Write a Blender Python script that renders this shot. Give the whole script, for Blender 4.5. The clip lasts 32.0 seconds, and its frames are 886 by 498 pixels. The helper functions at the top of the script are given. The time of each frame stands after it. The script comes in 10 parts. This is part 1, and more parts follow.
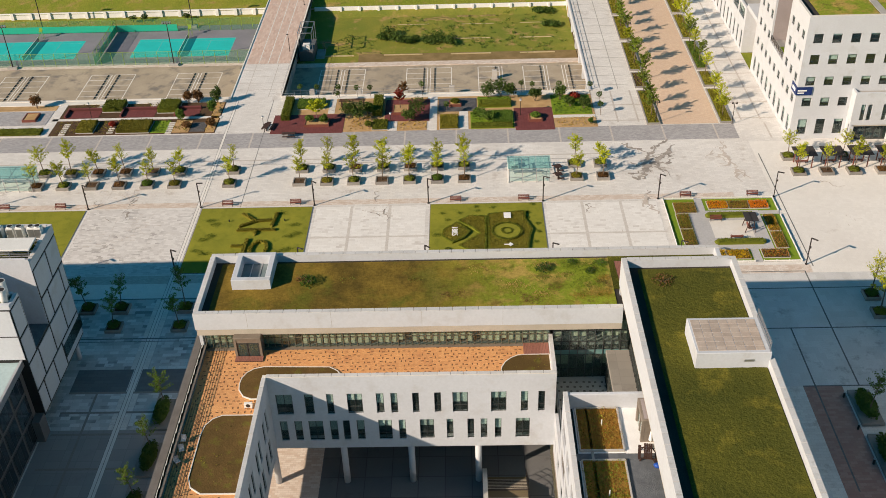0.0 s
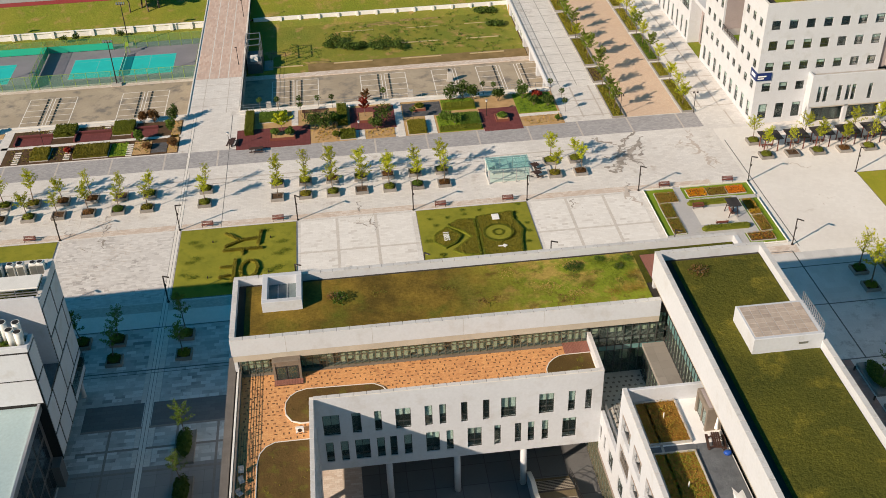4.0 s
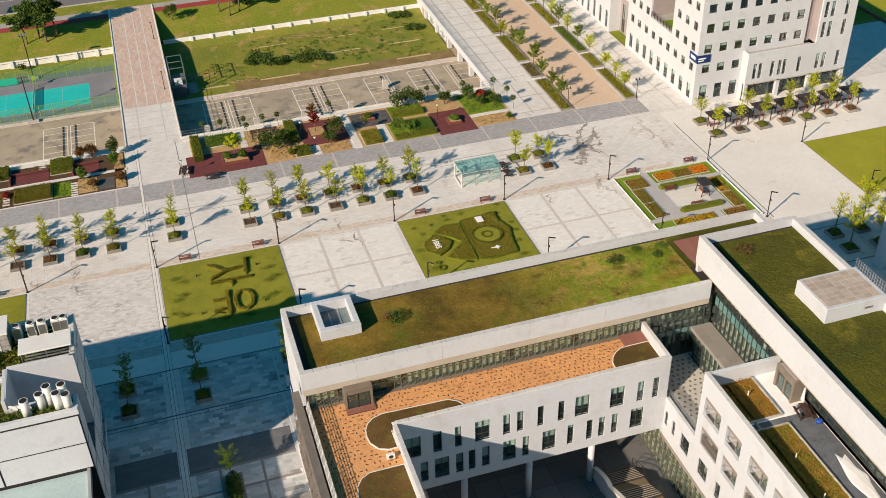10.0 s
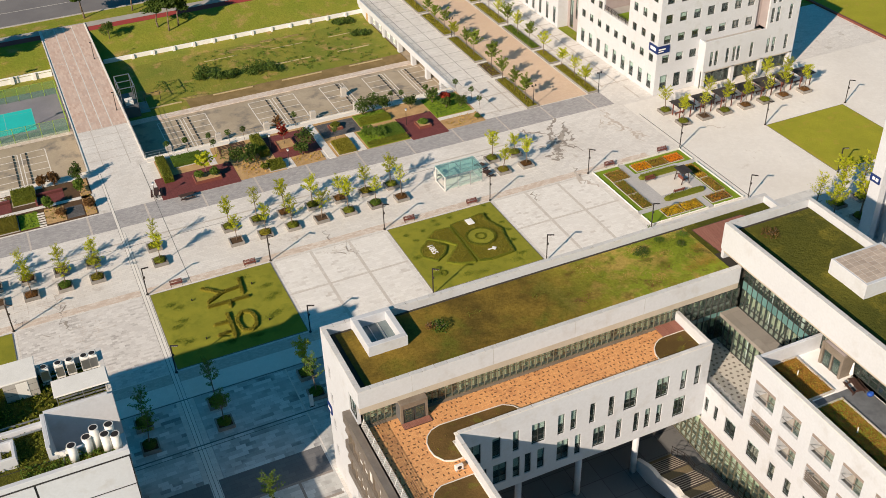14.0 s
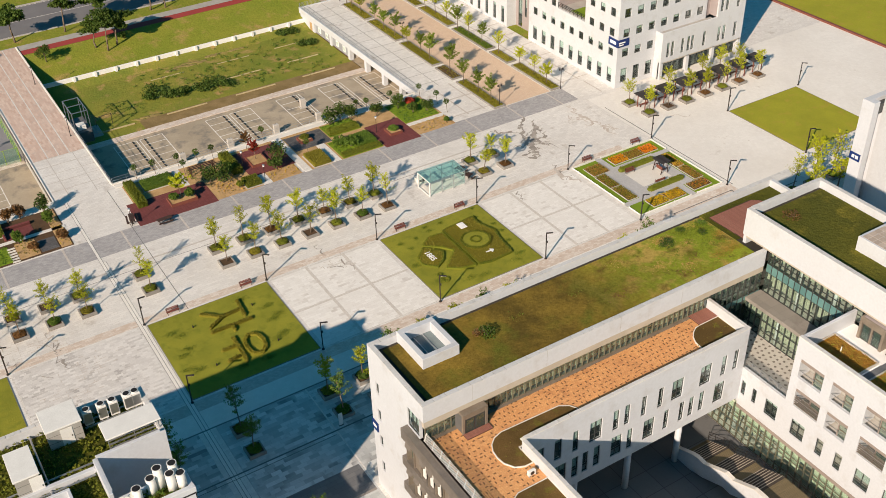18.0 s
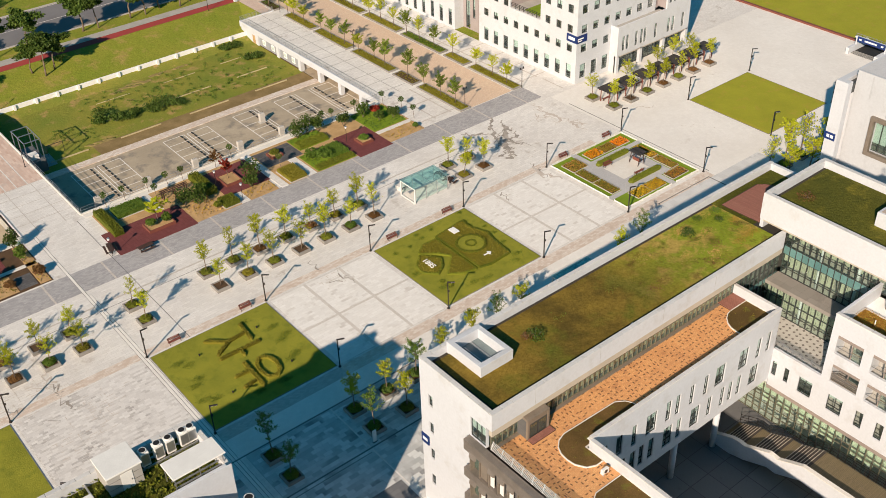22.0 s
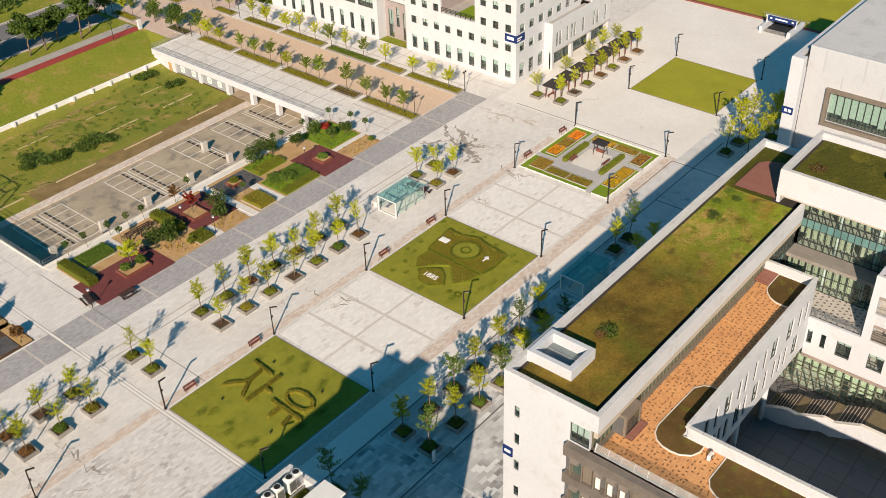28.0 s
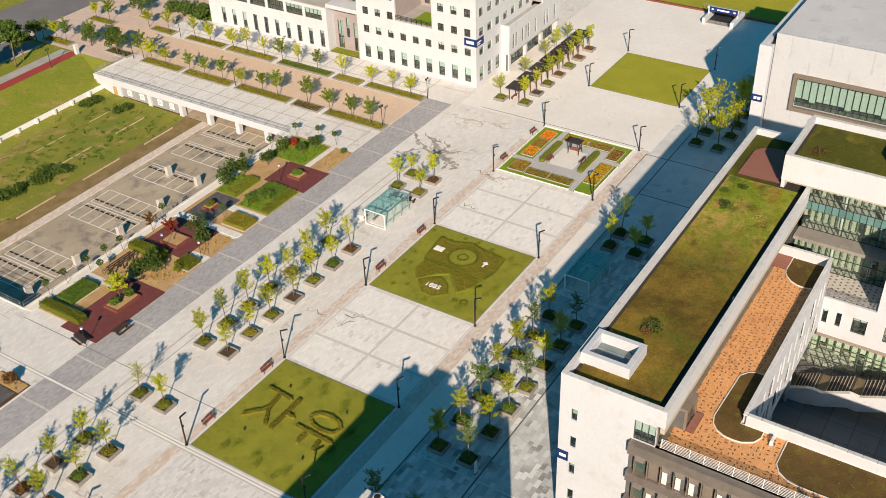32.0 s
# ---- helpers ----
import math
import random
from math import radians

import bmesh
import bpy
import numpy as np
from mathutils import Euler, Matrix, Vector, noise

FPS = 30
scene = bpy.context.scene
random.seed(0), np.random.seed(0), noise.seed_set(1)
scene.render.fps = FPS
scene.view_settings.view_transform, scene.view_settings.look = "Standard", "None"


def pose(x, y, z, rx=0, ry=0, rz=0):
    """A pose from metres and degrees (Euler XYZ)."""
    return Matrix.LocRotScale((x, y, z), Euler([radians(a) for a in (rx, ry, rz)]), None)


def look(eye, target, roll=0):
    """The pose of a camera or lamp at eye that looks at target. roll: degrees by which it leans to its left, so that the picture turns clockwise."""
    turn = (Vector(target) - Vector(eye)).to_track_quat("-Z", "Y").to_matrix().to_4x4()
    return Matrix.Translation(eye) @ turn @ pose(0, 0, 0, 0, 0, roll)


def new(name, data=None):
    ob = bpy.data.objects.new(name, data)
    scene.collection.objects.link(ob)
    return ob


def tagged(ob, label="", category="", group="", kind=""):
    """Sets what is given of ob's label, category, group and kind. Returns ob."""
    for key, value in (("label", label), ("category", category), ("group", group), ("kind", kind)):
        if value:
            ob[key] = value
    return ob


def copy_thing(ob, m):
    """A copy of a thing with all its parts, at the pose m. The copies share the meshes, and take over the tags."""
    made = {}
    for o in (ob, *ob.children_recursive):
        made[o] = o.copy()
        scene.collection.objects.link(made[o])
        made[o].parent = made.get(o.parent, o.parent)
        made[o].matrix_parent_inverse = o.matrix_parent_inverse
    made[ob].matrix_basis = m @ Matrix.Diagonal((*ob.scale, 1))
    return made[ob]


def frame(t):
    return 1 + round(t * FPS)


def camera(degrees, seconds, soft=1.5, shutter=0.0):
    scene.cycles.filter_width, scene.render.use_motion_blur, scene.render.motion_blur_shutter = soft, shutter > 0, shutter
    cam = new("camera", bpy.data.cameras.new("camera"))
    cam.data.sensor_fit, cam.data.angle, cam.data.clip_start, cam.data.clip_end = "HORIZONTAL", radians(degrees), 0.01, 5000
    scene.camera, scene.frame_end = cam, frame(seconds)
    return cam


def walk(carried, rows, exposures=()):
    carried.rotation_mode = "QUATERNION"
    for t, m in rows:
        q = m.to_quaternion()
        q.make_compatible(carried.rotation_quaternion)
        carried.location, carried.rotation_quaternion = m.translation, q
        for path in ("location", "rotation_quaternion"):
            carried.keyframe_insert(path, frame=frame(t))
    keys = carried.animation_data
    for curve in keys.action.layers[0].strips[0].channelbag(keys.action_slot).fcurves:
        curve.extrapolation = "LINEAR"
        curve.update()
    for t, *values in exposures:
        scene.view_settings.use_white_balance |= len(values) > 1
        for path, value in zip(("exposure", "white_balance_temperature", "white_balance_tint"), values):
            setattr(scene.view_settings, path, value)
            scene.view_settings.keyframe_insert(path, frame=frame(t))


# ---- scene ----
# ---- camera and its path ----
cam = camera(46.6, 32.0, 0.75)
PATH = [
    (0, (41.799, -136.738, 87.022), (41.754, -135.101, 85.874), -1.95),
    (2, (34.269, -136.020, 87.296), (34.329, -134.385, 86.146), -1.88),
    (4, (26.847, -134.855, 87.518), (27.011, -133.228, 86.366), -1.83),
    (6, (19.542, -133.232, 87.693), (19.808, -131.620, 86.539), -1.79),
    (8, (12.366, -131.143, 87.825), (12.733, -129.552, 86.670), -1.76),
    (10, (5.335, -128.587, 87.919), (5.801, -127.023, 86.763), -1.74),
    (12, (-1.531, -125.566, 87.980), (-0.968, -124.035, 86.823), -1.73),
    (14, (-8.212, -122.088, 88.011), (-7.554, -120.596, 86.853), -1.73),
    (16, (-14.682, -118.166, 88.018), (-13.931, -116.719, 86.860), -1.75),
    (18, (-20.912, -113.818, 88.004), (-20.072, -112.421, 86.846), -1.77),
    (20, (-26.872, -109.066, 87.976), (-25.945, -107.725, 86.818), -1.80),
    (22, (-32.528, -103.938, 87.936), (-31.516, -102.658, 86.778), -1.84),
    (24, (-37.840, -98.466, 87.889), (-36.750, -97.253, 86.733), -1.90),
    (26, (-42.770, -92.688, 87.841), (-41.604, -91.546, 86.685), -1.96),
    (28, (-47.272, -86.646, 87.795), (-46.036, -85.579, 86.641), -2.04),
    (30, (-51.301, -80.388, 87.756), (-50.000, -79.399, 86.604), -2.12),
    (32, (-54.806, -73.965, 87.729), (-53.445, -73.057, 86.578), -2.22),
]
walk(cam, [(t, look(eye, target, roll)) for t, eye, target, roll in PATH], [(0, 0.23), (12, 0.26), (24, 0.31), (32, 0.32)])

# ---- world and sun ----
SUN_ELEV = 27.4
SUN_AZ = math.atan2(-0.98, -1.66)          # where the sun stands, seen in the plan
sun_data = bpy.data.lights.new("sun", "SUN")
sun_data.energy, sun_data.angle, sun_data.color = 5.55, radians(0.6), (1.0, 0.804, 0.614)
sun = new("sun", sun_data)
sun_from = Vector((-1.66, -0.98, 1.0)) * 100
sun.matrix_world = look(sun_from, (0, 0, 0))
world = bpy.data.worlds.new("sky_world")
scene.world = world
world.use_nodes = True
wt = world.node_tree
wt.nodes.clear()
sky = wt.nodes.new("ShaderNodeTexSky")
sky.sky_type, sky.sun_disc = "NISHITA", False
sky.sun_elevation = radians(SUN_ELEV)
sky.sun_rotation = math.pi / 2 - SUN_AZ
sky.air_density, sky.dust_density, sky.ozone_density = 1.2, 0.3, 3.5
bg = wt.nodes.new("ShaderNodeBackground")
bg.inputs["Strength"].default_value = 0.062
wo = wt.nodes.new("ShaderNodeOutputWorld")
tone_node = wt.nodes.new("ShaderNodeHueSaturation")      # a deep clear autumn sky
tone_node.inputs["Saturation"].default_value = 1.4
tone_node.inputs["Hue"].default_value = 0.475
wt.links.new(sky.outputs[0], tone_node.inputs["Color"])
wt.links.new(tone_node.outputs[0], bg.inputs[0])
wt.links.new(bg.outputs[0], wo.inputs[0])

# ---- materials ----
def node(nt, kind, **values):
    n = nt.nodes.new(kind)
    for key, value in values.items():
        n.inputs[key].default_value = value
    return n


def base_mat(name):
    m = bpy.data.materials.new(name)
    m.use_nodes = True
    nt = m.node_tree
    return m, nt, nt.nodes["Principled BSDF"]


def mixed(nt, fac, a, b, how="MIX"):
    """A colour mix; fac, a and b are sockets or values."""
    n = nt.nodes.new("ShaderNodeMix")
    n.data_type, n.blend_type = "RGBA", how
    for index, value in ((0, fac), (6, a), (7, b)):
        if isinstance(value, bpy.types.NodeSocket):
            nt.links.new(value, n.inputs[index])
        elif index == 0:
            n.inputs[0].default_value = value
        else:
            n.inputs[index].default_value = (*value, 1)
    return n.outputs[2]


def noise_tex(nt, where, scale, detail=4.0, low=0.35, high=0.65, rough=0.6):
    n = node(nt, "ShaderNodeTexNoise", Scale=scale, Detail=detail, Roughness=rough)
    nt.links.new(where, n.inputs["Vector"])
    r = nt.nodes.new("ShaderNodeMapRange")
    r.inputs[1].default_value, r.inputs[2].default_value = low, high
    nt.links.new(n.outputs[0], r.inputs[0])
    return r.outputs[0]


def mat(name, c1, c2, rough=0.8, big=0.25, small=3.0, bump=0.15, metal=0.0, spec=0.3, c3=None, vary=0.0, rise=0.02, fleck=0.07, rare=0.55):
    """A weathered surface: c1 and c2 mixed by stains (big) and grain (small), c3 as rarer spots; vary: from object to object."""
    m, nt, bsdf = base_mat(name)
    where = nt.nodes.new("ShaderNodeNewGeometry").outputs["Position"]
    stains = noise_tex(nt, where, big)
    grain = noise_tex(nt, where, small, 6.0, 0.3, 0.7)
    col = mixed(nt, stains, c1, c2)
    col = mixed(nt, grain, col, mixed(nt, 0.5, col, c2))
    if c3:
        spots = noise_tex(nt, where, big * 2.7, 5.0, rare, rare + 0.17)
        col = mixed(nt, spots, col, c3)
    speck = noise_tex(nt, where, small * 3.1, 3.0, 0.3, 0.7)
    lift = nt.nodes.new("ShaderNodeMapRange")
    lift.inputs[3].default_value, lift.inputs[4].default_value = 1 - fleck, 1 + fleck
    nt.links.new(speck, lift.inputs[0])
    tone = nt.nodes.new("ShaderNodeHueSaturation")
    nt.links.new(lift.outputs[0], tone.inputs["Value"])
    nt.links.new(col, tone.inputs["Color"])
    col = tone.outputs[0]
    if vary:
        info = nt.nodes.new("ShaderNodeObjectInfo")
        r = nt.nodes.new("ShaderNodeMapRange")
        r.inputs[3].default_value, r.inputs[4].default_value = 1 - vary, 1 + vary
        nt.links.new(info.outputs["Random"], r.inputs[0])
        n = nt.nodes.new("ShaderNodeHueSaturation")
        nt.links.new(r.outputs[0], n.inputs["Value"])
        nt.links.new(col, n.inputs["Color"])
        col = n.outputs[0]
    nt.links.new(col, bsdf.inputs["Base Color"])
    bsdf.inputs["Roughness"].default_value, bsdf.inputs["Metallic"].default_value = rough, metal
    bsdf.inputs["Specular IOR Level"].default_value = spec
    if bump:
        b = nt.nodes.new("ShaderNodeBump")
        b.inputs["Strength"].default_value, b.inputs["Distance"].default_value = bump, rise
        nt.links.new(grain, b.inputs["Height"])
        nt.links.new(b.outputs[0], bsdf.inputs["Normal"])
    return m


def paving(name, c1, c2, joint, w, h, gap, stain, turn=0.0, stain_low=0.58, spread=0.5, rough=0.75, big=0.09, offset=0.5):
    """Blocks w by h in metres with joints and dark stains."""
    m, nt, bsdf = base_mat(name)
    where = nt.nodes.new("ShaderNodeNewGeometry").outputs["Position"]
    mp = nt.nodes.new("ShaderNodeMapping")
    mp.inputs["Rotation"].default_value = (0, 0, radians(turn))
    nt.links.new(where, mp.inputs["Vector"])
    b = nt.nodes.new("ShaderNodeTexBrick")
    b.offset = offset
    b.inputs["Color1"].default_value, b.inputs["Color2"].default_value = (*c1, 1), (*c2, 1)
    b.inputs["Mortar"].default_value = (*joint, 1)
    b.inputs["Scale"].default_value, b.inputs["Mortar Size"].default_value = 1.0, gap
    b.inputs["Brick Width"].default_value, b.inputs["Row Height"].default_value = w, h
    b.inputs["Bias"].default_value = spread - 0.5
    nt.links.new(mp.outputs[0], b.inputs["Vector"])
    wash = noise_tex(nt, where, big, 6.0, 0.3, 0.7)
    col = mixed(nt, wash, b.outputs[0], mixed(nt, 0.35, b.outputs[0], stain))
    blot = noise_tex(nt, where, big * 4.2, 9.0, stain_low, stain_low + 0.12, 0.72)
    mask = noise_tex(nt, where, big * 0.8, 2.0, 0.45, 0.62)
    mul = nt.nodes.new("ShaderNodeMath")
    mul.operation = "MULTIPLY"
    nt.links.new(blot, mul.inputs[0])
    nt.links.new(mask, mul.inputs[1])
    col = mixed(nt, mul.outputs[0], col, stain)
    fine = noise_tex(nt, where, 5.0, 6.0, 0.25, 0.75)
    col = mixed(nt, fine, col, mixed(nt, 0.30, col, stain))
    nt.links.new(col, bsdf.inputs["Base Color"])
    bsdf.inputs["Roughness"].default_value = rough
    bsdf.inputs["Specular IOR Level"].default_value = 0.25
    bp = nt.nodes.new("ShaderNodeBump")
    bp.inputs["Strength"].default_value, bp.inputs["Distance"].default_value = 0.35, 0.02
    nt.links.new(b.outputs["Fac"], bp.inputs["Height"])
    bp.invert = True
    nt.links.new(bp.outputs[0], bsdf.inputs["Normal"])
    return m


def glass_mat(name, tint, gloss=0.25, rough=0.03, dust=0.0, film=(0.5, 0.7, 0.68)):
    """Thin window glass: tinted and clear, with a mirror coat that grows at grazing angles."""
    m, nt, bsdf = base_mat(name)
    nt.nodes.remove(bsdf)
    out = nt.nodes["Material Output"]
    clear = nt.nodes.new("ShaderNodeBsdfTransparent")
    clear.inputs[0].default_value = (*tint, 1)
    shine = nt.nodes.new("ShaderNodeBsdfGlossy")
    shine.inputs["Roughness"].default_value = rough
    shine.inputs[0].default_value = (0.9, 0.95, 0.95, 1)
    lw = nt.nodes.new("ShaderNodeLayerWeight")
    lw.inputs[0].default_value = 0.5
    steep = nt.nodes.new("ShaderNodeMath")
    steep.operation = "POWER"
    steep.inputs[1].default_value = 4.0
    nt.links.new(lw.outputs["Facing"], steep.inputs[0])
    add = nt.nodes.new("ShaderNodeMath")
    add.operation, add.use_clamp = "MULTIPLY_ADD", True
    add.inputs[1].default_value, add.inputs[2].default_value = 0.9, gloss * 0.25
    nt.links.new(steep.outputs[0], add.inputs[0])
    mix = nt.nodes.new("ShaderNodeMixShader")
    nt.links.new(add.outputs[0], mix.inputs[0])
    nt.links.new(clear.outputs[0], mix.inputs[1])
    nt.links.new(shine.outputs[0], mix.inputs[2])
    soil = nt.nodes.new("ShaderNodeBsdfDiffuse")
    soil.inputs[0].default_value = (*film, 1)
    veil = nt.nodes.new("ShaderNodeMixShader")
    veil.inputs[0].default_value = dust
    nt.links.new(mix.outputs[0], veil.inputs[1])
    nt.links.new(soil.outputs[0], veil.inputs[2])
    nt.links.new(veil.outputs[0], out.inputs[0])
    return m


def leaf_mat(name, c1, c2, glow=0.35):
    """Leaves: hue varies leaf by leaf and tree by tree, light comes through."""
    m, nt, bsdf = base_mat(name)
    geo = nt.nodes.new("ShaderNodeNewGeometry")
    info = nt.nodes.new("ShaderNodeObjectInfo")
    col = mixed(nt, geo.outputs["Random Per Island"], c1, c2)
    r = nt.nodes.new("ShaderNodeMapRange")
    r.inputs[3].default_value, r.inputs[4].default_value = 0.75, 1.25
    nt.links.new(info.outputs["Random"], r.inputs[0])
    hs = nt.nodes.new("ShaderNodeHueSaturation")
    nt.links.new(r.outputs[0], hs.inputs["Value"])
    nt.links.new(col, hs.inputs["Color"])
    nt.links.new(hs.outputs[0], bsdf.inputs["Base Color"])
    bsdf.inputs["Roughness"].default_value = 0.6
    bsdf.inputs["Specular IOR Level"].default_value = 0.2
    tr = nt.nodes.new("ShaderNodeBsdfTranslucent")
    nt.links.new(hs.outputs[0], tr.inputs[0])
    mix = nt.nodes.new("ShaderNodeMixShader")
    mix.inputs[0].default_value = glow
    nt.links.new(bsdf.outputs[0], mix.inputs[1])
    nt.links.new(tr.outputs[0], mix.inputs[2])
    nt.links.new(mix.outputs[0], nt.nodes["Material Output"].inputs[0])
    return m


def slab_mat(name, c1, c2, dark, share=0.12):
    """Single paving slabs: tone varies from slab to slab, some are darker, all are stained."""
    m, nt, bsdf = base_mat(name)
    geo = nt.nodes.new("ShaderNodeNewGeometry")
    where = geo.outputs["Position"]
    both = nt.nodes.new("ShaderNodeMath")
    nt.links.new(geo.outputs["Random Per Island"], both.inputs[0])
    nt.links.new(nt.nodes.new("ShaderNodeObjectInfo").outputs["Random"], both.inputs[1])
    chance = nt.nodes.new("ShaderNodeMath")
    chance.operation = "FRACT"
    nt.links.new(both.outputs[0], chance.inputs[0])
    col = mixed(nt, chance.outputs[0], c1, c2)
    pick = nt.nodes.new("ShaderNodeMath")
    pick.operation = "FRACT"
    seven = nt.nodes.new("ShaderNodeMath")
    seven.operation = "MULTIPLY"
    seven.inputs[1].default_value = 7.31
    nt.links.new(chance.outputs[0], seven.inputs[0])
    nt.links.new(seven.outputs[0], pick.inputs[0])
    few = nt.nodes.new("ShaderNodeMapRange")
    few.inputs[1].default_value, few.inputs[2].default_value = 1 - share, 1 - share * 0.4
    nt.links.new(pick.outputs[0], few.inputs[0])
    patch_ = noise_tex(nt, where, 0.22, 3.0, 0.42, 0.62)
    mul = nt.nodes.new("ShaderNodeMath")
    mul.operation = "MULTIPLY"
    nt.links.new(few.outputs[0], mul.inputs[0])
    nt.links.new(patch_, mul.inputs[1])
    col = mixed(nt, mul.outputs[0], col, dark)
    blot = noise_tex(nt, where, 0.5, 9.0, 0.60, 0.72, 0.72)
    col = mixed(nt, blot, col, dark)
    fine = noise_tex(nt, where, 6.0, 6.0, 0.25, 0.75)
    col = mixed(nt, fine, col, mixed(nt, 0.25, col, dark))
    blot = noise_tex(nt, where, 0.5, 9.0, 0.57, 0.70, 0.72)
    zone = noise_tex(nt, where, 0.11, 2.0, 0.46, 0.60)
    worn = nt.nodes.new("ShaderNodeMath")
    worn.operation = "MULTIPLY"
    nt.links.new(blot, worn.inputs[0])
    nt.links.new(zone, worn.inputs[1])
    col = mixed(nt, worn.outputs[0], col, mixed(nt, 0.75, col, dark))
    nt.links.new(col, bsdf.inputs["Base Color"])
    bsdf.inputs["Roughness"].default_value = 0.75
    bsdf.inputs["Specular IOR Level"].default_value = 0.25
    return m


SLAB_PALE = slab_mat("pale_plaza_slabs", (0.74, 0.725, 0.70), (0.83, 0.82, 0.80), (0.60, 0.57, 0.54), 0.16)
SLAB_WORN = slab_mat("worn_pale_slabs", (0.60, 0.58, 0.565), (0.76, 0.745, 0.73), (0.40, 0.38, 0.37), 0.40)
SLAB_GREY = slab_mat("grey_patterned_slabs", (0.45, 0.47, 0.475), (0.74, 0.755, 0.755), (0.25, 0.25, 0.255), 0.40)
PLAZA = paving("pale_plaza_paving", (0.72, 0.71, 0.695), (0.84, 0.83, 0.81), (0.60, 0.585, 0.565), 0.9, 0.45, 0.014, (0.45, 0.41, 0.375), 0, 0.545)
PLAZA_PALE = paving("smooth_pale_paving", (0.80, 0.785, 0.755), (0.86, 0.845, 0.815), (0.74, 0.72, 0.69), 0.6, 0.6, 0.008, (0.56, 0.52, 0.48), 0, 0.585)
PLAZA_ROUGH = paving("worn_plaza_paving", (0.60, 0.575, 0.545), (0.84, 0.82, 0.785), (0.50, 0.47, 0.44), 0.9, 0.3, 0.02, (0.36, 0.325, 0.30), 0, 0.57)
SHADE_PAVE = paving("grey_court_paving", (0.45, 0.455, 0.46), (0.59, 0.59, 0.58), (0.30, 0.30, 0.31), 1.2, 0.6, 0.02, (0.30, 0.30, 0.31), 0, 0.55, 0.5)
PANEL_BAND = paving("warm_grey_panel_band", (0.60, 0.565, 0.53), (0.72, 0.69, 0.655), (0.50, 0.47, 0.44), 0.4, 0.2, 0.012, (0.52, 0.48, 0.44))
BAND = paving("brown_paving_band", (0.50, 0.46, 0.425), (0.66, 0.625, 0.59), (0.44, 0.41, 0.38), 0.4, 0.2, 0.012, (0.44, 0.39, 0.35))
PEACH = paving("peach_paving_band", (0.60, 0.49, 0.41), (0.79, 0.74, 0.69), (0.52, 0.46, 0.41), 0.6, 0.3, 0.014, (0.50, 0.40, 0.33), 0, 0.54)
GREY_ROAD = paving("grey_granite_setts", (0.35, 0.345, 0.36), (0.51, 0.50, 0.51), (0.31, 0.30, 0.31), 0.5, 0.25, 0.012, (0.27, 0.26, 0.26), 0, 0.58)
BRICK_ROAD = paving("tan_brick_avenue", (0.68, 0.49, 0.35), (0.76, 0.60, 0.45), (0.54, 0.41, 0.31), 0.4, 0.2, 0.015, (0.52, 0.39, 0.30), 0, 0.6)
BRIDGE_BRICK = paving("pink_brick_bridge", (0.56, 0.375, 0.295), (0.72, 0.565, 0.475), (0.56, 0.46, 0.40), 1.2, 0.4, 0.02, (0.50, 0.41, 0.37), 90, 0.52, 0.5, 0.75, 0.14)
PINK_PAVE = paving("pink_street_paving", (0.60, 0.45, 0.38), (0.70, 0.57, 0.49), (0.52, 0.42, 0.37), 0.6, 0.3, 0.012, (0.48, 0.38, 0.32))
RED_PAVE = paving("red_passage_paving", (0.36, 0.20, 0.17), (0.46, 0.30, 0.25), (0.28, 0.19, 0.17), 0.8, 0.4, 0.012, (0.26, 0.19, 0.18))
MAROON = paving("maroon_rubber_tiles", (0.169, 0.047, 0.047), (0.203, 0.061, 0.061), (0.095, 0.027, 0.027), 0.5, 0.5, 0.012, (0.108, 0.041, 0.041), 0, 0.6, 0.5, 0.85, 0.3, 0.0)
SLATE = paving("dark_slate_tiles", (0.10, 0.10, 0.11), (0.16, 0.155, 0.16), (0.07, 0.07, 0.07), 0.7, 0.5, 0.02, (0.05, 0.05, 0.05))
GARDEN_PATH = paving("grey_garden_path", (0.50, 0.50, 0.51), (0.58, 0.575, 0.58), (0.43, 0.43, 0.43), 0.3, 0.15, 0.01, (0.33, 0.32, 0.32))
TERRACE = paving("orange_terrace_brick", (0.74, 0.36, 0.14), (0.87, 0.49, 0.205), (0.56, 0.29, 0.14), 0.3, 0.15, 0.012, (0.47, 0.22, 0.10), 0, 0.50, 0.5, 0.75, 0.3)
COURT_PAVE = paving("pale_speckled_tiles", (0.52, 0.50, 0.46), (0.58, 0.56, 0.52), (0.44, 0.42, 0.39), 0.6, 0.6, 0.01, (0.42, 0.40, 0.37), 0, 0.66, 0.5, 0.75, 0.09, 0.0)
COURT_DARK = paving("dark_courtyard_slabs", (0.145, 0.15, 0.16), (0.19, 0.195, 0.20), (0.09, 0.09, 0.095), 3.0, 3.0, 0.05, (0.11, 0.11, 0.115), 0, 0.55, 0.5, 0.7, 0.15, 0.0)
CONCRETE_LOT = mat("stained_concrete_parking", (0.47, 0.40, 0.305), (0.355, 0.30, 0.225), 0.85, 0.14, 2.0, 0.1, c3=(0.21, 0.19, 0.165), rare=0.52)
WHITE_WALL = mat("white_painted_wall", (0.563, 0.592, 0.642), (0.538, 0.564, 0.608), 0.6, 0.15, 1.2, 0.05, c3=(0.49, 0.50, 0.52), fleck=0.04)
OFFICE_WALL = mat("white_tiled_office_wall", (0.58, 0.605, 0.645), (0.535, 0.555, 0.59), 0.6, 0.2, 3.5, 0.08, c3=(0.50, 0.515, 0.53), fleck=0.09)
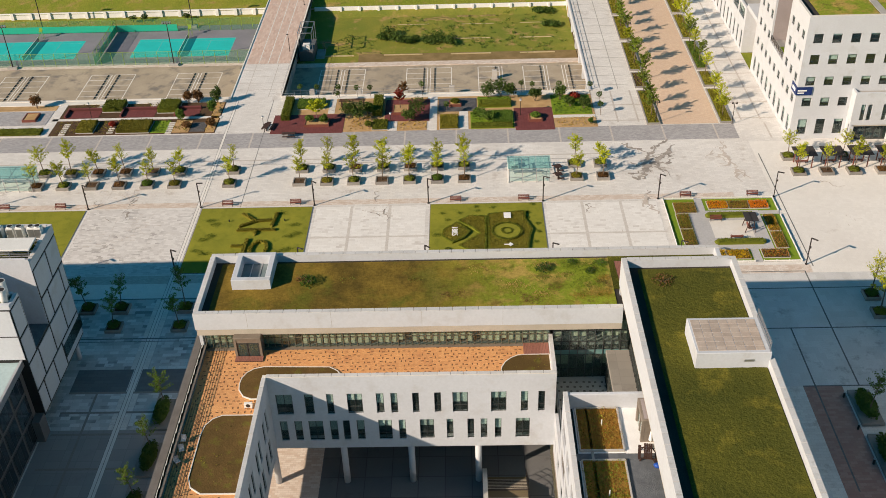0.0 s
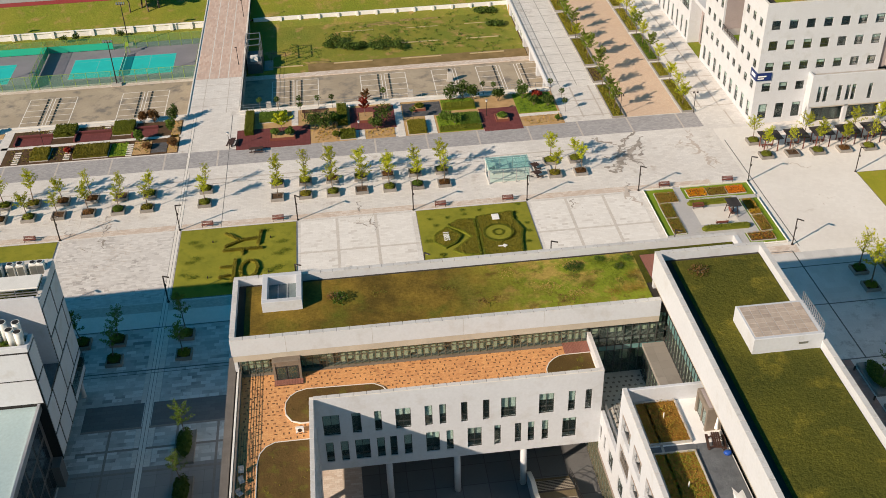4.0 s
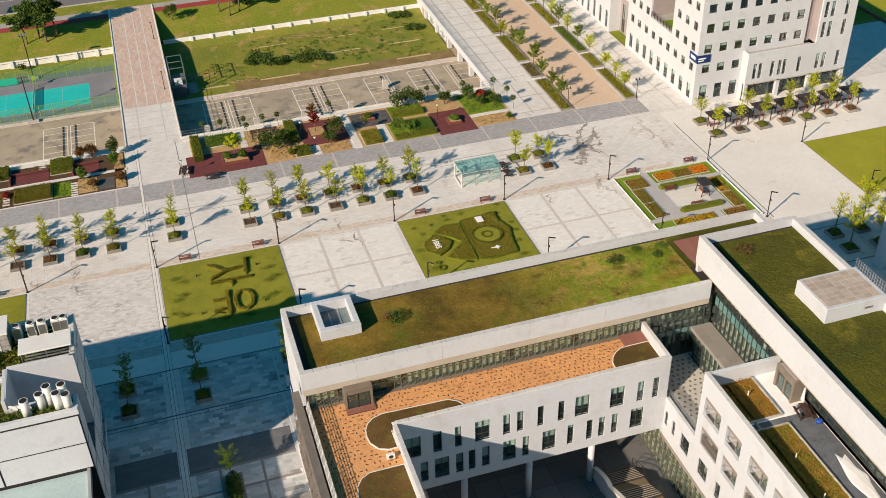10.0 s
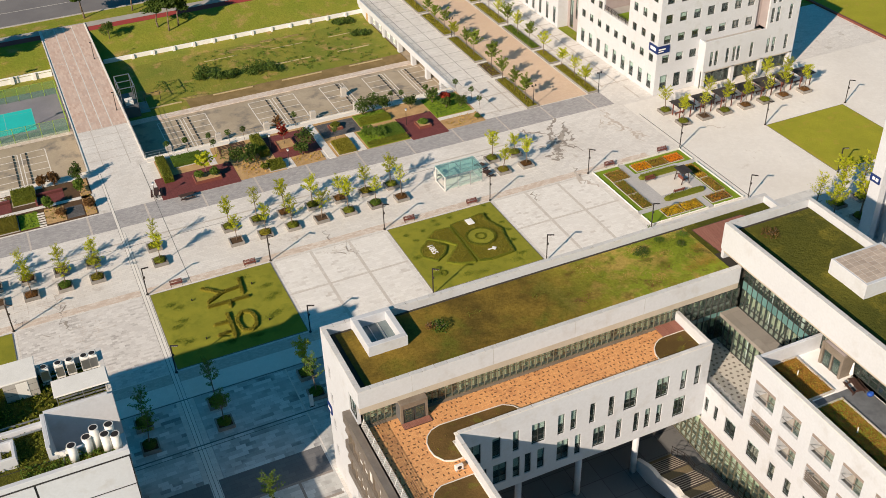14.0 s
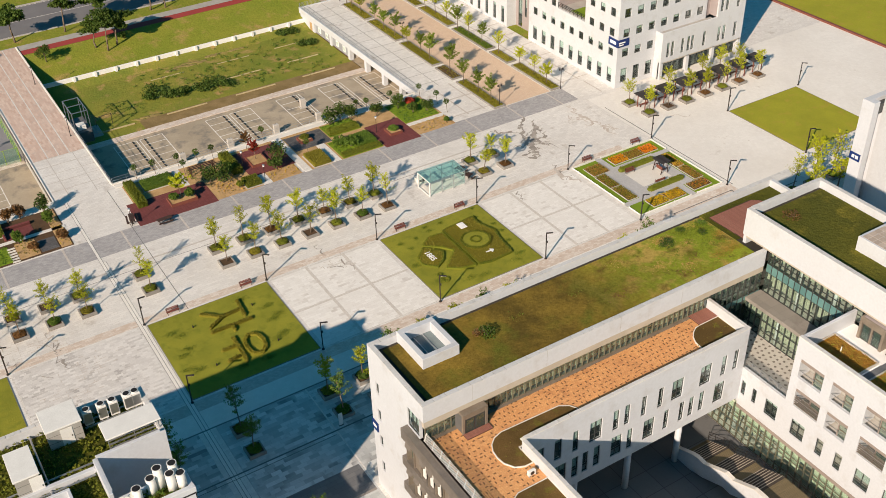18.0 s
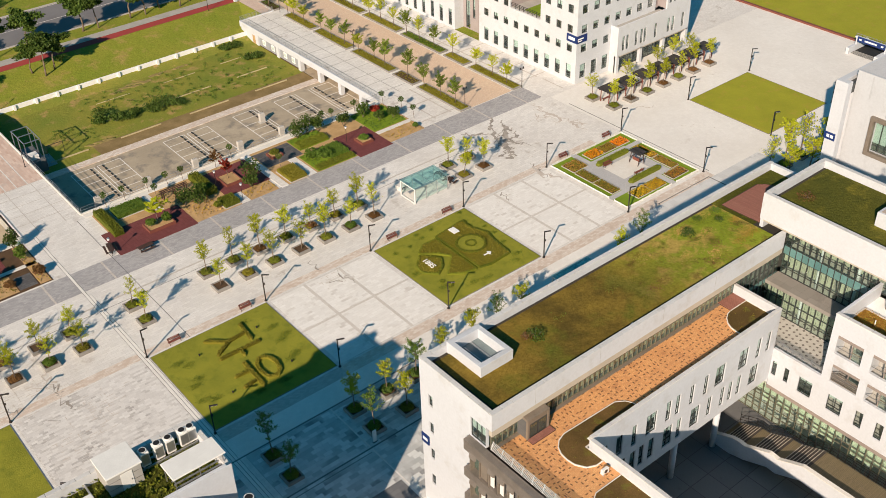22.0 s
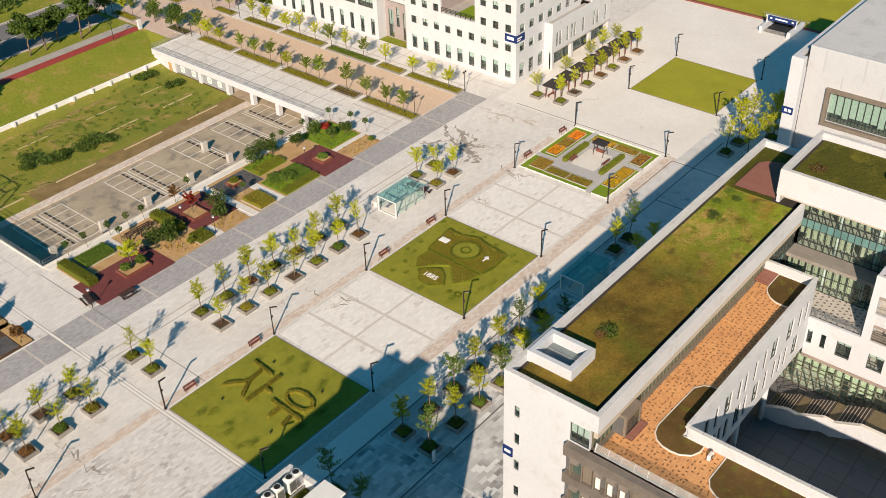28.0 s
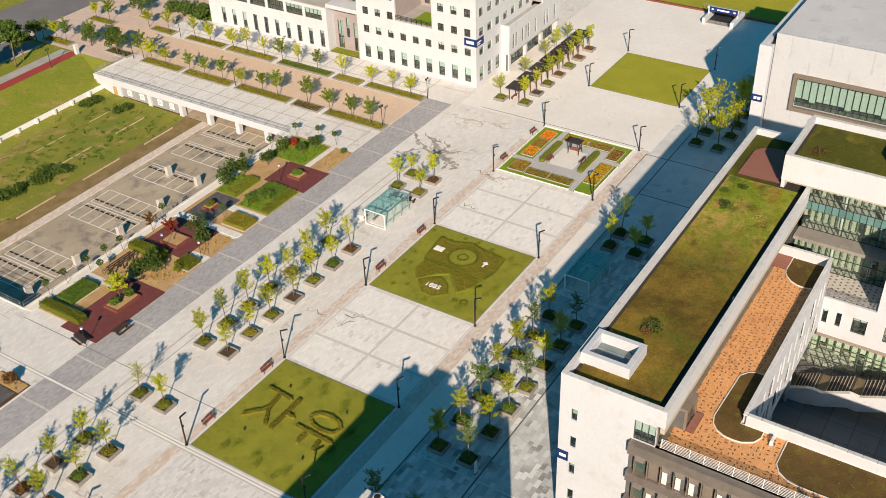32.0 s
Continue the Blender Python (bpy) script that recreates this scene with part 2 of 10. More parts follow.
HALL_ROOF = mat("pale_grey_roof_coating", (0.60, 0.60, 0.61), (0.52, 0.52, 0.53), 0.6, 0.12, 1.5, 0.05, c3=(0.44, 0.44, 0.45), fleck=0.06)
BLIND_PALE = mat("pale_hall_blind", (0.40, 0.47, 0.46), (0.35, 0.42, 0.41), 0.8, 0.5, 4.0, 0.0)
FROST = mat("frosted_skylight_glass", (0.20, 0.25, 0.26), (0.15, 0.19, 0.20), 0.2, 0.5, 3.0, 0.02, spec=0.5)
WHITE_COPING = mat("white_stone_coping", (0.74, 0.72, 0.68), (0.66, 0.63, 0.58), 0.7, 0.5, 4.0, 0.1)
SOFFIT = mat("beige_soffit", (0.50, 0.45, 0.38), (0.42, 0.375, 0.31), 0.8, 0.6, 4.0, 0.1)
STONE_WALL = mat("dull_pink_stone", (0.36, 0.315, 0.315), (0.31, 0.27, 0.27), 0.7, 0.4, 3.0, 0.1)
DARK_WALL = mat("dark_grey_panels", (0.10, 0.105, 0.11), (0.14, 0.14, 0.145), 0.5, 0.4, 2.0, 0.05)
BROWN_METAL = mat("brown_weathered_metal", (0.20, 0.165, 0.13), (0.27, 0.23, 0.19), 0.55, 0.6, 3.0, 0.1, metal=0.3)
CONCRETE = mat("grey_concrete", (0.42, 0.41, 0.39), (0.34, 0.33, 0.31), 0.85, 0.5, 5.0, 0.15)
KERB = mat("granite_kerb", (0.50, 0.485, 0.46), (0.42, 0.40, 0.38), 0.8, 0.7, 6.0, 0.15, vary=0.08)
PLANTER = mat("grey_granite_planter", (0.30, 0.285, 0.27), (0.22, 0.21, 0.195), 0.8, 0.8, 8.0, 0.2, vary=0.15)
BLACK_GAP = mat("black_rubber_joint_and_hollow", (0.02, 0.02, 0.022), (0.03, 0.03, 0.03), 0.7, 0.5, 3.0, 0.0)
DARK_METAL = mat("dark_bronze_metal", (0.045, 0.04, 0.04), (0.06, 0.052, 0.05), 0.45, 0.8, 6.0, 0.05, metal=0.6)
STEEL = mat("galvanised_steel", (0.55, 0.56, 0.58), (0.45, 0.46, 0.48), 0.35, 1.0, 8.0, 0.05, metal=0.8)
WHITE_METAL = mat("white_enamel", (0.78, 0.78, 0.76), (0.70, 0.70, 0.68), 0.4, 0.8, 5.0, 0.03)
FRAME = mat("dark_window_frame", (0.06, 0.065, 0.065), (0.08, 0.085, 0.085), 0.4, 1.0, 5.0, 0.0, metal=0.4)
WOOD_RED = mat("red_brown_stained_wood", (0.22, 0.075, 0.055), (0.16, 0.055, 0.04), 0.6, 1.0, 10.0, 0.2)
DECK_RED = paving("red_brown_deck_boards", (0.33, 0.14, 0.105), (0.39, 0.18, 0.135), (0.17, 0.075, 0.06), 4.0, 0.16, 0.012, (0.20, 0.09, 0.07), 90)
WOOD_DARK = mat("dark_brown_wood", (0.075, 0.04, 0.03), (0.055, 0.03, 0.024), 0.6, 1.0, 10.0, 0.2)
DARK_ROOF = mat("black_slatted_roof", (0.035, 0.03, 0.032), (0.05, 0.045, 0.045), 0.7, 1.0, 8.0, 0.1)
LAWN = mat("clipped_lawn", (0.288, 0.282, 0.036), (0.218, 0.224, 0.029), 0.9, 0.25, 9.0, 0.5, spec=0.1, c3=(0.185, 0.200, 0.026), rise=0.05, fleck=0.12, rare=0.51)
LAWN_BRIGHT = mat("bright_lawn", (0.34, 0.335, 0.035), (0.28, 0.285, 0.03), 0.9, 0.2, 9.0, 0.5, spec=0.1, c3=(0.36, 0.29, 0.05), rise=0.05, fleck=0.14)
LAWN_GREEN = mat("fresh_green_lawn", (0.205, 0.300, 0.026), (0.16, 0.245, 0.022), 0.9, 0.4, 9.0, 0.5, spec=0.1, rise=0.05)
FIELD = mat("rough_grass_field", (0.262, 0.242, 0.045), (0.165, 0.200, 0.033), 0.95, 0.13, 2.2, 0.6, spec=0.1, c3=(0.40, 0.265, 0.11), rise=0.1, fleck=0.2)
FAR_GRASS = mat("park_grass", (0.160, 0.212, 0.024), (0.240, 0.245, 0.036), 0.95, 0.11, 1.5, 0.5, spec=0.1, c3=(0.34, 0.25, 0.085), rise=0.1, fleck=0.28, rare=0.54)
SOIL = mat("dark_brown_soil", (0.12, 0.075, 0.045), (0.085, 0.055, 0.035), 0.95, 0.6, 6.0, 0.5, spec=0.1, rise=0.05)
SAND_SOIL = mat("sandy_mulch", (0.55, 0.375, 0.195), (0.40, 0.26, 0.125), 0.95, 0.5, 5.0, 0.5, spec=0.1, rise=0.05)
EAST_SEDUM = mat("olive_sedum_roof", (0.115, 0.110, 0.017), (0.068, 0.074, 0.014), 0.95, 0.12, 3.0, 0.6, spec=0.1, c3=(0.185, 0.16, 0.024), rise=0.1, fleck=0.35, rare=0.54)
def roof_mat(name):
    """Sedum roof: brown and olive drifts, greener and with dry yellow patches towards the east end."""
    m, nt, bsdf = base_mat(name)
    where = nt.nodes.new("ShaderNodeNewGeometry").outputs["Position"]
    col = mixed(nt, noise_tex(nt, where, 0.22, 5.0, 0.36, 0.64), (0.232, 0.158, 0.028), (0.098, 0.070, 0.016))
    col = mixed(nt, noise_tex(nt, where, 0.19, 4.0, 0.52, 0.70), col, (0.112, 0.122, 0.017))
    xyz = nt.nodes.new("ShaderNodeSeparateXYZ")
    nt.links.new(where, xyz.inputs[0])
    east = nt.nodes.new("ShaderNodeMapRange")
    east.inputs[1].default_value, east.inputs[2].default_value = 36.0, 48.0
    nt.links.new(xyz.outputs[0], east.inputs[0])
    lush = mixed(nt, noise_tex(nt, where, 0.38, 7.0, 0.47, 0.60), (0.215, 0.265, 0.026), (0.40, 0.29, 0.075))
    lush = mixed(nt, noise_tex(nt, where, 0.6, 5.0, 0.56, 0.70), lush, (0.115, 0.085, 0.022))
    soft = nt.nodes.new("ShaderNodeMath")
    soft.operation = "MULTIPLY"
    nt.links.new(east.outputs[0], soft.inputs[0])
    nt.links.new(noise_tex(nt, where, 0.3, 4.0, 0.20, 0.48), soft.inputs[1])
    col = mixed(nt, soft.outputs[0], col, lush)
    grain = noise_tex(nt, where, 3.2, 8.0, 0.25, 0.75, 0.7)
    tone = nt.nodes.new("ShaderNodeHueSaturation")
    lift = nt.nodes.new("ShaderNodeMapRange")
    lift.inputs[3].default_value, lift.inputs[4].default_value = 0.62, 1.38
    nt.links.new(grain, lift.inputs[0])
    nt.links.new(lift.outputs[0], tone.inputs["Value"])
    nt.links.new(col, tone.inputs["Color"])
    nt.links.new(tone.outputs[0], bsdf.inputs["Base Color"])
    bsdf.inputs["Roughness"].default_value, bsdf.inputs["Specular IOR Level"].default_value = 0.95, 0.1
    bp = nt.nodes.new("ShaderNodeBump")
    bp.inputs["Strength"].default_value, bp.inputs["Distance"].default_value = 0.5, 0.08
    nt.links.new(grain, bp.inputs["Height"])
    nt.links.new(bp.outputs[0], bsdf.inputs["Normal"])
    return m


ROOF_GRASS = roof_mat("dry_sedum_roof")
PALE_TIMBER = mat("pale_weathered_timber", (0.52, 0.44, 0.27), (0.40, 0.33, 0.19), 0.9, 0.8, 6.0, 0.2)
INFILL = mat("blue_grey_infill_sheet", (0.33, 0.35, 0.38), (0.27, 0.29, 0.32), 0.7, 0.6, 5.0, 0.05)
FIELD_SOIL = mat("bare_field_soil", (0.30, 0.215, 0.105), (0.20, 0.145, 0.065), 0.95, 0.5, 5.0, 0.5, spec=0.1, rise=0.05, fleck=0.15)

ROOF_GREEN = mat("green_sedum_roof", (0.098, 0.100, 0.014), (0.060, 0.066, 0.011), 0.95, 0.12, 3.0, 0.6, spec=0.1, c3=(0.17, 0.165, 0.02), rise=0.12, fleck=0.45, rare=0.56)
GRAVEL_DARK = mat("dark_roof_gravel", (0.045, 0.042, 0.038), (0.06, 0.055, 0.05), 0.95, 0.8, 14.0, 0.6, spec=0.1, rise=0.05)
GRAVEL = mat("grey_gravel", (0.19, 0.205, 0.225), (0.12, 0.13, 0.145), 0.95, 0.8, 14.0, 0.6, spec=0.1, rise=0.05)
WHITE_STONES = mat("white_pebbles", (0.90, 0.90, 0.90), (0.82, 0.82, 0.82), 0.9, 1.0, 14.0, 0.2, rise=0.02)
TEAL = mat("teal_court_paint", (0.02, 0.55, 0.52), (0.02, 0.48, 0.46), 0.7, 0.3, 3.0, 0.05, fleck=0.03)
COURT_GREY = mat("grey_court_surface", (0.25, 0.245, 0.28), (0.20, 0.20, 0.23), 0.8, 0.2, 3.0, 0.05)
WHITE_LINE = mat("worn_white_paint", (0.84, 0.82, 0.78), (0.66, 0.63, 0.58), 0.7, 1.5, 8.0, 0.05)
RED_TRACK = mat("red_asphalt_path", (0.36, 0.055, 0.05), (0.30, 0.05, 0.045), 0.8, 0.3, 4.0, 0.1)
ASPHALT = mat("street_asphalt", (0.15, 0.145, 0.155), (0.19, 0.185, 0.19), 0.85, 0.15, 5.0, 0.1)
GREEN_POST = mat("yellow_green_fence_paint", (0.30, 0.42, 0.06), (0.24, 0.36, 0.05), 0.5, 0.8, 4.0, 0.0)
BARK = mat("grey_brown_bark", (0.20, 0.155, 0.115), (0.14, 0.105, 0.08), 0.9, 2.0, 14.0, 0.4)
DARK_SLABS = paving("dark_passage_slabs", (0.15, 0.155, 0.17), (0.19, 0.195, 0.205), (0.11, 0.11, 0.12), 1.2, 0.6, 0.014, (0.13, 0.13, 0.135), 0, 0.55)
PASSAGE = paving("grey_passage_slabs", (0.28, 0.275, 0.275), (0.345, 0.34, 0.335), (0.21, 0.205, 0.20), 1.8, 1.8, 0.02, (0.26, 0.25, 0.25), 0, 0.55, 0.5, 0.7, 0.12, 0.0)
PASSAGE_BAND = paving("brown_passage_band", (0.27, 0.24, 0.225), (0.33, 0.30, 0.28), (0.22, 0.20, 0.19), 0.3, 0.15, 0.01, (0.22, 0.20, 0.19))
SPANDREL = mat("teal_spandrel_glass", (0.13, 0.25, 0.245), (0.10, 0.21, 0.21), 0.15, 0.4, 2.0, 0.0, spec=0.6, vary=0.12)
BLIND_OLIVE = mat("grey_green_blind", (0.41, 0.42, 0.345), (0.34, 0.35, 0.285), 0.85, 0.8, 4.0, 0.0, vary=0.10)
BLIND_WHITE = mat("pale_green_blind", (0.56, 0.61, 0.50), (0.48, 0.54, 0.44), 0.85, 0.8, 4.0, 0.0, vary=0.08)
CANOPY_DECK = paving("weathered_canopy_concrete", (0.25, 0.235, 0.215), (0.31, 0.29, 0.265), (0.20, 0.19, 0.175), 2.4, 1.2, 0.015, (0.22, 0.20, 0.185), 0, 0.50, 0.5, 0.8, 0.3, 0.0)
OLIVE_FRAME = mat("olive_bronze_frame", (0.15, 0.14, 0.10), (0.19, 0.175, 0.13), 0.5, 0.8, 5.0, 0.0, metal=0.3)
STONE_BROWN = mat("brown_grey_render", (0.30, 0.255, 0.225), (0.25, 0.21, 0.19), 0.8, 0.5, 4.0, 0.05)
EDGING = mat("dark_grey_edging", (0.16, 0.155, 0.15), (0.22, 0.21, 0.20), 0.7, 0.8, 5.0, 0.0)
EAST_PAVE = paving("smooth_grey_slabs", (0.66, 0.665, 0.665), (0.74, 0.745, 0.745), (0.60, 0.60, 0.60), 1.2, 1.2, 0.008, (0.36, 0.36, 0.365), 0, 0.53, 0.5, 0.7, 0.12)
PATCH_SOIL = mat("tan_field_soil", (0.31, 0.235, 0.10), (0.25, 0.20, 0.075), 0.95, 0.5, 5.0, 0.4, spec=0.1, rise=0.05, fleck=0.2)
DARK_PANE = mat("dark_blue_facade_glass", (0.022, 0.03, 0.04), (0.03, 0.038, 0.048), 0.08, 0.4, 2.0, 0.0, spec=0.7, vary=0.3)
HALL_WALL = mat("pale_grey_hall_panels", (0.50, 0.52, 0.55), (0.47, 0.49, 0.52), 0.6, 0.2, 1.2, 0.04, c3=(0.44, 0.455, 0.48), fleck=0.04)
HALL_JOINT = mat("grey_panel_streak", (0.40, 0.415, 0.44), (0.43, 0.445, 0.47), 0.7, 0.3, 2.0, 0.0)
FENCE_WHITE = mat("white_painted_fence_wall", (0.82, 0.82, 0.82), (0.76, 0.76, 0.75), 0.7, 0.4, 3.0, 0.05)
CONCRETE_PALE = mat("pale_raw_concrete", (0.56, 0.54, 0.51), (0.47, 0.45, 0.42), 0.85, 0.6, 4.0, 0.1)
ZINC = mat("weathered_zinc_sheet", (0.30, 0.265, 0.235), (0.23, 0.20, 0.175), 0.42, 0.7, 3.0, 0.05, metal=0.4, vary=0.08)
DRAIN = mat("dark_drain_slot", (0.11, 0.11, 0.115), (0.17, 0.17, 0.17), 0.7, 0.8, 5.0, 0.0)
NAVY = mat("navy_sign_panel", (0.012, 0.035, 0.16), (0.012, 0.03, 0.13), 0.35, 0.6, 3.0, 0.0)
SIGN_WHITE = mat("white_sign_letters", (0.85, 0.85, 0.85), (0.8, 0.8, 0.8), 0.5, 0.6, 3.0, 0.0)
# Dark cores stand for unlit rooms; their dimness is in this colour.
INTERIOR = mat("unlit_room_dark", (0.10, 0.105, 0.10), (0.06, 0.065, 0.06), 0.9, 0.6, 2.0, 0.0)
BLIND = mat("pale_window_blind", (0.46, 0.55, 0.52), (0.40, 0.49, 0.46), 0.8, 0.8, 3.0, 0.0, vary=0.25)
SLAB = mat("interior_floor_slab", (0.50, 0.49, 0.47), (0.42, 0.41, 0.39), 0.8, 0.6, 2.0, 0.0)
GLASS = glass_mat("window_glass", (0.86, 0.91, 0.90), 0.2, 0.03, 0.015)
GLASS_GREEN = glass_mat("green_curtain_glass", (0.84, 0.93, 0.88), 0.2, 0.03, 0.02)
SIDE_GLASS = glass_mat("clear_side_glass", (0.74, 0.92, 0.90), 0.25, 0.03, 0.05)
GLASS_CLEAR = glass_mat("shelter_glass", (0.50, 0.82, 0.80), 0.25, 0.03, 0.10)
GLASS_ROOF = mat("pale_glazed_roof", (0.44, 0.56, 0.58), (0.38, 0.50, 0.52), 0.15, 0.1, 1.0, 0.0, spec=0.6)
LEAF_LIME = leaf_mat("lime_young_leaves", (0.31, 0.37, 0.016), (0.50, 0.50, 0.03), 0.4)
LEAF_MID = leaf_mat("mid_green_leaves", (0.085, 0.155, 0.024), (0.155, 0.235, 0.034), 0.4)
LEAF_AVENUE = leaf_mat("pale_avenue_leaves", (0.13, 0.19, 0.022), (0.21, 0.27, 0.03), 0.35)
LEAF_DARK = leaf_mat("dark_green_leaves", (0.045, 0.085, 0.015), (0.095, 0.145, 0.024), 0.25)
LEAF_HEDGE = leaf_mat("hedge_leaves", (0.098, 0.127, 0.014), (0.184, 0.201, 0.021), 0.2)
LEAF_OLIVE = leaf_mat("olive_hedge_leaves", (0.15, 0.14, 0.016), (0.24, 0.21, 0.025), 0.2)
LEAF_RED = leaf_mat("dark_red_maple_leaves", (0.24, 0.025, 0.02), (0.36, 0.06, 0.03), 0.3)
LEAF_BROWN = leaf_mat("bronze_leaves", (0.13, 0.075, 0.03), (0.22, 0.11, 0.04), 0.3)
FLOWER_ORANGE = leaf_mat("orange_flowers", (0.62, 0.17, 0.01), (0.75, 0.30, 0.015), 0.2)
FLOWER_YELLOW = leaf_mat("yellow_flowers", (0.66, 0.40, 0.012), (0.42, 0.30, 0.02), 0.2)
FLOWER_RED = leaf_mat("red_orange_flowers", (0.62, 0.17, 0.015), (0.66, 0.27, 0.02), 0.2)
FLOWER_BROWN = leaf_mat("faded_brown_flowers", (0.28, 0.16, 0.035), (0.38, 0.21, 0.05), 0.2)
LEAF_TURF = leaf_mat("lush_turf_leaves", (0.10, 0.145, 0.018), (0.14, 0.18, 0.022), 0.2)
LEAF_WEED = leaf_mat("fresh_weed_leaves", (0.15, 0.22, 0.02), (0.22, 0.27, 0.03), 0.25)
DRY_SOIL = leaf_mat("dry_tan_soil", (0.42, 0.27, 0.09), (0.30, 0.20, 0.07), 0.1)
DRY_PLANT = leaf_mat("dry_yellow_plants", (0.46, 0.27, 0.05), (0.27, 0.23, 0.035), 0.2)

# ---- mesh helpers ----
class Build:
    """Collects the corners and faces of one mesh."""

    def __init__(self):
        self.v, self.f = [], []

    def quad(self, a, b, c, d):
        n = len(self.v)
        self.v += [a, b, c, d]
        self.f.append((n, n + 1, n + 2, n + 3))
        return self

    def rect(self, x0, y0, x1, y1, z):
        return self.quad((x0, y0, z), (x1, y0, z), (x1, y1, z), (x0, y1, z))

    def box(self, x0, y0, z0, x1, y1, z1, ch=0.0):
        """A box; ch: width of the chamfer round its upper edges."""
        n = len(self.v)
        self.v += [(x0, y0, z0), (x1, y0, z0), (x1, y1, z0), (x0, y1, z0)]
        if ch:
            zc = z1 - ch
            self.v += [(x0, y0, zc), (x1, y0, zc), (x1, y1, zc), (x0, y1, zc)]
            self.v += [(x0 + ch, y0 + ch, z1), (x1 - ch, y0 + ch, z1), (x1 - ch, y1 - ch, z1), (x0 + ch, y1 - ch, z1)]
            rings = 2
        else:
            self.v += [(x0, y0, z1), (x1, y0, z1), (x1, y1, z1), (x0, y1, z1)]
            rings = 1
        for r in range(rings):
            for i in range(4):
                j = (i + 1) % 4
                self.f.append((n + 4 * r + i, n + 4 * r + j, n + 4 * r + 4 + j, n + 4 * r + 4 + i))
        t = n + 4 * rings
        self.f += [(n + 3, n + 2, n + 1, n), (t, t + 1, t + 2, t + 3)]
        return self

    def prism(self, poly, z0, z1):
        n, k = len(self.v), len(poly)
        self.v += [(x, y, z0) for x, y in poly] + [(x, y, z1) for x, y in poly]
        for i in range(k):
            j = (i + 1) % k
            self.f.append((n + i, n + j, n + k + j, n + k + i))
        self.f += [tuple(range(n + k - 1, n - 1, -1)), tuple(range(n + k, n + 2 * k))]
        return self

    def rod(self, a, b, r0, r1=None, k=8):
        """A tapered round bar from a to b."""
        r1 = r0 if r1 is None else r1
        a, b = Vector(a), Vector(b)
        d = (b - a).normalized()
        u = d.orthogonal().normalized()
        w = d.cross(u)
        n = len(self.v)
        for p, r in ((a, r0), (b, r1)):
            for i in range(k):
                s = 2 * math.pi * i / k
                self.v.append(tuple(p + u * (r * math.cos(s)) + w * (r * math.sin(s))))
        for i in range(k):
            j = (i + 1) % k
            self.f.append((n + i, n + j, n + k + j, n + k + i))
        self.f += [tuple(range(n + k - 1, n - 1, -1)), tuple(range(n + k, n + 2 * k))]
        return self

    def beam(self, a, b, w, h):
        """A bar of section w by h from a to b."""
        a, b = Vector(a), Vector(b)
        d = (b - a).normalized()
        side = d.cross(Vector((0, 0, 1)))
        side = side.normalized() if side.length > 1e-4 else Vector((1, 0, 0))
        up = side.cross(d)
        n = len(self.v)
        for p in (a, b):
            for s, t in ((-1, -1), (1, -1), (1, 1), (-1, 1)):
                self.v.append(tuple(p + side * (s * w / 2) + up * (t * h / 2)))
        for i in range(4):
            j = (i + 1) % 4
            self.f.append((n + i, n + j, n + 4 + j, n + 4 + i))
        self.f += [(n + 3, n + 2, n + 1, n), (n + 4, n + 5, n + 6, n + 7)]
        return self

    def blob(self, c, r, rng, k=7, rings=4, rough=0.2):
        """A lumpy closed mound or clump."""
        n = len(self.v)
        c = Vector(c)
        self.v.append(tuple(c + Vector((0, 0, -r[2]))))
        for i in range(1, rings):
            a = math.pi * i / rings - math.pi / 2
            for j in range(k):
                b = 2 * math.pi * (j + 0.5 * (i % 2)) / k
                q = 1 + rng.uniform(-rough, rough)
                self.v.append((c.x + r[0] * q * math.cos(a) * math.cos(b), c.y + r[1] * q * math.cos(a) * math.sin(b), c.z + r[2] * q * math.sin(a)))
        self.v.append(tuple(c + Vector((0, 0, r[2]))))
        top = len(self.v) - 1
        for j in range(k):
            m = (j + 1) % k
            self.f.append((n, n + 1 + m, n + 1 + j))
            for i in range(rings - 2):
                p, q = n + 1 + i * k, n + 1 + (i + 1) * k
                self.f.append((p + j, p + m, q + m, q + j))
            p = n + 1 + (rings - 2) * k
            self.f.append((p + j, p + m, top))
        return self

    def leaf(self, c, size, rng, flat=0.0):
        """One small leaf or tuft, turned at random."""
        a = Vector((rng.gauss(0, 1), rng.gauss(0, 1), rng.gauss(0, 1) * (1 - flat))).normalized()
        b = a.orthogonal().normalized()
        b.rotate(Matrix.Rotation(rng.uniform(0, 6.28), 3, a))
        e = a.cross(b) * (size * rng.uniform(0.5, 0.8))
        b = b * size
        c = Vector(c)
        return self.quad(tuple(c - b), tuple(c - e * 0.8), tuple(c + b), tuple(c + e))


def mesh_of(name, m, material, smooth=False):
    me = bpy.data.meshes.new(name)
    me.from_pydata([tuple(p) for p in m.v], [], m.f)
    me.materials.append(material)
    if smooth:
        me.polygons.foreach_set("use_smooth", [True] * len(me.polygons))
    me.update()
    return me


def part(name, m, material, parent, label="", smooth=False):
    """One mesh object under a thing or a part."""
    ob = new(name, m if isinstance(m, bpy.types.Mesh) else mesh_of(name, m, material, smooth))
    ob.parent = parent
    return tagged(ob, label)


def thing(name, label, category, group="", kind="", at=(0, 0, 0), turn=0.0):
    ob = new(name)
    ob.empty_display_size = 0.2
    ob.location, ob.rotation_euler = at, (0, 0, radians(turn))
    return tagged(ob, label, category, group, kind)


def solid(name, m, material, label, category="", group="", kind="", smooth=False):
    return tagged(new(name, mesh_of(name, m, material, smooth)), label, category, group, kind)


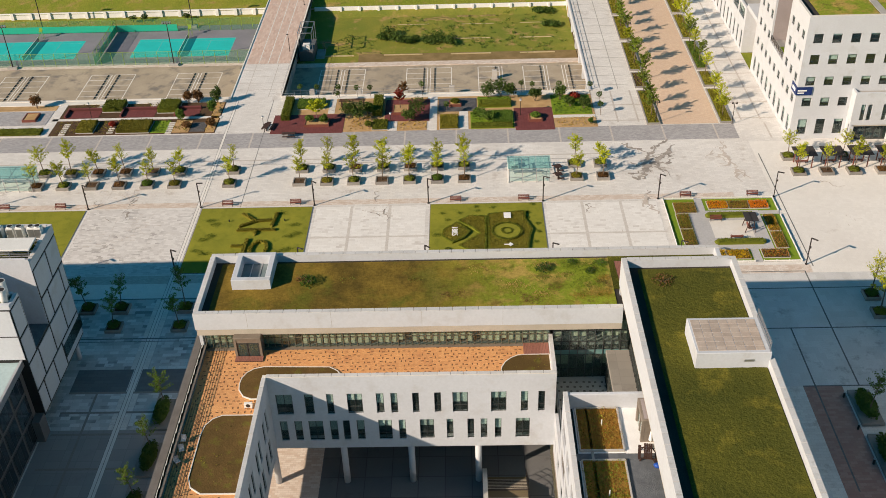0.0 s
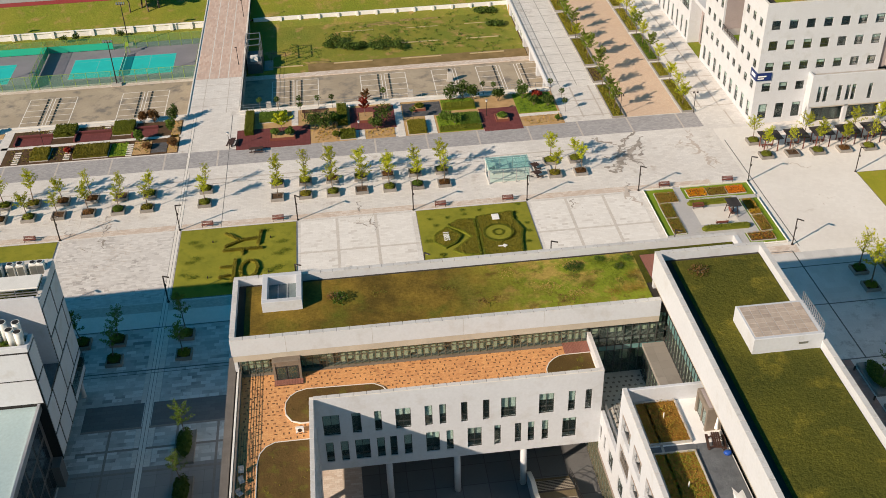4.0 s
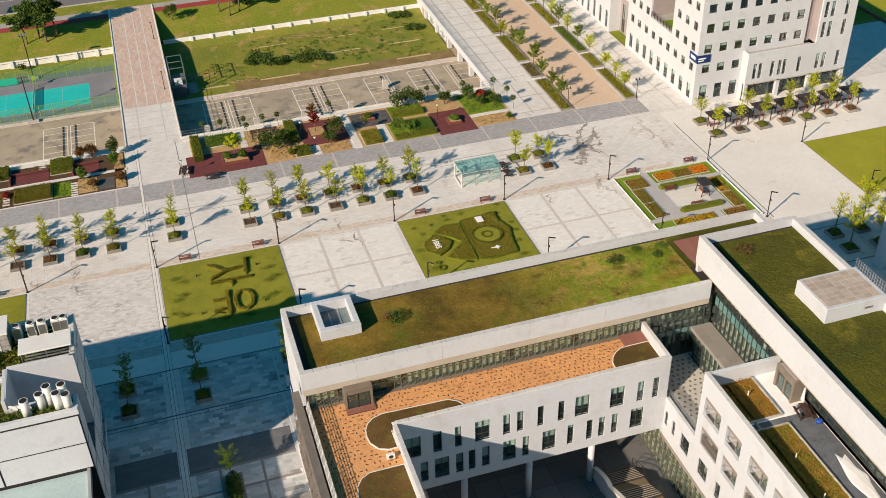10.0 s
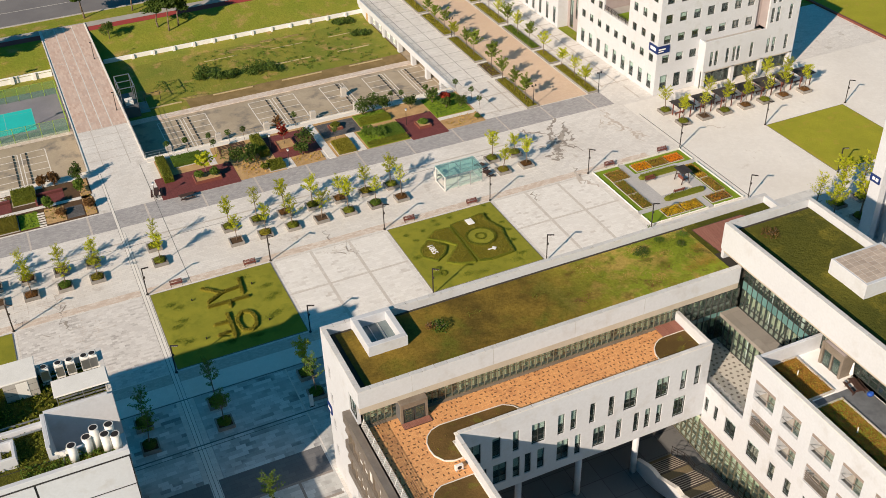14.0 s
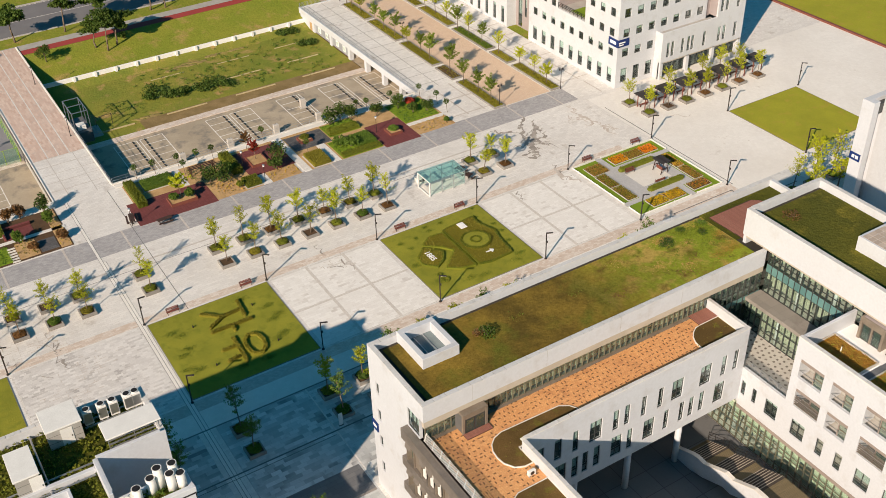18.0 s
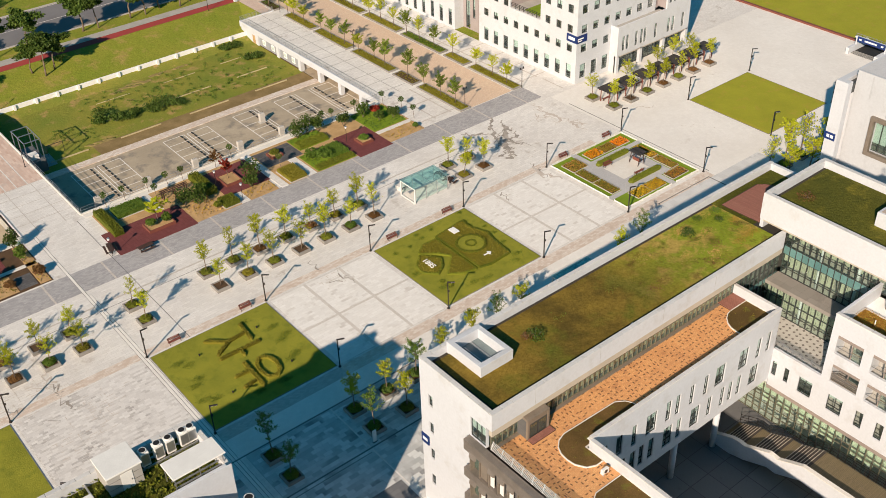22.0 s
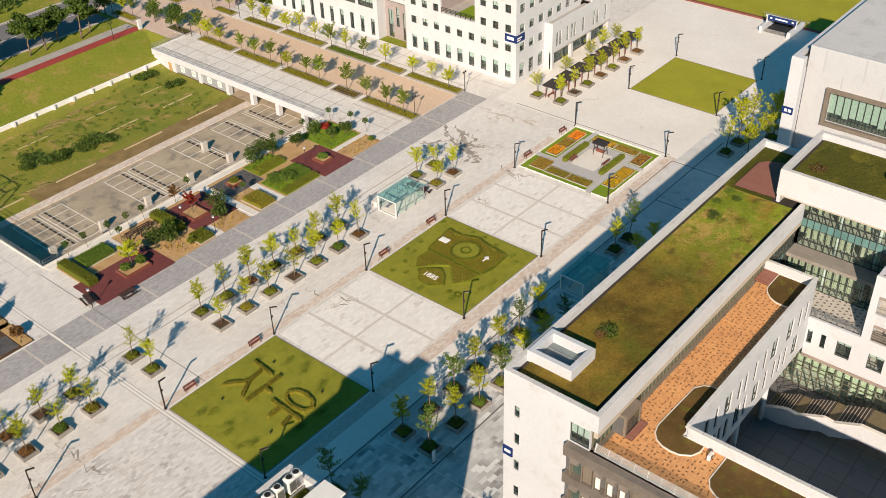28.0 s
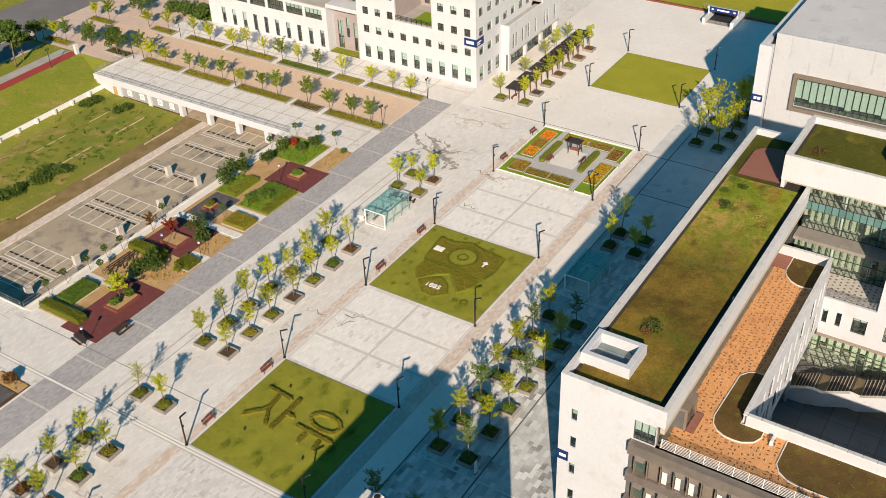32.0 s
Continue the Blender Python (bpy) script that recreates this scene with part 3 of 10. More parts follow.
def structure(name, m, material, label, category="ground"):
    return solid(name, m, material, label, category, "", "structure")


RNG = random.Random(7)


def rounded(x0, y0, x1, y1, r, k=6):
    """The outline of a rectangle with round corners."""
    out = []
    for cx, cy, a0 in ((x1 - r, y0 + r, -90), (x1 - r, y1 - r, 0), (x0 + r, y1 - r, 90), (x0 + r, y0 + r, 180)):
        for i in range(k + 1):
            a = radians(a0 + 90 * i / k)
            out.append((cx + r * math.cos(a), cy + r * math.sin(a)))
    return out

# ---- ground ----
g = Build()
FAR = 2500.0
LOT_S, LOT_N = 38.5, 86.8
g.rect(-FAR, -FAR, FAR, LOT_S, -0.06)
g.rect(-FAR, LOT_S, -110, LOT_N, -0.06)
g.rect(66.4, LOT_S, FAR, LOT_N, -0.06)
g.rect(71.2, LOT_N, FAR, FAR, -0.06)
for y0, y1, z0, z1 in ((86.8, 99.2, -2.0, -0.06), (99.2, FAR, -0.06, -0.06)):
    g.quad((-FAR, y0, z0), (66.0, y0, z0), (66.0, y1, z1), (-FAR, y1, z1))
    g.quad((66.0, y0, z0), (71.2, y0, -0.06), (71.2, y1, -0.06), (66.0, y1, z1))
structure("ground", g, FAR_GRASS, "park grass reaching the horizon")
structure("pavement_plaza", Build().rect(-110, -135, 230, LOT_S, -0.02), PLAZA, "pale stone paving of the main plaza, stained and worn", "pavement")
structure("pavement_forecourt", Build().rect(90.2, -23.4, 153.0, 17.6, -0.016), PLAZA_PALE, "smooth pale paving round the east lawn", "pavement")
structure("pavement_avenue", Build().rect(73.8, LOT_S + 0.001, 97, 92.3, -0.02), PLAZA, "pale slabs along the brick avenue", "pavement")

# modules of worn paving between the lawns, and paving south of the lawns
for x0, x1 in ((-18, 0), (18.2, 35.8), (54.2, 71.8)):
    structure("pavement_panel", Build().rect(x0 + 0.2, -17.8, x1 - 0.2, -0.3, -0.012), PLAZA_ROUGH, "worn pale paving panel between the lawns", "pavement")
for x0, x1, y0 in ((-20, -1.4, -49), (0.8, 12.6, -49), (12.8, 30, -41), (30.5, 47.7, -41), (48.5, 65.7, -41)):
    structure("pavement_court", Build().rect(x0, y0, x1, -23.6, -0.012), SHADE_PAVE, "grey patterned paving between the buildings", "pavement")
structure("pavement_court_east", Build().rect(65.9, -43.2, 101.7, -20.0, -0.0045), EAST_PAVE, "smooth pale blue-grey slabs beside the hall", "pavement")
sh = Build()
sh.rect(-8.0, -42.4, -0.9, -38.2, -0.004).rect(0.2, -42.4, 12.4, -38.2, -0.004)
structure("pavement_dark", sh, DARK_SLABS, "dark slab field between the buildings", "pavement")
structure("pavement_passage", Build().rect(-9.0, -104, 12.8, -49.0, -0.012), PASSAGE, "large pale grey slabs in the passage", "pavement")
pb = Build()
for y in (-42.7, -46.2, -49.9, -55.4, -61.0):
    pb.rect(-8.0, y, 12.4, y + 0.35, -0.0035)
for x in (-4.6, 3.4, 8.2):
    pb.rect(x, -62, x + 0.3, -42.7, -0.003)
structure("passage_bands", pb, PASSAGE_BAND, "brownish cross bands in the passage paving", "pavement")

# bands and joints of the plaza
pj = Build()
for x0, x1 in ((18, 36), (54, 72)):
    for i in (1, 2):
        x = x0 + (x1 - x0) * i / 3
        pj.rect(x - 0.22, -17.8, x + 0.22, -0.3, -0.003)
    pj.rect(x0, -9.3, x1, -8.9, -0.0015)
structure("panel_bands", pj, PANEL_BAND, "faint warm grey bands crossing the worn paving", "pavement")
bd = Build()
bd.rect(-110, 14.4, 66, 14.7, -0.005)
for x, y1 in ((65.2, 38), (69.0, 38), (72.6, 38), (90.6, 92), (94.0, 92)):
    bd.rect(x, 25.5, x + 0.3, y1, -0.006)
for y in range(26, 92, 6):
    if y < 38:
        bd.rect(65.4, y, 74.0, y + 0.3, -0.005)
    bd.rect(89.2, y, 97, y + 0.3, -0.005)
structure("paving_bands", bd, BAND, "brownish bands set in the plaza paving", "pavement")
pe = Build()
pe.rect(-110, 0.05, 84, 1.5, -0.008)
structure("peach_band", pe, PEACH, "peach coloured paving band along the lawns", "pavement")
# One band; the west stretch is browner, its shade put into the colour.
structure("peach_band_south", Build().rect(18.0, -20.0, 90.5, -18.05, -0.004), PEACH, "tan paving band south of the lawns", "pavement")
structure("shaded_sett_band", Build().rect(-20, -20.0, 18.0, -18.05, -0.004), BAND, "sett band along the lawn, shade put into its brown", "pavement")
structure("pale_strip", Build().rect(-20, -23.3, 65.9, -20.0, -0.005), PLAZA_PALE, "smooth pale paving strip south of the lawns", "pavement")
gr = Build()
gr.rect(-110, 18.8, 89, 24.2, -0.008)
structure("road_setts", gr, GREY_ROAD, "grey granite carriageway strip across the plaza", "road")
gj = Build()
for k in range(-12, 11):
    gj.rect(9 * k + 4.3, 18.8, 9 * k + 4.6, 24.2, -0.003)
structure("road_joints", gj, BAND, "pale cross joints in the sett road", "road")
br = Build()
br.rect(76.5, 24.4, 86.6, 103, -0.008)
structure("road_brick", br, BRICK_ROAD, "tan brick avenue with worn edges", "road")
structure("pavement_street", Build().rect(71.2, 92.2, 140, 118, -0.010).rect(71.2, 88.9, 73.8, 92.2, -0.010), PINK_PAVE, "pink paving where the avenue meets the street", "pavement")
dr = Build()
for x0, y0, x1, y1 in ((-0.78, -62, -0.73, 37), (-0.36, -62, -0.30, 37), (0.06, -62, 0.10, 17.5), (90.8, -18.5, 90.95, 13.5), (6.2, 0, 6.28, 37), (-110, 13.1, 70, 13.18),
                       (-20, -23.6, 100, -23.42), (-20, -32.2, 100, -32.0), (-20, -32.75, 12.4, -32.65), (84, -60, 84.2, -32.0), (77.2, -32.0, 77.42, -23.5), (77.2, -19.9, 77.4, -19.6), (89.3, -43.2, 89.5, -19.6), (77.2, -19.7, 89.5, -19.55), (82.6, -43.3, 96, -43.1)):
    dr.rect(x0, y0, x1, y1, -0.002)
structure("drain_channels", dr, DRAIN, "dark drain channels in the paving", "drain")
structure("drain_cover", Build().rect(-0.73, -62, -0.36, 37, -0.003).rect(-0.30, -62, 0.06, 17.5, -0.003), PLAZA_PALE, "grey granite cover stones of the drain", "drain")
mr = Build()
mr.rect(82.6, -75, 87.3, -43.2, -0.003)
structure("pavement_maroon", mr, RED_PAVE, "red brick paving strip", "pavement")

# ---- sunken lot ----
ZL = -3.5
lot = Build()
lot.rect(-110, LOT_S, -2.0, 60.6, ZL).rect(-2.0, LOT_S, 74, 58.4, ZL).rect(65.7, 58.4, 74, 87, ZL)
structure("parking_lot", lot, CONCRETE_LOT, "stained concrete car park, sunken below the plaza", "parking")
fd = Build()
for x0, x1 in ((7.4, 65.6),):
    for y0, y1, z0, z1 in ((60.1, 66, ZL, ZL), (66, 84, ZL, -3.3), (84, 87, -3.3, -2.45)):
        fd.quad((x0, y0, z0), (x1, y0, z0), (x1, y1, z1), (x0, y1, z1))
structure("field", fd, FIELD, "rough grass field with bare patches", "grass")
structure("field_edge", Build().box(7.4, 58.3, ZL - 0.1, 65.7, 60.15, ZL + 0.12), PEACH, "pale kerb path between car park and field", "kerb")
structure("field_soil", Build().rect(20, 60.2, 65.6, 64.3, ZL + 0.02), FIELD_SOIL, "bare brown soil strip along the field", "soil")
tg = Build()
tg.rect(-110, 60.6, -2.0, 82, ZL)
structure("court_ground", tg, COURT_GREY, "grey hard surface round the courts", "court")
structure("court_kerb", Build().rect(-110, 60.2, -2.0, 62.4, ZL + 0.05), PEACH, "pale path along the court fence", "kerb")
structure("court_bank", Build().quad((-110, 82, ZL), (-2, 82, ZL), (-2, 90, -2.9), (-110, 90, -2.9)), FIELD, "grass bank behind the courts", "grass")
rw = Build()
rw.box(-110, LOT_S - 0.4, ZL - 0.3, -2.0, LOT_S, 0.15).box(7.4, LOT_S - 0.4, ZL - 0.3, 65.6, LOT_S, 0.15)
structure("wall_lot_south", rw, WHITE_COPING, "pale retaining wall of the sunken car park", "wall")
ww = Build()
ww.box(8.2, 86.5, ZL - 0.3, 65.5, 86.9, -1.75, 0.03).box(-110, 86.9, ZL - 0.3, -2.2, 87.3, -1.75, 0.03)
wall_n = structure("wall_field_north", ww, FENCE_WHITE, "white wall along the north of the field", "wall")
for x in [14 + 4.3 * i for i in range(12)]:
    part("pier", Build().box(x, 86.2, ZL, x + 0.5, 86.5, -1.65, 0.03), FENCE_WHITE, wall_n)
for x in [-6 - 4.3 * i for i in range(14)]:
    part("pier", Build().box(x, 86.6, ZL, x + 0.7, 86.9, -1.6, 0.03), FENCE_WHITE, wall_n)

# ---- bridge decks ----
b1 = thing("brick_bridge", "footbridge paved with pink brick over the car park", "bridge", kind="structure")
part("deck", Build().box(-2.2, 38.1, -0.9, 7.6, 104, -0.012), PLAZA, b1)
part("brick_paving", Build().rect(-1.6, 53.2, 7.2, 104, 0.0), BRIDGE_BRICK, b1, "worn pink brick paving")
for x in (0.9, 2.75, 4.6):
    part("paving_strip", Build().rect(x - 0.09, 53.2, x + 0.09, 104, 0.004), PLAZA, b1)
for y in (41.5, 44.4, 47.3, 50.2, 53.1):
    part("paving_joint", Build().rect(-1.6, y - 0.06, 7.2, y + 0.06, 0.001), BAND, b1)
for x in (0.6, 5.0):
    part("paving_joint", Build().rect(x - 0.06, 38.2, x + 0.06, 53.0, -0.004), BAND, b1)
for x in (-2.2, 7.35):
    part("edge_beam", Build().box(x, 38.5, -1.0, x + 0.25, 104, 0.12, 0.02), WHITE_COPING, b1)
part("abutment", Build().box(-2.0, 38.6, ZL - 0.3, 7.4, 60, -0.9), CONCRETE, b1)
part("abutment", Build().box(-2.0, 62, ZL - 0.3, 7.4, 104, -0.9), CONCRETE, b1)
b2 = thing("white_bridge", "white concrete deck on square columns beside the field", "bridge", kind="structure")
part("deck", Build().box(65.7, 38.1, -0.9, 74.2, 88.7, -0.004), PLAZA, b2, "pale slab deck")
part("edge_beam", Build().box(65.4, 38.1, -1.1, 65.8, 88.8, 0.16, 0.03), WHITE_WALL, b2)
part("edge_beam", Build().box(65.8, 88.5, -1.1, 74, 88.8, 0.16, 0.03), WHITE_WALL, b2)
for y in (43.4, 50.4, 57.6, 64.8, 73.2, 81.4):
    part("column", Build().box(65.45, y, ZL - 0.1, 66.35, y + 0.95, -0.9), WHITE_WALL, b2)
part("end_wall", Build().box(65.5, 82.4, ZL - 0.3, 66.3, 88.4, -1.1), WHITE_WALL, b2)
part("end_wall", Build().box(66.3, 87.2, ZL - 0.3, 74, 88.4, -0.9), WHITE_WALL, b2)
part("end_door", Build().box(65.44, 82.7, ZL, 65.5, 83.7, -1.45), SAND_SOIL, b2, "tan panel door at the end of the deck wall")
part("back_wall", Build().box(73.6, 38.6, ZL - 0.3, 74, 87, -0.9), CONCRETE_PALE, b2)
part("cross_wall", Build().box(66.35, 65.2, ZL - 0.2, 73.6, 65.5, -0.9), CONCRETE_PALE, b2)
for y0, y1, spots in ((65.75, 73.2, (67.9, 71.0)), (74.15, 81.4, (75.9, 79.4))):
    iw = part("infill_wall", Build().box(65.75, y0, ZL - 0.2, 66.0, y1, -1.0), INFILL, b2, "blue-grey infill panel with small windows")
    y = y0 + 0.9
    while y < y1 - 0.4:
        part("panel_joint", Build().box(65.735, y - 0.03, ZL + 0.1, 65.75, y + 0.03, -1.12), CONCRETE, iw)
        y += 0.93
    for y in spots:
        part("window_frame", Build().box(65.68, y - 0.62, -2.75, 65.735, y + 0.62, -1.5, 0.02), SIGN_WHITE, iw, "small white window frame")
        part("window_pane", Build().box(65.66, y - 0.42, -2.5, 65.68, y + 0.42, -1.75), GLASS, iw)
    part("sill", Build().box(65.6, y0, ZL, 65.75, y1, ZL + 0.22), SOIL, iw)

# ---- facades with openings ----
def facade(axis, pos, face, u0, u1, z0, z1, holes, depth=0.3, thick=0.35):
    """A wall with thickness in the plane axis = pos that faces the side face (-1 or 1), with openings (u0, z0, u1, z1)."""
    m = Build()

    def p(u, z, d):
        w = pos - face * d
        return (w, u, z) if axis == "x" else (u, w, z)

    us = sorted({u0, u1, *(h[0] for h in holes), *(h[2] for h in holes)})
    zs = sorted({z0, z1, *(h[1] for h in holes), *(h[3] for h in holes)})
    for a, b in zip(us, us[1:]):
        run = None
        cells = []
        for c, d in zip(zs, zs[1:]):
            cu, cz = (a + b) / 2, (c + d) / 2
            if any(h[0] < cu < h[2] and h[1] < cz < h[3] for h in holes):
                run = None
            elif run is None:
                run = [c, d]
                cells.append(run)
            else:
                run[1] = d
        for c, d in cells:
            m.quad(p(a, c, 0), p(b, c, 0), p(b, d, 0), p(a, d, 0))
            m.quad(p(a, c, thick), p(a, d, thick), p(b, d, thick), p(b, c, thick))
    for a, c, b, d in holes:
        for (ua, za), (ub, zb) in (((a, c), (b, c)), ((b, c), (b, d)), ((b, d), (a, d)), ((a, d), (a, c))):
            m.quad(p(ua, za, 0), p(ub, zb, 0), p(ub, zb, thick), p(ua, za, thick))
    for (ua, za), (ub, zb) in (((u0, z0), (u1, z0)), ((u1, z0), (u1, z1)), ((u1, z1), (u0, z1)), ((u0, z1), (u0, z0))):
        m.quad(p(ua, za, 0), p(ub, zb, 0), p(ub, zb, thick), p(ua, za, thick))
    return m


WINDOW_MESHES = {}


def lattice(us, zs, d):
    """A frame of bars in one piece: every second column and row is an opening."""
    m, seen = Build(), {}

    def at(i, j, y):
        if (i, j, y) not in seen:
            seen[i, j, y] = len(m.v)
            m.v.append((us[i], y, zs[j]))
        return seen[i, j, y]

    full = {(i, j) for i in range(len(us) - 1) for j in range(len(zs) - 1) if i % 2 == 0 or j % 2 == 0}
    for i, j in sorted(full):
        a, b, c, e = (i, j), (i + 1, j), (i + 1, j + 1), (i, j + 1)
        m.f.append(tuple(at(*p, -d) for p in (a, b, c, e)))
        m.f.append(tuple(at(*p, d) for p in (e, c, b, a)))
        for p, q, n in ((a, b, (i, j - 1)), (b, c, (i + 1, j)), (c, e, (i, j + 1)), (e, a, (i - 1, j))):
            if n not in full:
                m.f.append((at(*q, -d), at(*p, -d), at(*p, d), at(*q, d)))
    return m


def window_meshes(w, h, split, rail):
    """Frame, panes and blind of a window w by h; split: number of upright lights; rail: height of a cross rail, or 0."""
    key = (round(w, 2), round(h, 2), split, rail)
    if key not in WINDOW_MESHES:
        t = 0.06
        us, zs = [-w / 2, -w / 2 + t], [0, t]
        for i in range(1, split):
            a = -w / 2 + t + (w - 2 * t) * i / split
            us += [a - 0.03, a + 0.03]
        if rail:
            zs += [rail - 0.03, rail + 0.03]
        us, zs = us + [w / 2 - t, w / 2], zs + [h - t, h]
        fr = lattice(us, zs, 0.05)
        panes = []
        for a, b in zip(us[1::2], us[2::2]):
            for c, d in zip(zs[1::2], zs[2::2]):
                panes.append(mesh_of("pane", Build().box(a + 0.004, -0.012, c + 0.004, b - 0.004, 0.012, d - 0.004), GLASS))
        WINDOW_MESHES[key] = (mesh_of("window", fr, FRAME), panes, [mesh_of("blind", Build().box(-w / 2 + t, 0.08, h * q, w / 2 - t, 0.10, h - t), BLIND) for q in (0.45, 0.62, 0.78)])
    return WINDOW_MESHES[key]


TURN = {("y", -1): 0, ("x", -1): -90, ("x", 1): 90, ("y", 1): 180}


def window(parent, axis, pos, face, u0, z0, u1, z1, split=1, rail=0.0, inset=0.18, blind=None):
    w, h = abs(u1 - u0), z1 - z0
    frame_mesh, panes, blinds = window_meshes(w, h, split, rail)
    ob = part("window", frame_mesh, None, parent)
    at = pos - face * inset
    ob.matrix_basis = pose(*((at, (u0 + u1) / 2) if axis == "x" else ((u0 + u1) / 2, at)), z0, 0, 0, TURN[axis, face])
    for me in panes:
        part("pane", me, None, ob).visible_shadow = False
    if blind is None:
        blind = RNG.choice((0, 1, 2, None))
    if blind is not None:
        part("blind", blinds[blind], None, ob)
    return ob


def parapet(m, x0, y0, x1, y1, z0, z1, t=0.35):
    """Four upstand walls round a roof."""
    m.box(x0, y0, z0, x1, y0 + t, z1, 0.03).box(x0, y1 - t, z0, x1, y1, z1, 0.03)
    m.box(x0, y0 + t, z0, x0 + t, y1 - t, z1, 0.03).box(x1 - t, y0 + t, z0, x1, y1 - t, z1, 0.03)
    return m


def bumpy(x0, y0, x1, y1, z, step, lift, rng):
    """A gently uneven sheet of planting."""
    m = Build()
    nx, ny = max(2, int((x1 - x0) / step)), max(2, int((y1 - y0) / step))
    for j in range(ny + 1):
        for i in range(nx + 1):
            edge = 0 < i < nx and 0 < j < ny
            m.v.append((x0 + (x1 - x0) * i / nx, y0 + (y1 - y0) * j / ny, z + (rng.uniform(0, lift) if edge else 0)))
    for j in range(ny):
        for i in range(nx):
            a = j * (nx + 1) + i
            m.f.append((a, a + 1, a + nx + 2, a + nx + 1))
    return m


def roller_blinds(parent, axis, pos, u0, u1, z0, z1, w, rng, gaps=0.12, drop=0.35, material=None):
    """Pale fabric blinds hung side by side behind the glass, some raised."""
    n = max(1, round((u1 - u0) / w))
    for i in range(n):
        if rng.random() < gaps:
            continue
        a, b = u0 + (u1 - u0) * i / n + 0.02, u0 + (u1 - u0) * (i + 1) / n - 0.02
        zb = z0 + rng.choice((0, 0, 0, 0.3, 1)) * drop * (z1 - z0)
        m = Build().box(pos - 0.01, a, zb, pos + 0.01, b, z1) if axis == "x" else Build().box(a, pos - 0.01, zb, b, pos + 0.01, z1)
        part("blind", m, material or BLIND_OLIVE, parent, "pale grey-green roller blind")


# ---- main building: long roof block ----
MX0, MX1, MY0, MY1, MZ = 13.0, 70.0, -52.8, -41.9, 20.35
RZ = 19.55
mb = thing("campus_hall", "white four-storey campus hall with planted roofs and a brick terrace", "building")
west_wins = [(-43.85, z, -43.2, z + 1.5) for z in (3.3, 7.2, 11.0, 14.8)]
part("wall_west", facade("x", MX0, -1, -49.5, MY1, 0, 18.26, west_wins), WHITE_WALL, mb)
for a, c, b, d in west_wins:
    window(mb, "x", MX0, -1, a, c, b, d, 1, 0.0, 0.2)
part("wall_west_upper", facade("x", MX0, -1, -52.0, -49.5, 15.0, 18.26, [(-51.95, 15.55, -49.75, 18.05)]), WHITE_WALL, mb)
window(mb, "x", MX0, -1, -51.95, 15.55, -49.75, 18.05, 3, 0.0)
part("wall_north", facade("y", MY1, 1, MX0 + 0.4, MX1, 0, 18.26, [(MX0 + 3 + 4.5 * i, 3.4 + 3.8 * j, MX0 + 6 + 4.5 * i, 5.6 + 3.8 * j) for i in range(11) for j in range(4)]), WHITE_WALL, mb)
part("wall_east", Build().box(MX1 - 0.35, -49, 0, MX1, MY1 - 0.4, 18.26), WHITE_WALL, mb)
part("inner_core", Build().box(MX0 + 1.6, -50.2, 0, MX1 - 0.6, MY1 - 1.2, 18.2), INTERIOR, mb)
band = Build()
band.box(MX0, MY0, 18.26, 58.0, MY0 + 0.5, MZ, 0.03).box(MX0, MY1 - 0.5, 18.26, MX1, MY1, MZ, 0.03)
band.box(MX0, MY0 + 0.5, 18.26, MX0 + 0.5, MY1 - 0.5, MZ, 0.03).box(MX1 - 0.5, -49.1, 18.26, MX1, MY1 - 0.5, MZ, 0.03)
part("parapet", band, WHITE_WALL, mb, "white roof parapet with weathered coping")
part("soffit", Build().box(MX0 + 0.5, MY0 + 0.5, 18.1, 58, MY1 - 0.5, 18.3), SOFFIT, mb, "beige soffit under the roof edge")
part("soffit_edge", Build().box(MX0 + 0.1, MY0 + 0.06, 17.45, 58, MY0 + 0.5, 18.26), SOFFIT, mb, "beige rendered edge below the white parapet")
part("roof_slab", Build().box(MX0 + 0.5, MY0 + 0.5, 18.3, MX1 - 0.5, MY1 - 0.5, RZ - 0.1), GRAVEL_DARK, mb, "dark gravel margin of the roof")
part("roof_planting", bumpy(MX0 + 1.3, MY0 + 1.3, 57.6, MY1 - 0.9, RZ, 0.6, 0.05, random.Random(1)), ROOF_GRASS, mb, "dry brown-green sedum roof", True)
part("roof_planting", bumpy(57.6, -48.6, MX1 - 0.6, MY1 - 0.6, RZ - 0.02, 0.6, 0.05, random.Random(2)), ROOF_GREEN, mb, "", True)
# skylight box
SX0, SX1, SY0, SY1 = 16.2, 20.45, -47.6, -42.38
sk = Build()
parapet(sk, SX0, SY0, SX1, SY1, RZ - 0.2, 20.85, 0.6)
part("skylight_box", sk, WHITE_WALL, mb, "white open light well on the roof")
part("skylight_floor", Build().box(SX0 + 0.6, SY0 + 0.6, RZ - 0.2, SX1 - 0.6, SY1 - 0.6, RZ + 0.14), FROST, mb, "frosted glass floor of the light well")
for i in range(2):
    x = SX0 + 1.6 + i * (SX1 - SX0 - 3.2)
    part("glazing_bar", Build().box(x - 0.05, SY0 + 0.6, RZ + 0.14, x + 0.05, SY1 - 0.6, RZ + 0.2), STEEL, mb)

# terrace wing
TY, TZ = -52.0, 15.0
CY, CX = -58.2, 21.0
TS = -104.0
up_w = [(21.68, 23.39), (24.66, 25.58), (26.97, 27.69), (29.12, 30.71), (32.15, 32.94), (33.66, 34.37), (35.92, 36.6), (38.2, 38.9), (40.1, 41.7), (44.1, 45.7), (47.2, 47.95), (49.0, 49.7)]
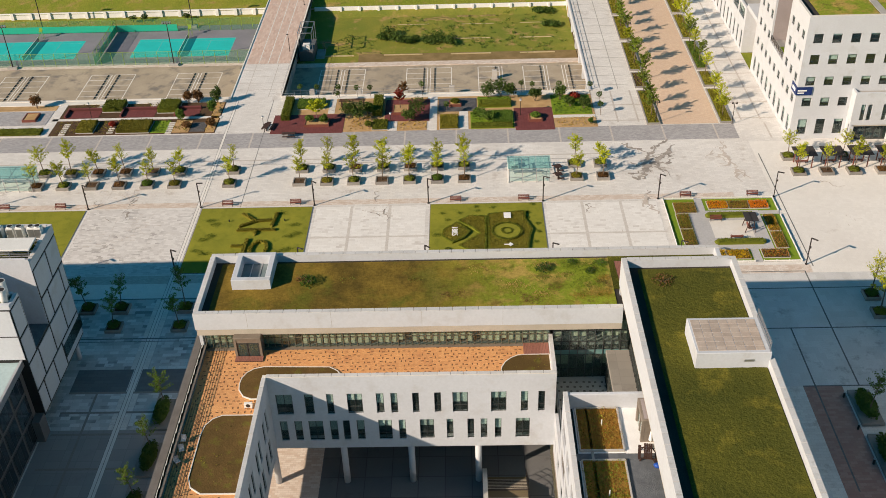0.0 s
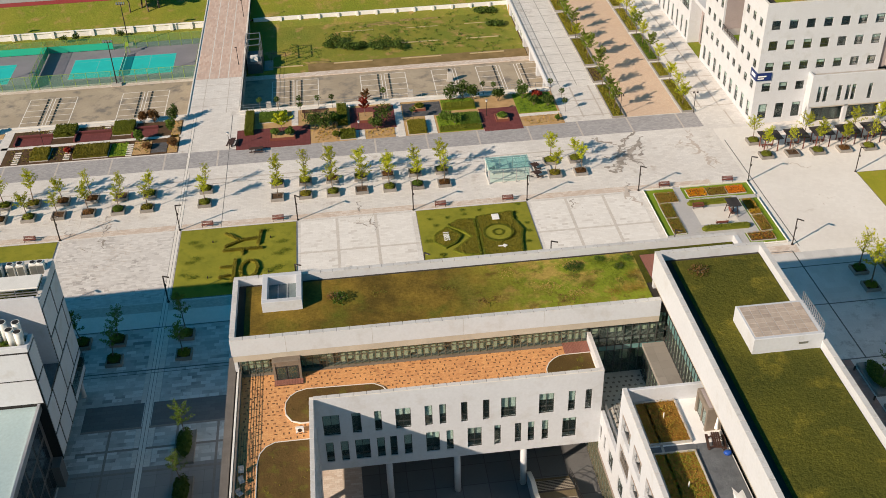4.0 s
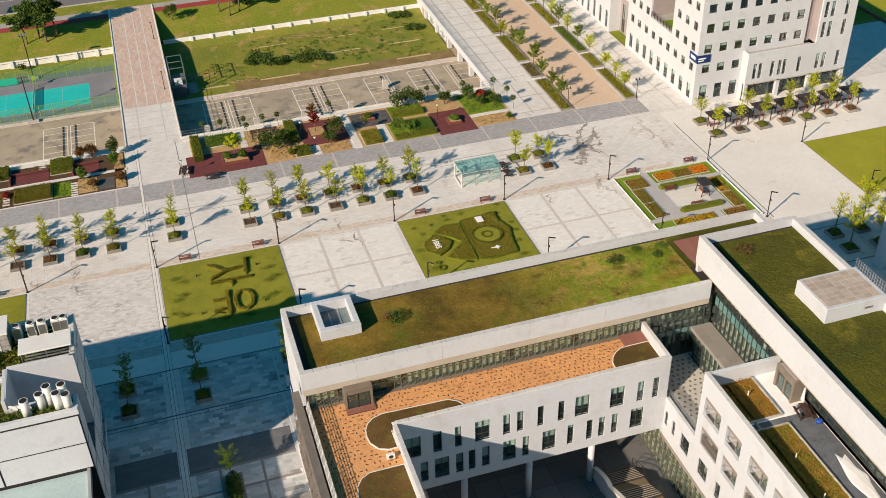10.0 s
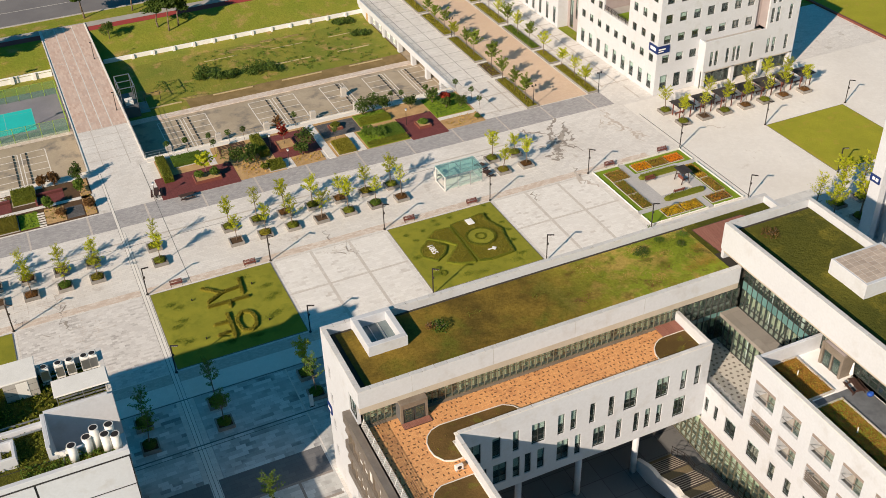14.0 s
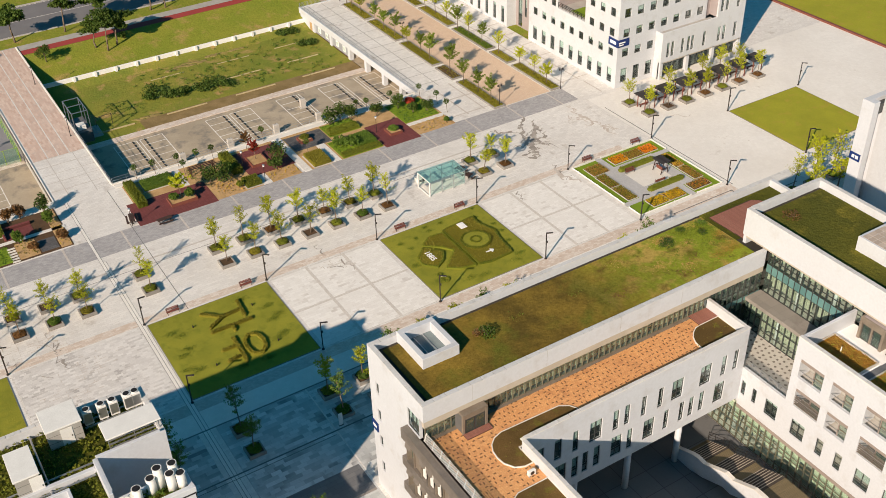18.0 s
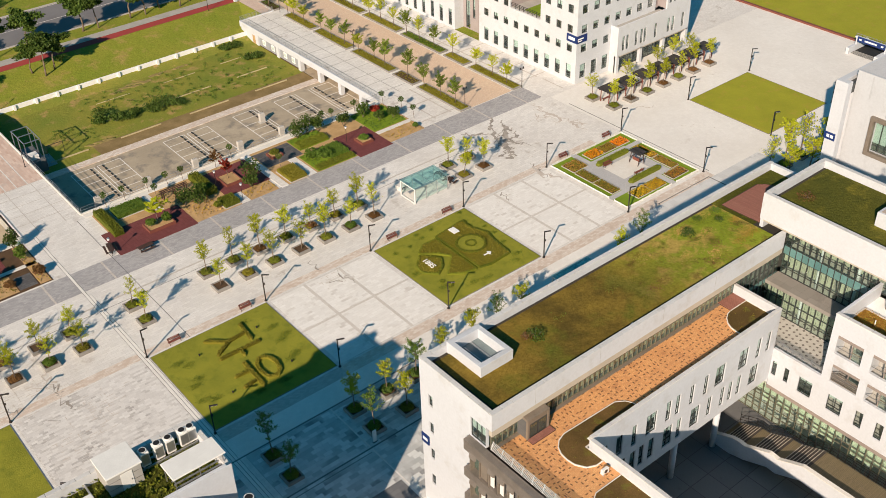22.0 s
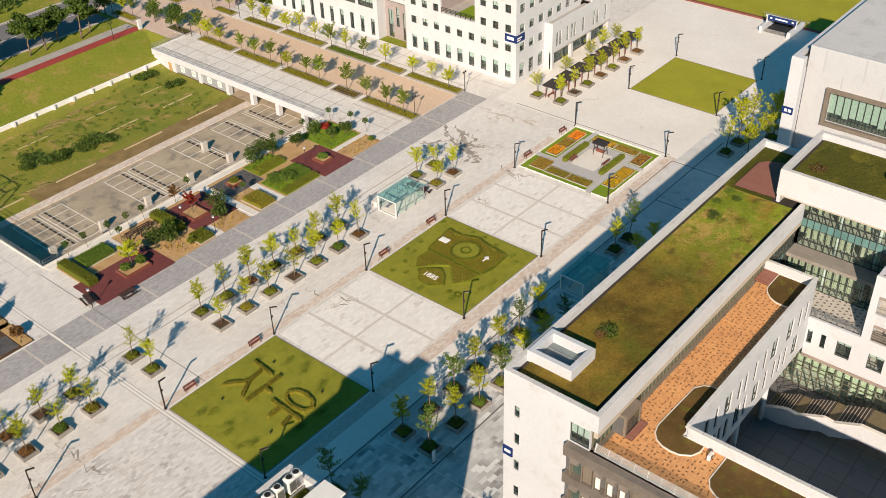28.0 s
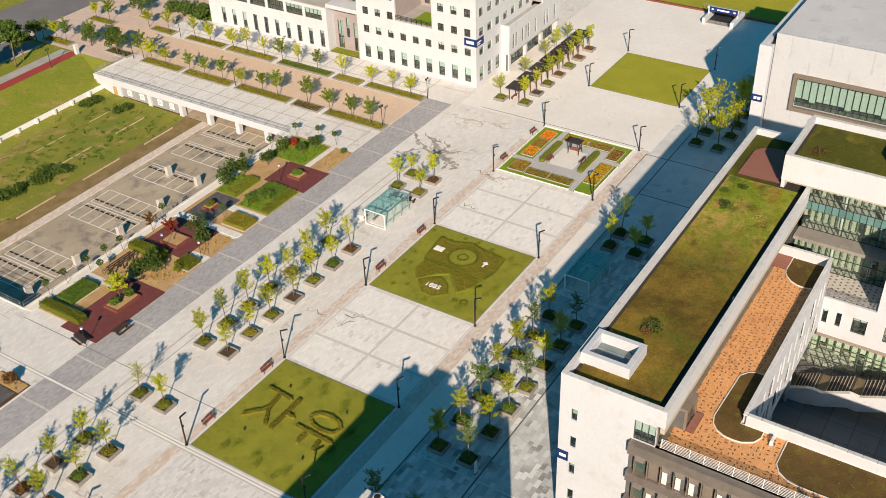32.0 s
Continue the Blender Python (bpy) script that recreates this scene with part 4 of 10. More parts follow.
lo_w = [(21.69, 22.5), (23.24, 24.05), (24.74, 26.29), (27.02, 27.83), (28.4, 29.13), (29.86, 30.68), (32.18, 33.6), (34.33, 35.06), (36.56, 38.06), (39.4, 40.1), (41.6, 42.3), (43.0, 43.7), (44.5, 45.2), (46.7, 48.2)]
holes = [(a, 11.02, b, 13.84) for a, b in up_w] + [(a, 7.2, b, 10.03) for a, b in lo_w]
part("wall_court_north", facade("y", CY, -1, CX, 50.8, 6.05, 16.24, holes), WHITE_WALL, mb, "white courtyard wall with narrow windows")
for a, c, b, d in holes:
    window(mb, "y", CY, -1, a, c, b, d, 1 if b - a < 1 else 2, 0.9)
cw_holes = []
y = -60.2
while y > -98:
    cw_holes += [(y - 0.8, 11.02, y, 13.84), (y - 2.4, 11.02, y - 1.6, 13.84), (y - 1.3, 7.2, y - 0.4, 10.03), (y - 3.1, 7.2, y - 2.2, 10.03)]
    y -= 4.2
part("wall_court_west", facade("x", CX, 1, TS, CY, 6.05, 16.24, cw_holes), WHITE_WALL, mb)
for a, c, b, d in cw_holes:
    window(mb, "x", CX, 1, a, c, b, d, 1, 0.9)
part("court_coping", Build().box(CX - 0.1, TS, 16.24, CX + 0.04, CY, 16.30).box(CX - 0.36, CY - 0.04, 16.24, 50.84, CY + 0.36, 16.31, 0.02).box(CX - 0.36, TS, 16.24, CX - 0.1, CY - 0.04, 16.31), WHITE_COPING, mb)
part("wall_terrace_east", Build().box(50.45, CY + 0.36, 6.05, 50.8, TY, 16.24, 0.03), WHITE_WALL, mb)
part("terrace_slab", Build().box(13.3, CY + 0.36, 14.2, 50.45, TY, TZ - 0.01).box(13.3, TS, 14.2, CX - 0.36, CY + 0.36, TZ - 0.01), CONCRETE, mb)
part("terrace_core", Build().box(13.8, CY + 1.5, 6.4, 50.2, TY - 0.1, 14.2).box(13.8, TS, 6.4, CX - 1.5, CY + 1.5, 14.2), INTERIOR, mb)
part("wing_soffit", Build().box(13.2, CY + 0.01, 6.0, 50.79, TY, 6.2).box(13.2, TS, 6.0, CX - 0.01, CY + 0.01, 6.2), WHITE_WALL, mb)
for x in (20.4, 28.1, 35.45, 42.75):
    part("column", Build().rod((x, -57.5, 0), (x, -57.5, 6.05), 0.36, 0.36, 20), WHITE_WALL, mb, "round white column", True)
for y in (-66, -74, -82, -90):
    part("column", Build().rod((20.4, y, 0), (20.4, y, 6.05), 0.36, 0.36, 20), WHITE_WALL, mb, "", True)
part("lobby_wall", Build().box(24, TY - 0.2, 0, 51, TY, 6.0), DARK_WALL, mb)
part("lobby_wall", Build().box(13.2, TS, 0, 13.6, -66.5, 6.0), DARK_WALL, mb)
part("terrace_paving", Build().rect(13.6, CY + 0.36, 50.45, TY, TZ).rect(13.6, TS, CX - 0.36, CY + 0.36, TZ), TERRACE, mb, "orange brick terrace paving with dark headers")
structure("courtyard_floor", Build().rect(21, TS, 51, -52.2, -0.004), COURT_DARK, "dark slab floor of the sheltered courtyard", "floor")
# Tan strip placed where sun enters; that light is partly in its colour.
structure("passage_floor", Build().rect(13.6, TS, 25, -52.2, -0.002), PEACH, "tan paving under the terrace wing, sunlight put into its colour", "floor")

# terrace glass wall under the roof edge
BAYS = 50
for i in range(BAYS):
    x = 13.6 + i * (50.6 - 13.6) / BAYS
    x1 = x + (50.6 - 13.6) / BAYS
    gl = part("glass_bay", Build().box(x, TY - 0.05, TZ, x + 0.05, TY + 0.12, 18.1).box(x + 0.05, TY, 16.3, x1, TY + 0.08, 16.36).box(x + 0.05, TY, TZ, x1, TY + 0.1, TZ + 0.1), OLIVE_FRAME, mb)
    part("pane", Build().box(x + 0.06, TY + 0.04, TZ + 0.1, x1 - 0.01, TY + 0.06, 18.1), GLASS_GREEN, gl).visible_shadow = False
roller_blinds(mb, "y", TY + 0.42, 13.7, 50.5, 15.15, 17.9, 0.74, random.Random(47), 0.08, 0.12)
part("corridor_floor", Build().box(13.4, -52.0 + 0.12, 14.6, 58, -50.3, 15.0), COURT_DARK, mb)

# ---- east wing ----
EX0, EX1, EY1, EZ = 58.0, 69.8, -49.1, 24.0
part("east_parapet", parapet(Build(), EX0, TS, EX1, EY1, 20.6, EZ, 0.5), WHITE_WALL, mb, "tall white parapet of the east wing")
part("east_wall", Build().box(EX0 + 0.1, EY1 - 0.5, RZ - 0.2, EX1 - 0.1, EY1 - 0.05, 20.6).box(EX1 - 0.4, TS, 0, EX1 - 0.05, EY1 - 0.5, 20.6), WHITE_WALL, mb)
part("east_soffit", Build().box(EX0 + 0.02, TS, 20.4, EX1 - 0.4, EY1 - 0.5, 20.66), SOFFIT, mb)
part("east_gravel", Build().rect(EX0 + 0.5, TS, EX1 - 0.5, EY1 - 0.5, 23.05), GRAVEL_DARK, mb)
part("east_planting", bumpy(EX0 + 1.6, TS, EX1 - 0.6, EY1 - 0.9, 23.15, 0.6, 0.05, random.Random(3)), EAST_SEDUM, mb, "dark green sedum roof", True)
pent = Build().box(62.6, -65.5, 23.0, 69.4, -60.4, 24.95, 0.04)
part("penthouse", pent, WHITE_WALL, mb, "low white roof box with tiled top")
for f_z in (14.02, 17.3):
    part("floor_slab", Build().box(59.3, -64.0, f_z - 0.3, 66, -52.4, f_z), SLAB, mb)
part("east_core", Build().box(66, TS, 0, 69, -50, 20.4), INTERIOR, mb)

# curtain walls of the east wing and of the block behind the upper court
def curtain(parent, axis, pos, face, u0, u1, z0, z1, du, rows, deep=0.14, material=None, spandrels=()):
    """Bays of glass between deep mullions; spandrels: (z0, z1) bands of opaque teal glass."""
    n = max(1, round((u1 - u0) / du))
    for i in range(n):
        a, b = u0 + (u1 - u0) * i / n, u0 + (u1 - u0) * (i + 1) / n

        def slab_of(m, ua, za, ub, zb, d0, d1):
            lo, hi = sorted((pos - face * d0, pos - face * d1))
            return m.box(lo, ua, za, hi, ub, zb) if axis == "x" else m.box(ua, lo, za, ub, hi, zb)

        m = slab_of(Build(), a, z0, a + 0.06, z1, -0.06, deep)
        for z in rows:
            slab_of(m, a + 0.06, z, b, z + 0.06, 0, 0.10)
        ob = part("glass_bay", m, material or FRAME, parent)
        part("pane", slab_of(Build(), a + 0.06, z0, b, z1, 0.05, 0.07), GLASS_GREEN, ob).visible_shadow = False
        for za, zb in spandrels:
            part("spandrel", slab_of(Build(), a + 0.06, za, b, zb, 0.02, 0.045), SPANDREL, ob, "opaque teal glass band")


bl_rng = random.Random(46)
curtain(mb, "x", 59.1, -1, -64.0, -52.3, 14.0, 20.5, 0.85, (14.0, 14.85, 16.7, 17.85, 18.7), 0.18, None, ((16.76, 17.85),))
roller_blinds(mb, "x", 59.6, -64.0, -52.3, 14.95, 16.6, 0.85, bl_rng)
roller_blinds(mb, "x", 59.6, -64.0, -52.3, 18.75, 20.4, 0.85, bl_rng)
curtain(mb, "y", TY, -1, 50.9, 59.0, 10.1, 18.1, 0.9, (10.1, 11.2, 13.3, 14.0, 15.1, 16.6), 0.18, None, ((13.36, 14.0),))
roller_blinds(mb, "y", TY + 0.75, 51.0, 58.9, 15.3, 18.0, 0.9, bl_rng)
roller_blinds(mb, "y", TY + 0.75, 51.0, 58.9, 11.4, 13.2, 0.9, bl_rng, 0.5)
curtain(mb, "x", 59.1, -1, -100.0, -64.2, 17.9, 20.5, 1.2, (17.9, 18.7), 0.18)
roller_blinds(mb, "x", 59.6, -100.0, -64.4, 18.8, 20.4, 1.2, bl_rng, 0.4)
part("gallery_roof", Build().box(56.65, -64.2, 13.55, 59.1, -52.1, 14.0, 0.02), CANOPY_DECK, mb, "weathered grey-brown concrete roof in the upper court")
curtain(mb, "x", 56.72, -1, -64.2, -52.2, 10.1, 13.5, 0.85, (10.1, 10.9, 12.3), 0.16)
roller_blinds(mb, "x", 57.2, -64.2, -52.3, 11.0, 13.3, 0.85, bl_rng)
for y in (-57.0, -61.6):
    for z0, z1 in ((10.1, 13.5), (14.02, 17.2), (17.3, 20.4)):
        x = 57.02 if z0 < 11 else 59.42
        part("column", Build().rod((x, y, z0), (x, y, z1), 0.2, 0.2, 14), WHITE_WALL, mb, "round white column behind the glass", True)
# ---- west-facing block with loggias ----
GX, GN, GZ = 50.8, -64.3, 19.3
logg, wins = [], []
y = -65.1
for k in range(9):
    w = 3.0 if k % 2 == 0 else 2.6
    logg.append((y - w, 14.4, y, 16.9))
    y -= 4.1
y = -65.1 - 0.2
for k in range(9):
    w = 3.2 if k % 2 == 0 else 2.6
    logg.append((y - w, 10.6, y, 13.0))
    y -= 4.1
y = -65.6
for k in range(11):
    w = (1.8, 0.9, 0.9)[k % 3]
    wins.append((y - w, 6.7, y, 8.9))
    y -= (3.4, 2.4, 2.6)[k % 3]
part("wall_loggia", facade("x", GX, -1, TS, GN, 5.2, GZ, logg + wins), WHITE_WALL, mb, "white wall with deep loggia openings")
for a, c, b, d in wins:
    window(mb, "x", GX, -1, a, c, b, d, 2 if b - a > 1 else 1, 0.7)
for k, (a, c, b, d) in enumerate(logg[9:]):
    if k % 2:
        continue
    for i in range(5):
        z = c + 0.1 + i * 0.27
        part("louvre", Build().box(GX + 0.12, a, z, GX + 0.2, b, z + 0.10), ZINC, mb)
for k, (a, c, b, d) in enumerate(logg):
    part("loggia_rail", Build().box(GX + 0.1, a, c + 0.85, GX + 0.15, b, c + 0.90), STEEL, mb)
    part("loggia_canopy", Build().box(GX + 0.04, a + 0.005, d - 0.42, GX + 0.30, b - 0.005, d - 0.005), STONE_BROWN, mb, "brown-grey metal hood over the opening")
    part("loggia_post", Build().box(GX + 0.3, a + (b - a) * 0.42, c, GX + 0.42, a + (b - a) * 0.42 + 0.12, d - 0.42), STONE_BROWN, mb)
    part("loggia_jamb", Build().box(GX + 0.3, a + 0.01, c, GX + 0.42, a + 0.11, d - 0.42), STONE_BROWN, mb)
    part("loggia_partition", Build().box(GX + 0.36, b + 0.05, c - 0.2, GX + 1.9, b + 0.35, d + 0.4), WHITE_WALL, mb)
    part("loggia_glazing", Build().box(GX + 0.32, a + 0.11, c + 0.02, GX + 0.36, a + (b - a) * 0.42, d - 0.42), GLASS_GREEN, mb).visible_shadow = False
    part("loggia_frame", Build().box(GX + 0.3, a + 0.11, c + 0.95, GX + 0.40, a + (b - a) * 0.42, c + 1.02), BROWN_METAL, mb)
    part("loggia_door", Build().box(GX + 1.9, a - 0.4, c - 0.1, GX + 1.97, b - (b - a) * 0.45, d + 0.3), DARK_WALL, mb)
part("loggia_back", Build().box(GX + 2.06, TS, 5.3, GX + 2.3, GN - 0.4, GZ - 1.7), CONCRETE, mb)
for z in (6.3, 10.2, 14.0, 17.3):
    part("floor_slab", Build().box(GX + 0.36, TS, z - 0.35, 59.0, GN - 0.36, z), SLAB, mb)
part("wall_loggia_north", Build().box(GX + 0.36, GN - 0.36, 10.1, 59.1, GN, GZ, 0.03), WHITE_WALL, mb)
part("loggia_coping", Build().box(GX - 0.04, TS, GZ, GX + 0.4, GN + 0.04, GZ + 0.07, 0.02), WHITE_COPING, mb)
pl_w = [(-59.0, 6.9, -58.4, 8.9), (-60.6, 6.9, -60.0, 8.9), (-63.6, 6.7, -61.9, 8.9)]
part("wall_platform", facade("x", GX, -1, GN, CY, 5.2, 10.6, pl_w), WHITE_WALL, mb)
for a, c, b, d in pl_w:
    window(mb, "x", GX, -1, a, c, b, d, 2 if b - a > 1 else 1, 0.7)
part("platform_paving", Build().box(GX + 0.36, GN, 9.7, 59.1, TY, 10.1), COURT_PAVE, mb, "pale tiles with dark speckles on the upper court")
part("platform_core", Build().box(GX + 1.6, GN, 5.3, 58.5, TY - 0.1, 9.7), INTERIOR, mb)
pr = Build()
for i in range(5):
    z = 10.7 + 0.16 * i
    pr.box(GX + 0.5, GN + 0.3, z, GX + 0.54, CY + 3, z + 0.05)
for i in range(8):
    yy = GN + 0.3 + i * 1.25
    pr.box(GX + 0.48, yy, 10.1, GX + 0.55, yy + 0.06, 11.4)
part("platform_railing", pr, STEEL, mb, "grey bar railing")
part("loggia_soffit", Build().box(GX - 0.03, TS, 4.75, GX + 0.45, CY, 5.22), STONE_BROWN, mb, "brown-grey band under the white wall")
part("loggia_floor", Build().box(GX + 0.45, TS, 4.95, 59, CY, 5.2), SLAB, mb)
curtain(mb, "x", GX + 0.22, -1, -100, -53, 0, 4.75, 0.95, (0.0, 0.9, 2.0, 2.9, 3.5), 0.2, OLIVE_FRAME)
roller_blinds(mb, "x", GX + 0.62, -100, -53, 3.55, 4.7, 0.95, bl_rng, 0.05, 0.0, BLIND_WHITE)
roller_blinds(mb, "x", GX + 0.64, -100, -53, 2.1, 3.5, 0.95, bl_rng, 0.45, 0.3, BLIND_WHITE)
for y in (-57.5, -64.5, -71.5, -78.5):
    part("column", Build().rod((GX + 1.1, y, 0), (GX + 1.1, y, 4.95), 0.32, 0.32, 14), WHITE_WALL, mb, "", True)
part("ground_core", Build().box(GX + 4.5, TS, 0, 58, -53, 5), INTERIOR, mb)
part("roof_garden_floor", Build().rect(GX + 0.36, TS, 59.1, GN - 0.36, 17.5), WHITE_STONES, mb, "white pebble roof surface")

# west face of the terrace wing: bronze louvre screen
part("wall_west_wing", Build().box(13.0, TS, 6.0, 13.35, -49.5, 15.5), DARK_WALL, mb)
for z in (15.3, 11.6, 7.9, 4.2):
    ledge = Build().box(12.2, TS, z - 1.15, 12.32, -49.6 if z > 5 else -66.5, z).box(12.32, TS, z - 0.12, 13.0, -49.6 if z > 5 else -66.5, z)
    part("louvre_ledge", ledge, ZINC, mb, "brown-grey weathered metal fascia")
lv_rng = random.Random(44)
for k in range(36):
    yy = -50.2 - k * 1.35
    for j, z in enumerate((11.6, 7.9, 4.2)):
        if z < 5 and yy > -67:
            continue
        part("fin", Build().box(12.35, yy - 0.2, z, 12.95, yy - 0.1, z + 2.55), BROWN_METAL, mb)
        q = lv_rng.random()
        if q < 0.8:
            hood = Build().quad((12.02, yy - 1.15, z + 2.25), (12.02, yy - 0.35, z + 2.25), (12.2, yy - 0.25, z + 2.75), (12.2, yy - 1.25, z + 2.75))
            hood.quad((12.02, yy - 1.15, z + 2.25), (12.2, yy - 1.25, z + 2.75), (12.2, yy - 1.25, z + 2.2), (12.02, yy - 1.15, z + 2.2))
            hood.quad((12.02, yy - 0.35, z + 2.25), (12.02, yy - 0.35, z + 2.2), (12.2, yy - 0.25, z + 2.2), (12.2, yy - 0.25, z + 2.75))
            hood.quad((12.02, yy - 1.15, z + 2.2), (12.2, yy - 1.25, z + 2.2), (12.2, yy - 0.25, z + 2.2), (12.02, yy - 0.35, z + 2.2))
            hood.quad((12.02, yy - 0.35, z + 2.25), (12.02, yy - 1.15, z + 2.25), (12.02, yy - 1.15, z + 2.2), (12.02, yy - 0.35, z + 2.2))
            part("hood", hood, ZINC, mb, "small sloping metal hood")
        if q < 0.4:
            part("panel", Build().box(12.5, yy - 0.80, z + 0.1, 12.6, yy - 0.3, z + 2.5), WHITE_METAL, mb, "pale narrow panel")
        elif q < 0.8:
            part("pane", Build().box(12.86, yy - 1.3, z + 0.1, 12.9, yy - 0.25, z + 2.5), GLASS_GREEN, mb)
        else:
            part("panel", Build().box(12.5, yy - 1.2, z + 0.1, 12.9, yy - 0.25, z + 2.5), BROWN_METAL, mb)
part("west_ledge", Build().box(12.2, TS, 15.3, 13.6, -49.6, 15.5), ZINC, mb, "weathered zinc ledge")

# ---- left building ----
LX, LN, LS, LZ = -8.1, -33.9, -49.0, 19.6
lb = thing("science_hall", "white panelled campus building with black joints and roof plant", "building")
WY0, WY1, WX, WZ = -46.3, -41.75, -14.6, 10.6      # well open to the east
for bx in ((-60, LS, 2.6, LX - 0.06, WY0, 18.4), (-60, WY1, 2.6, LX - 0.06, LN, 18.4), (-60, WY0, 2.6, WX, WY1, 18.4), (WX, WY0, 2.6, LX - 0.06, WY1, WZ)):
    part("core", Build().box(*bx), BLACK_GAP, lb, "dark joints between the panels")
part("well_lining", Build().box(WX, WY1 - 0.08, WZ, LX - 0.06, WY1 - 0.002, 20.0), WHITE_WALL, lb, "white lining of the roof well")
part("well_lining", Build().box(WX + 0.002, WY0 + 0.002, WZ, WX + 0.08, WY1 - 0.08, 20.0), WHITE_WALL, lb)
part("well_lining", Build().box(WX + 0.08, WY0 + 0.002, WZ, LX - 0.06, WY0 + 0.08, 18.4), WHITE_WALL, lb)
part("well_floor", Build().box(WX + 0.08, WY0 + 0.08, WZ, LX - 0.06, WY1 - 0.08, WZ + 0.06), GRAVEL, lb)
def pan(y0, z0, y1, z1, skew=0.5):
    """One white panel of the east face, with slanting sides."""
    m = Build()
    x = LX
    pts = [(y0, z0), (y1, z0), (y1 , z1), (y0, z1)]
    a = [(x - 0.06, yy, zz) for yy, zz in pts]
    b = [(x, yy, zz) for yy, zz in pts]
    m.quad(*b)
    for i in range(4):
        j = (i + 1) % 4
        m.quad(a[i], a[j], b[j], b[i])
    part("panel", m, WHITE_WALL, lb)
for z0, z1, joints in ((14.25, 18.3, (LS, -46.3, -41.7, -37.5, LN)), (10.4, 14.25, (LS, -46.3, -41.7, -39.6, -35.4, LN)),
                       (6.35, 10.4, (LS, -45.9, -41.7, -37.5, LN)), (2.7, 6.35, (LS, -46.9, -43.4, -40.2, LN))):
    for a, b in zip(joints, joints[1:]):
        if (z0 > 10 and a == -46.3) or (z0 < 3 and b == LN):
            continue
        pan(a + 0.17, z0 + 0.17, b - 0.17, z1 - 0.17)
pan(-40.0, 2.9, LN - 0.17, 3.7)
pan(-40.0, 5.6, LN - 0.17, 6.18)
for i in range(5):
    a = -39.9 + i * 1.3
    w = part("window", Build().box(LX - 0.05, a, 3.7, LX - 0.02, a + 1.24, 5.6), FRAME, lb)
    part("pane", Build().box(LX - 0.02, a + 0.06, 3.78, LX - 0.01, a + 1.18, 5.52), GLASS, w)
sf = [3.0, 6.6, 11.2, 14.6, 18.3]
for z0, z1 in zip(sf[2:], sf[3:]):
    for i in range(6):
        x1 = LX - 0.15 - i * 8.5
        part("panel", Build().box(x1 - 8.3, LS - 0.08, z0 + 0.1, x1, LS, z1 - 0.1), WHITE_WALL, lb)
for bx in ((LX - 0.45, -41.75, 18.4, LX, LN, LZ), (-60, LN - 0.45, 18.4, LX - 0.45, LN, LZ), (-60, -42.2, 18.4, -14.96, -41.75, LZ - 0.4), (-60, LS, 18.4, LX, LS + 0.5, 19.0), (LX - 0.45, LS + 0.5, 18.4, LX, -46.4, 18.8)):
    part("parapet", Build().box(*bx, 0.03), WHITE_WALL, lb)
part("roof_planting", bumpy(-60, LS + 0.5, LX - 0.5, -46.75, 18.46, 0.7, 0.1, random.Random(6)), ROOF_GREEN, lb, "", True)
part("roof_planting", bumpy(-60, -41.7, LX - 0.5, LN - 0.6, 18.55, 0.7, 0.15, random.Random(4)), ROOF_GREEN, lb, "", True)
part("roof_planting", bumpy(-60, -46.6, -15.0, -42.3, 18.42, 0.7, 0.1, random.Random(5)), ROOF_GREEN, lb, "", True)
part("lower_block", Build().box(-60, TS, 0, -9.2, LS - 0.1, 10.6), DARK_WALL, lb, "dark clad lower block")
for k in range(14):
    for z0, z1 in ((0.4, 3.4), (3.8, 6.8), (7.2, 10.2)):
        y1 = LS - 0.9 - k * 3.6
        w3 = part("window", Build().box(-9.2, y1 - 3.2, z0, -9.14, y1, z1), FRAME, lb)
        for q in range(3):
            part("pane", Build().box(-9.14, y1 - 3.1 + q * 1.03, z0 + 0.1, -9.12, y1 - 2.17 + q * 1.03, z1 - 0.1), DARK_PANE, w3)
part("glazed_roof", Build().box(-60, TS, 10.6, -8.9, LS - 0.1, 10.9), GLASS_ROOF, lb, "pale glazed roof")
part("gutter", Build().box(-8.9, TS, 10.4, -8.6, LS - 0.1, 11.25), STEEL, lb)
part("pillar", Build().rod((-8.6, -35.9, 0), (-8.6, -35.9, 3.1), 0.3, 0.3, 14), WHITE_WALL, lb, "", True)
part("ground_storey", Build().box(-58, LS, 0, -11, LN - 2, 3.05), DARK_WALL, lb)
part("pillar", Build().box(-9.4, -50.8, 0, -8.2, -49.1, 3.1), DARK_WALL, lb)

# ---- building 501 ----
RX, RY, RTOP = 97.5, -33.5, 21.0
rb = thing("lecture_hall", "pale grey-white hall with a framed band window", "building")
part("wall_west", facade("x", RX + 2.4, -1, -105, RY - 1.8, 0, RTOP, [(-62, 9.3, -39.6, 14.4)], 0.8, 0.5), HALL_WALL, rb, "pale grey panelled wall with faint streaks")
for i in range(9):
    part("panel_joint", Build().box(RX + 2.385, -38.0 - 3.1 * i, 15.2 if i % 2 else 17.2, RX + 2.4, -37.75 - 3.1 * i, 17.2 if i % 2 else 20.8), HALL_JOINT, rb)
part("fin_wall", Build().box(RX, RY - 1.0, 0, 125.5, RY, RTOP - 1.4, 0.03), WHITE_WALL, rb)
part("fin_wall", Build().box(RX, RY - 2.0, 0, RX + 1.2, RY - 1.0, RTOP - 1.4, 0.03), WHITE_WALL, rb)
part("roof", Build().box(RX + 2.9, -105, RTOP - 0.8, 125.5, RY - 1.8, RTOP - 0.1), HALL_ROOF, rb, "pale flat roof")
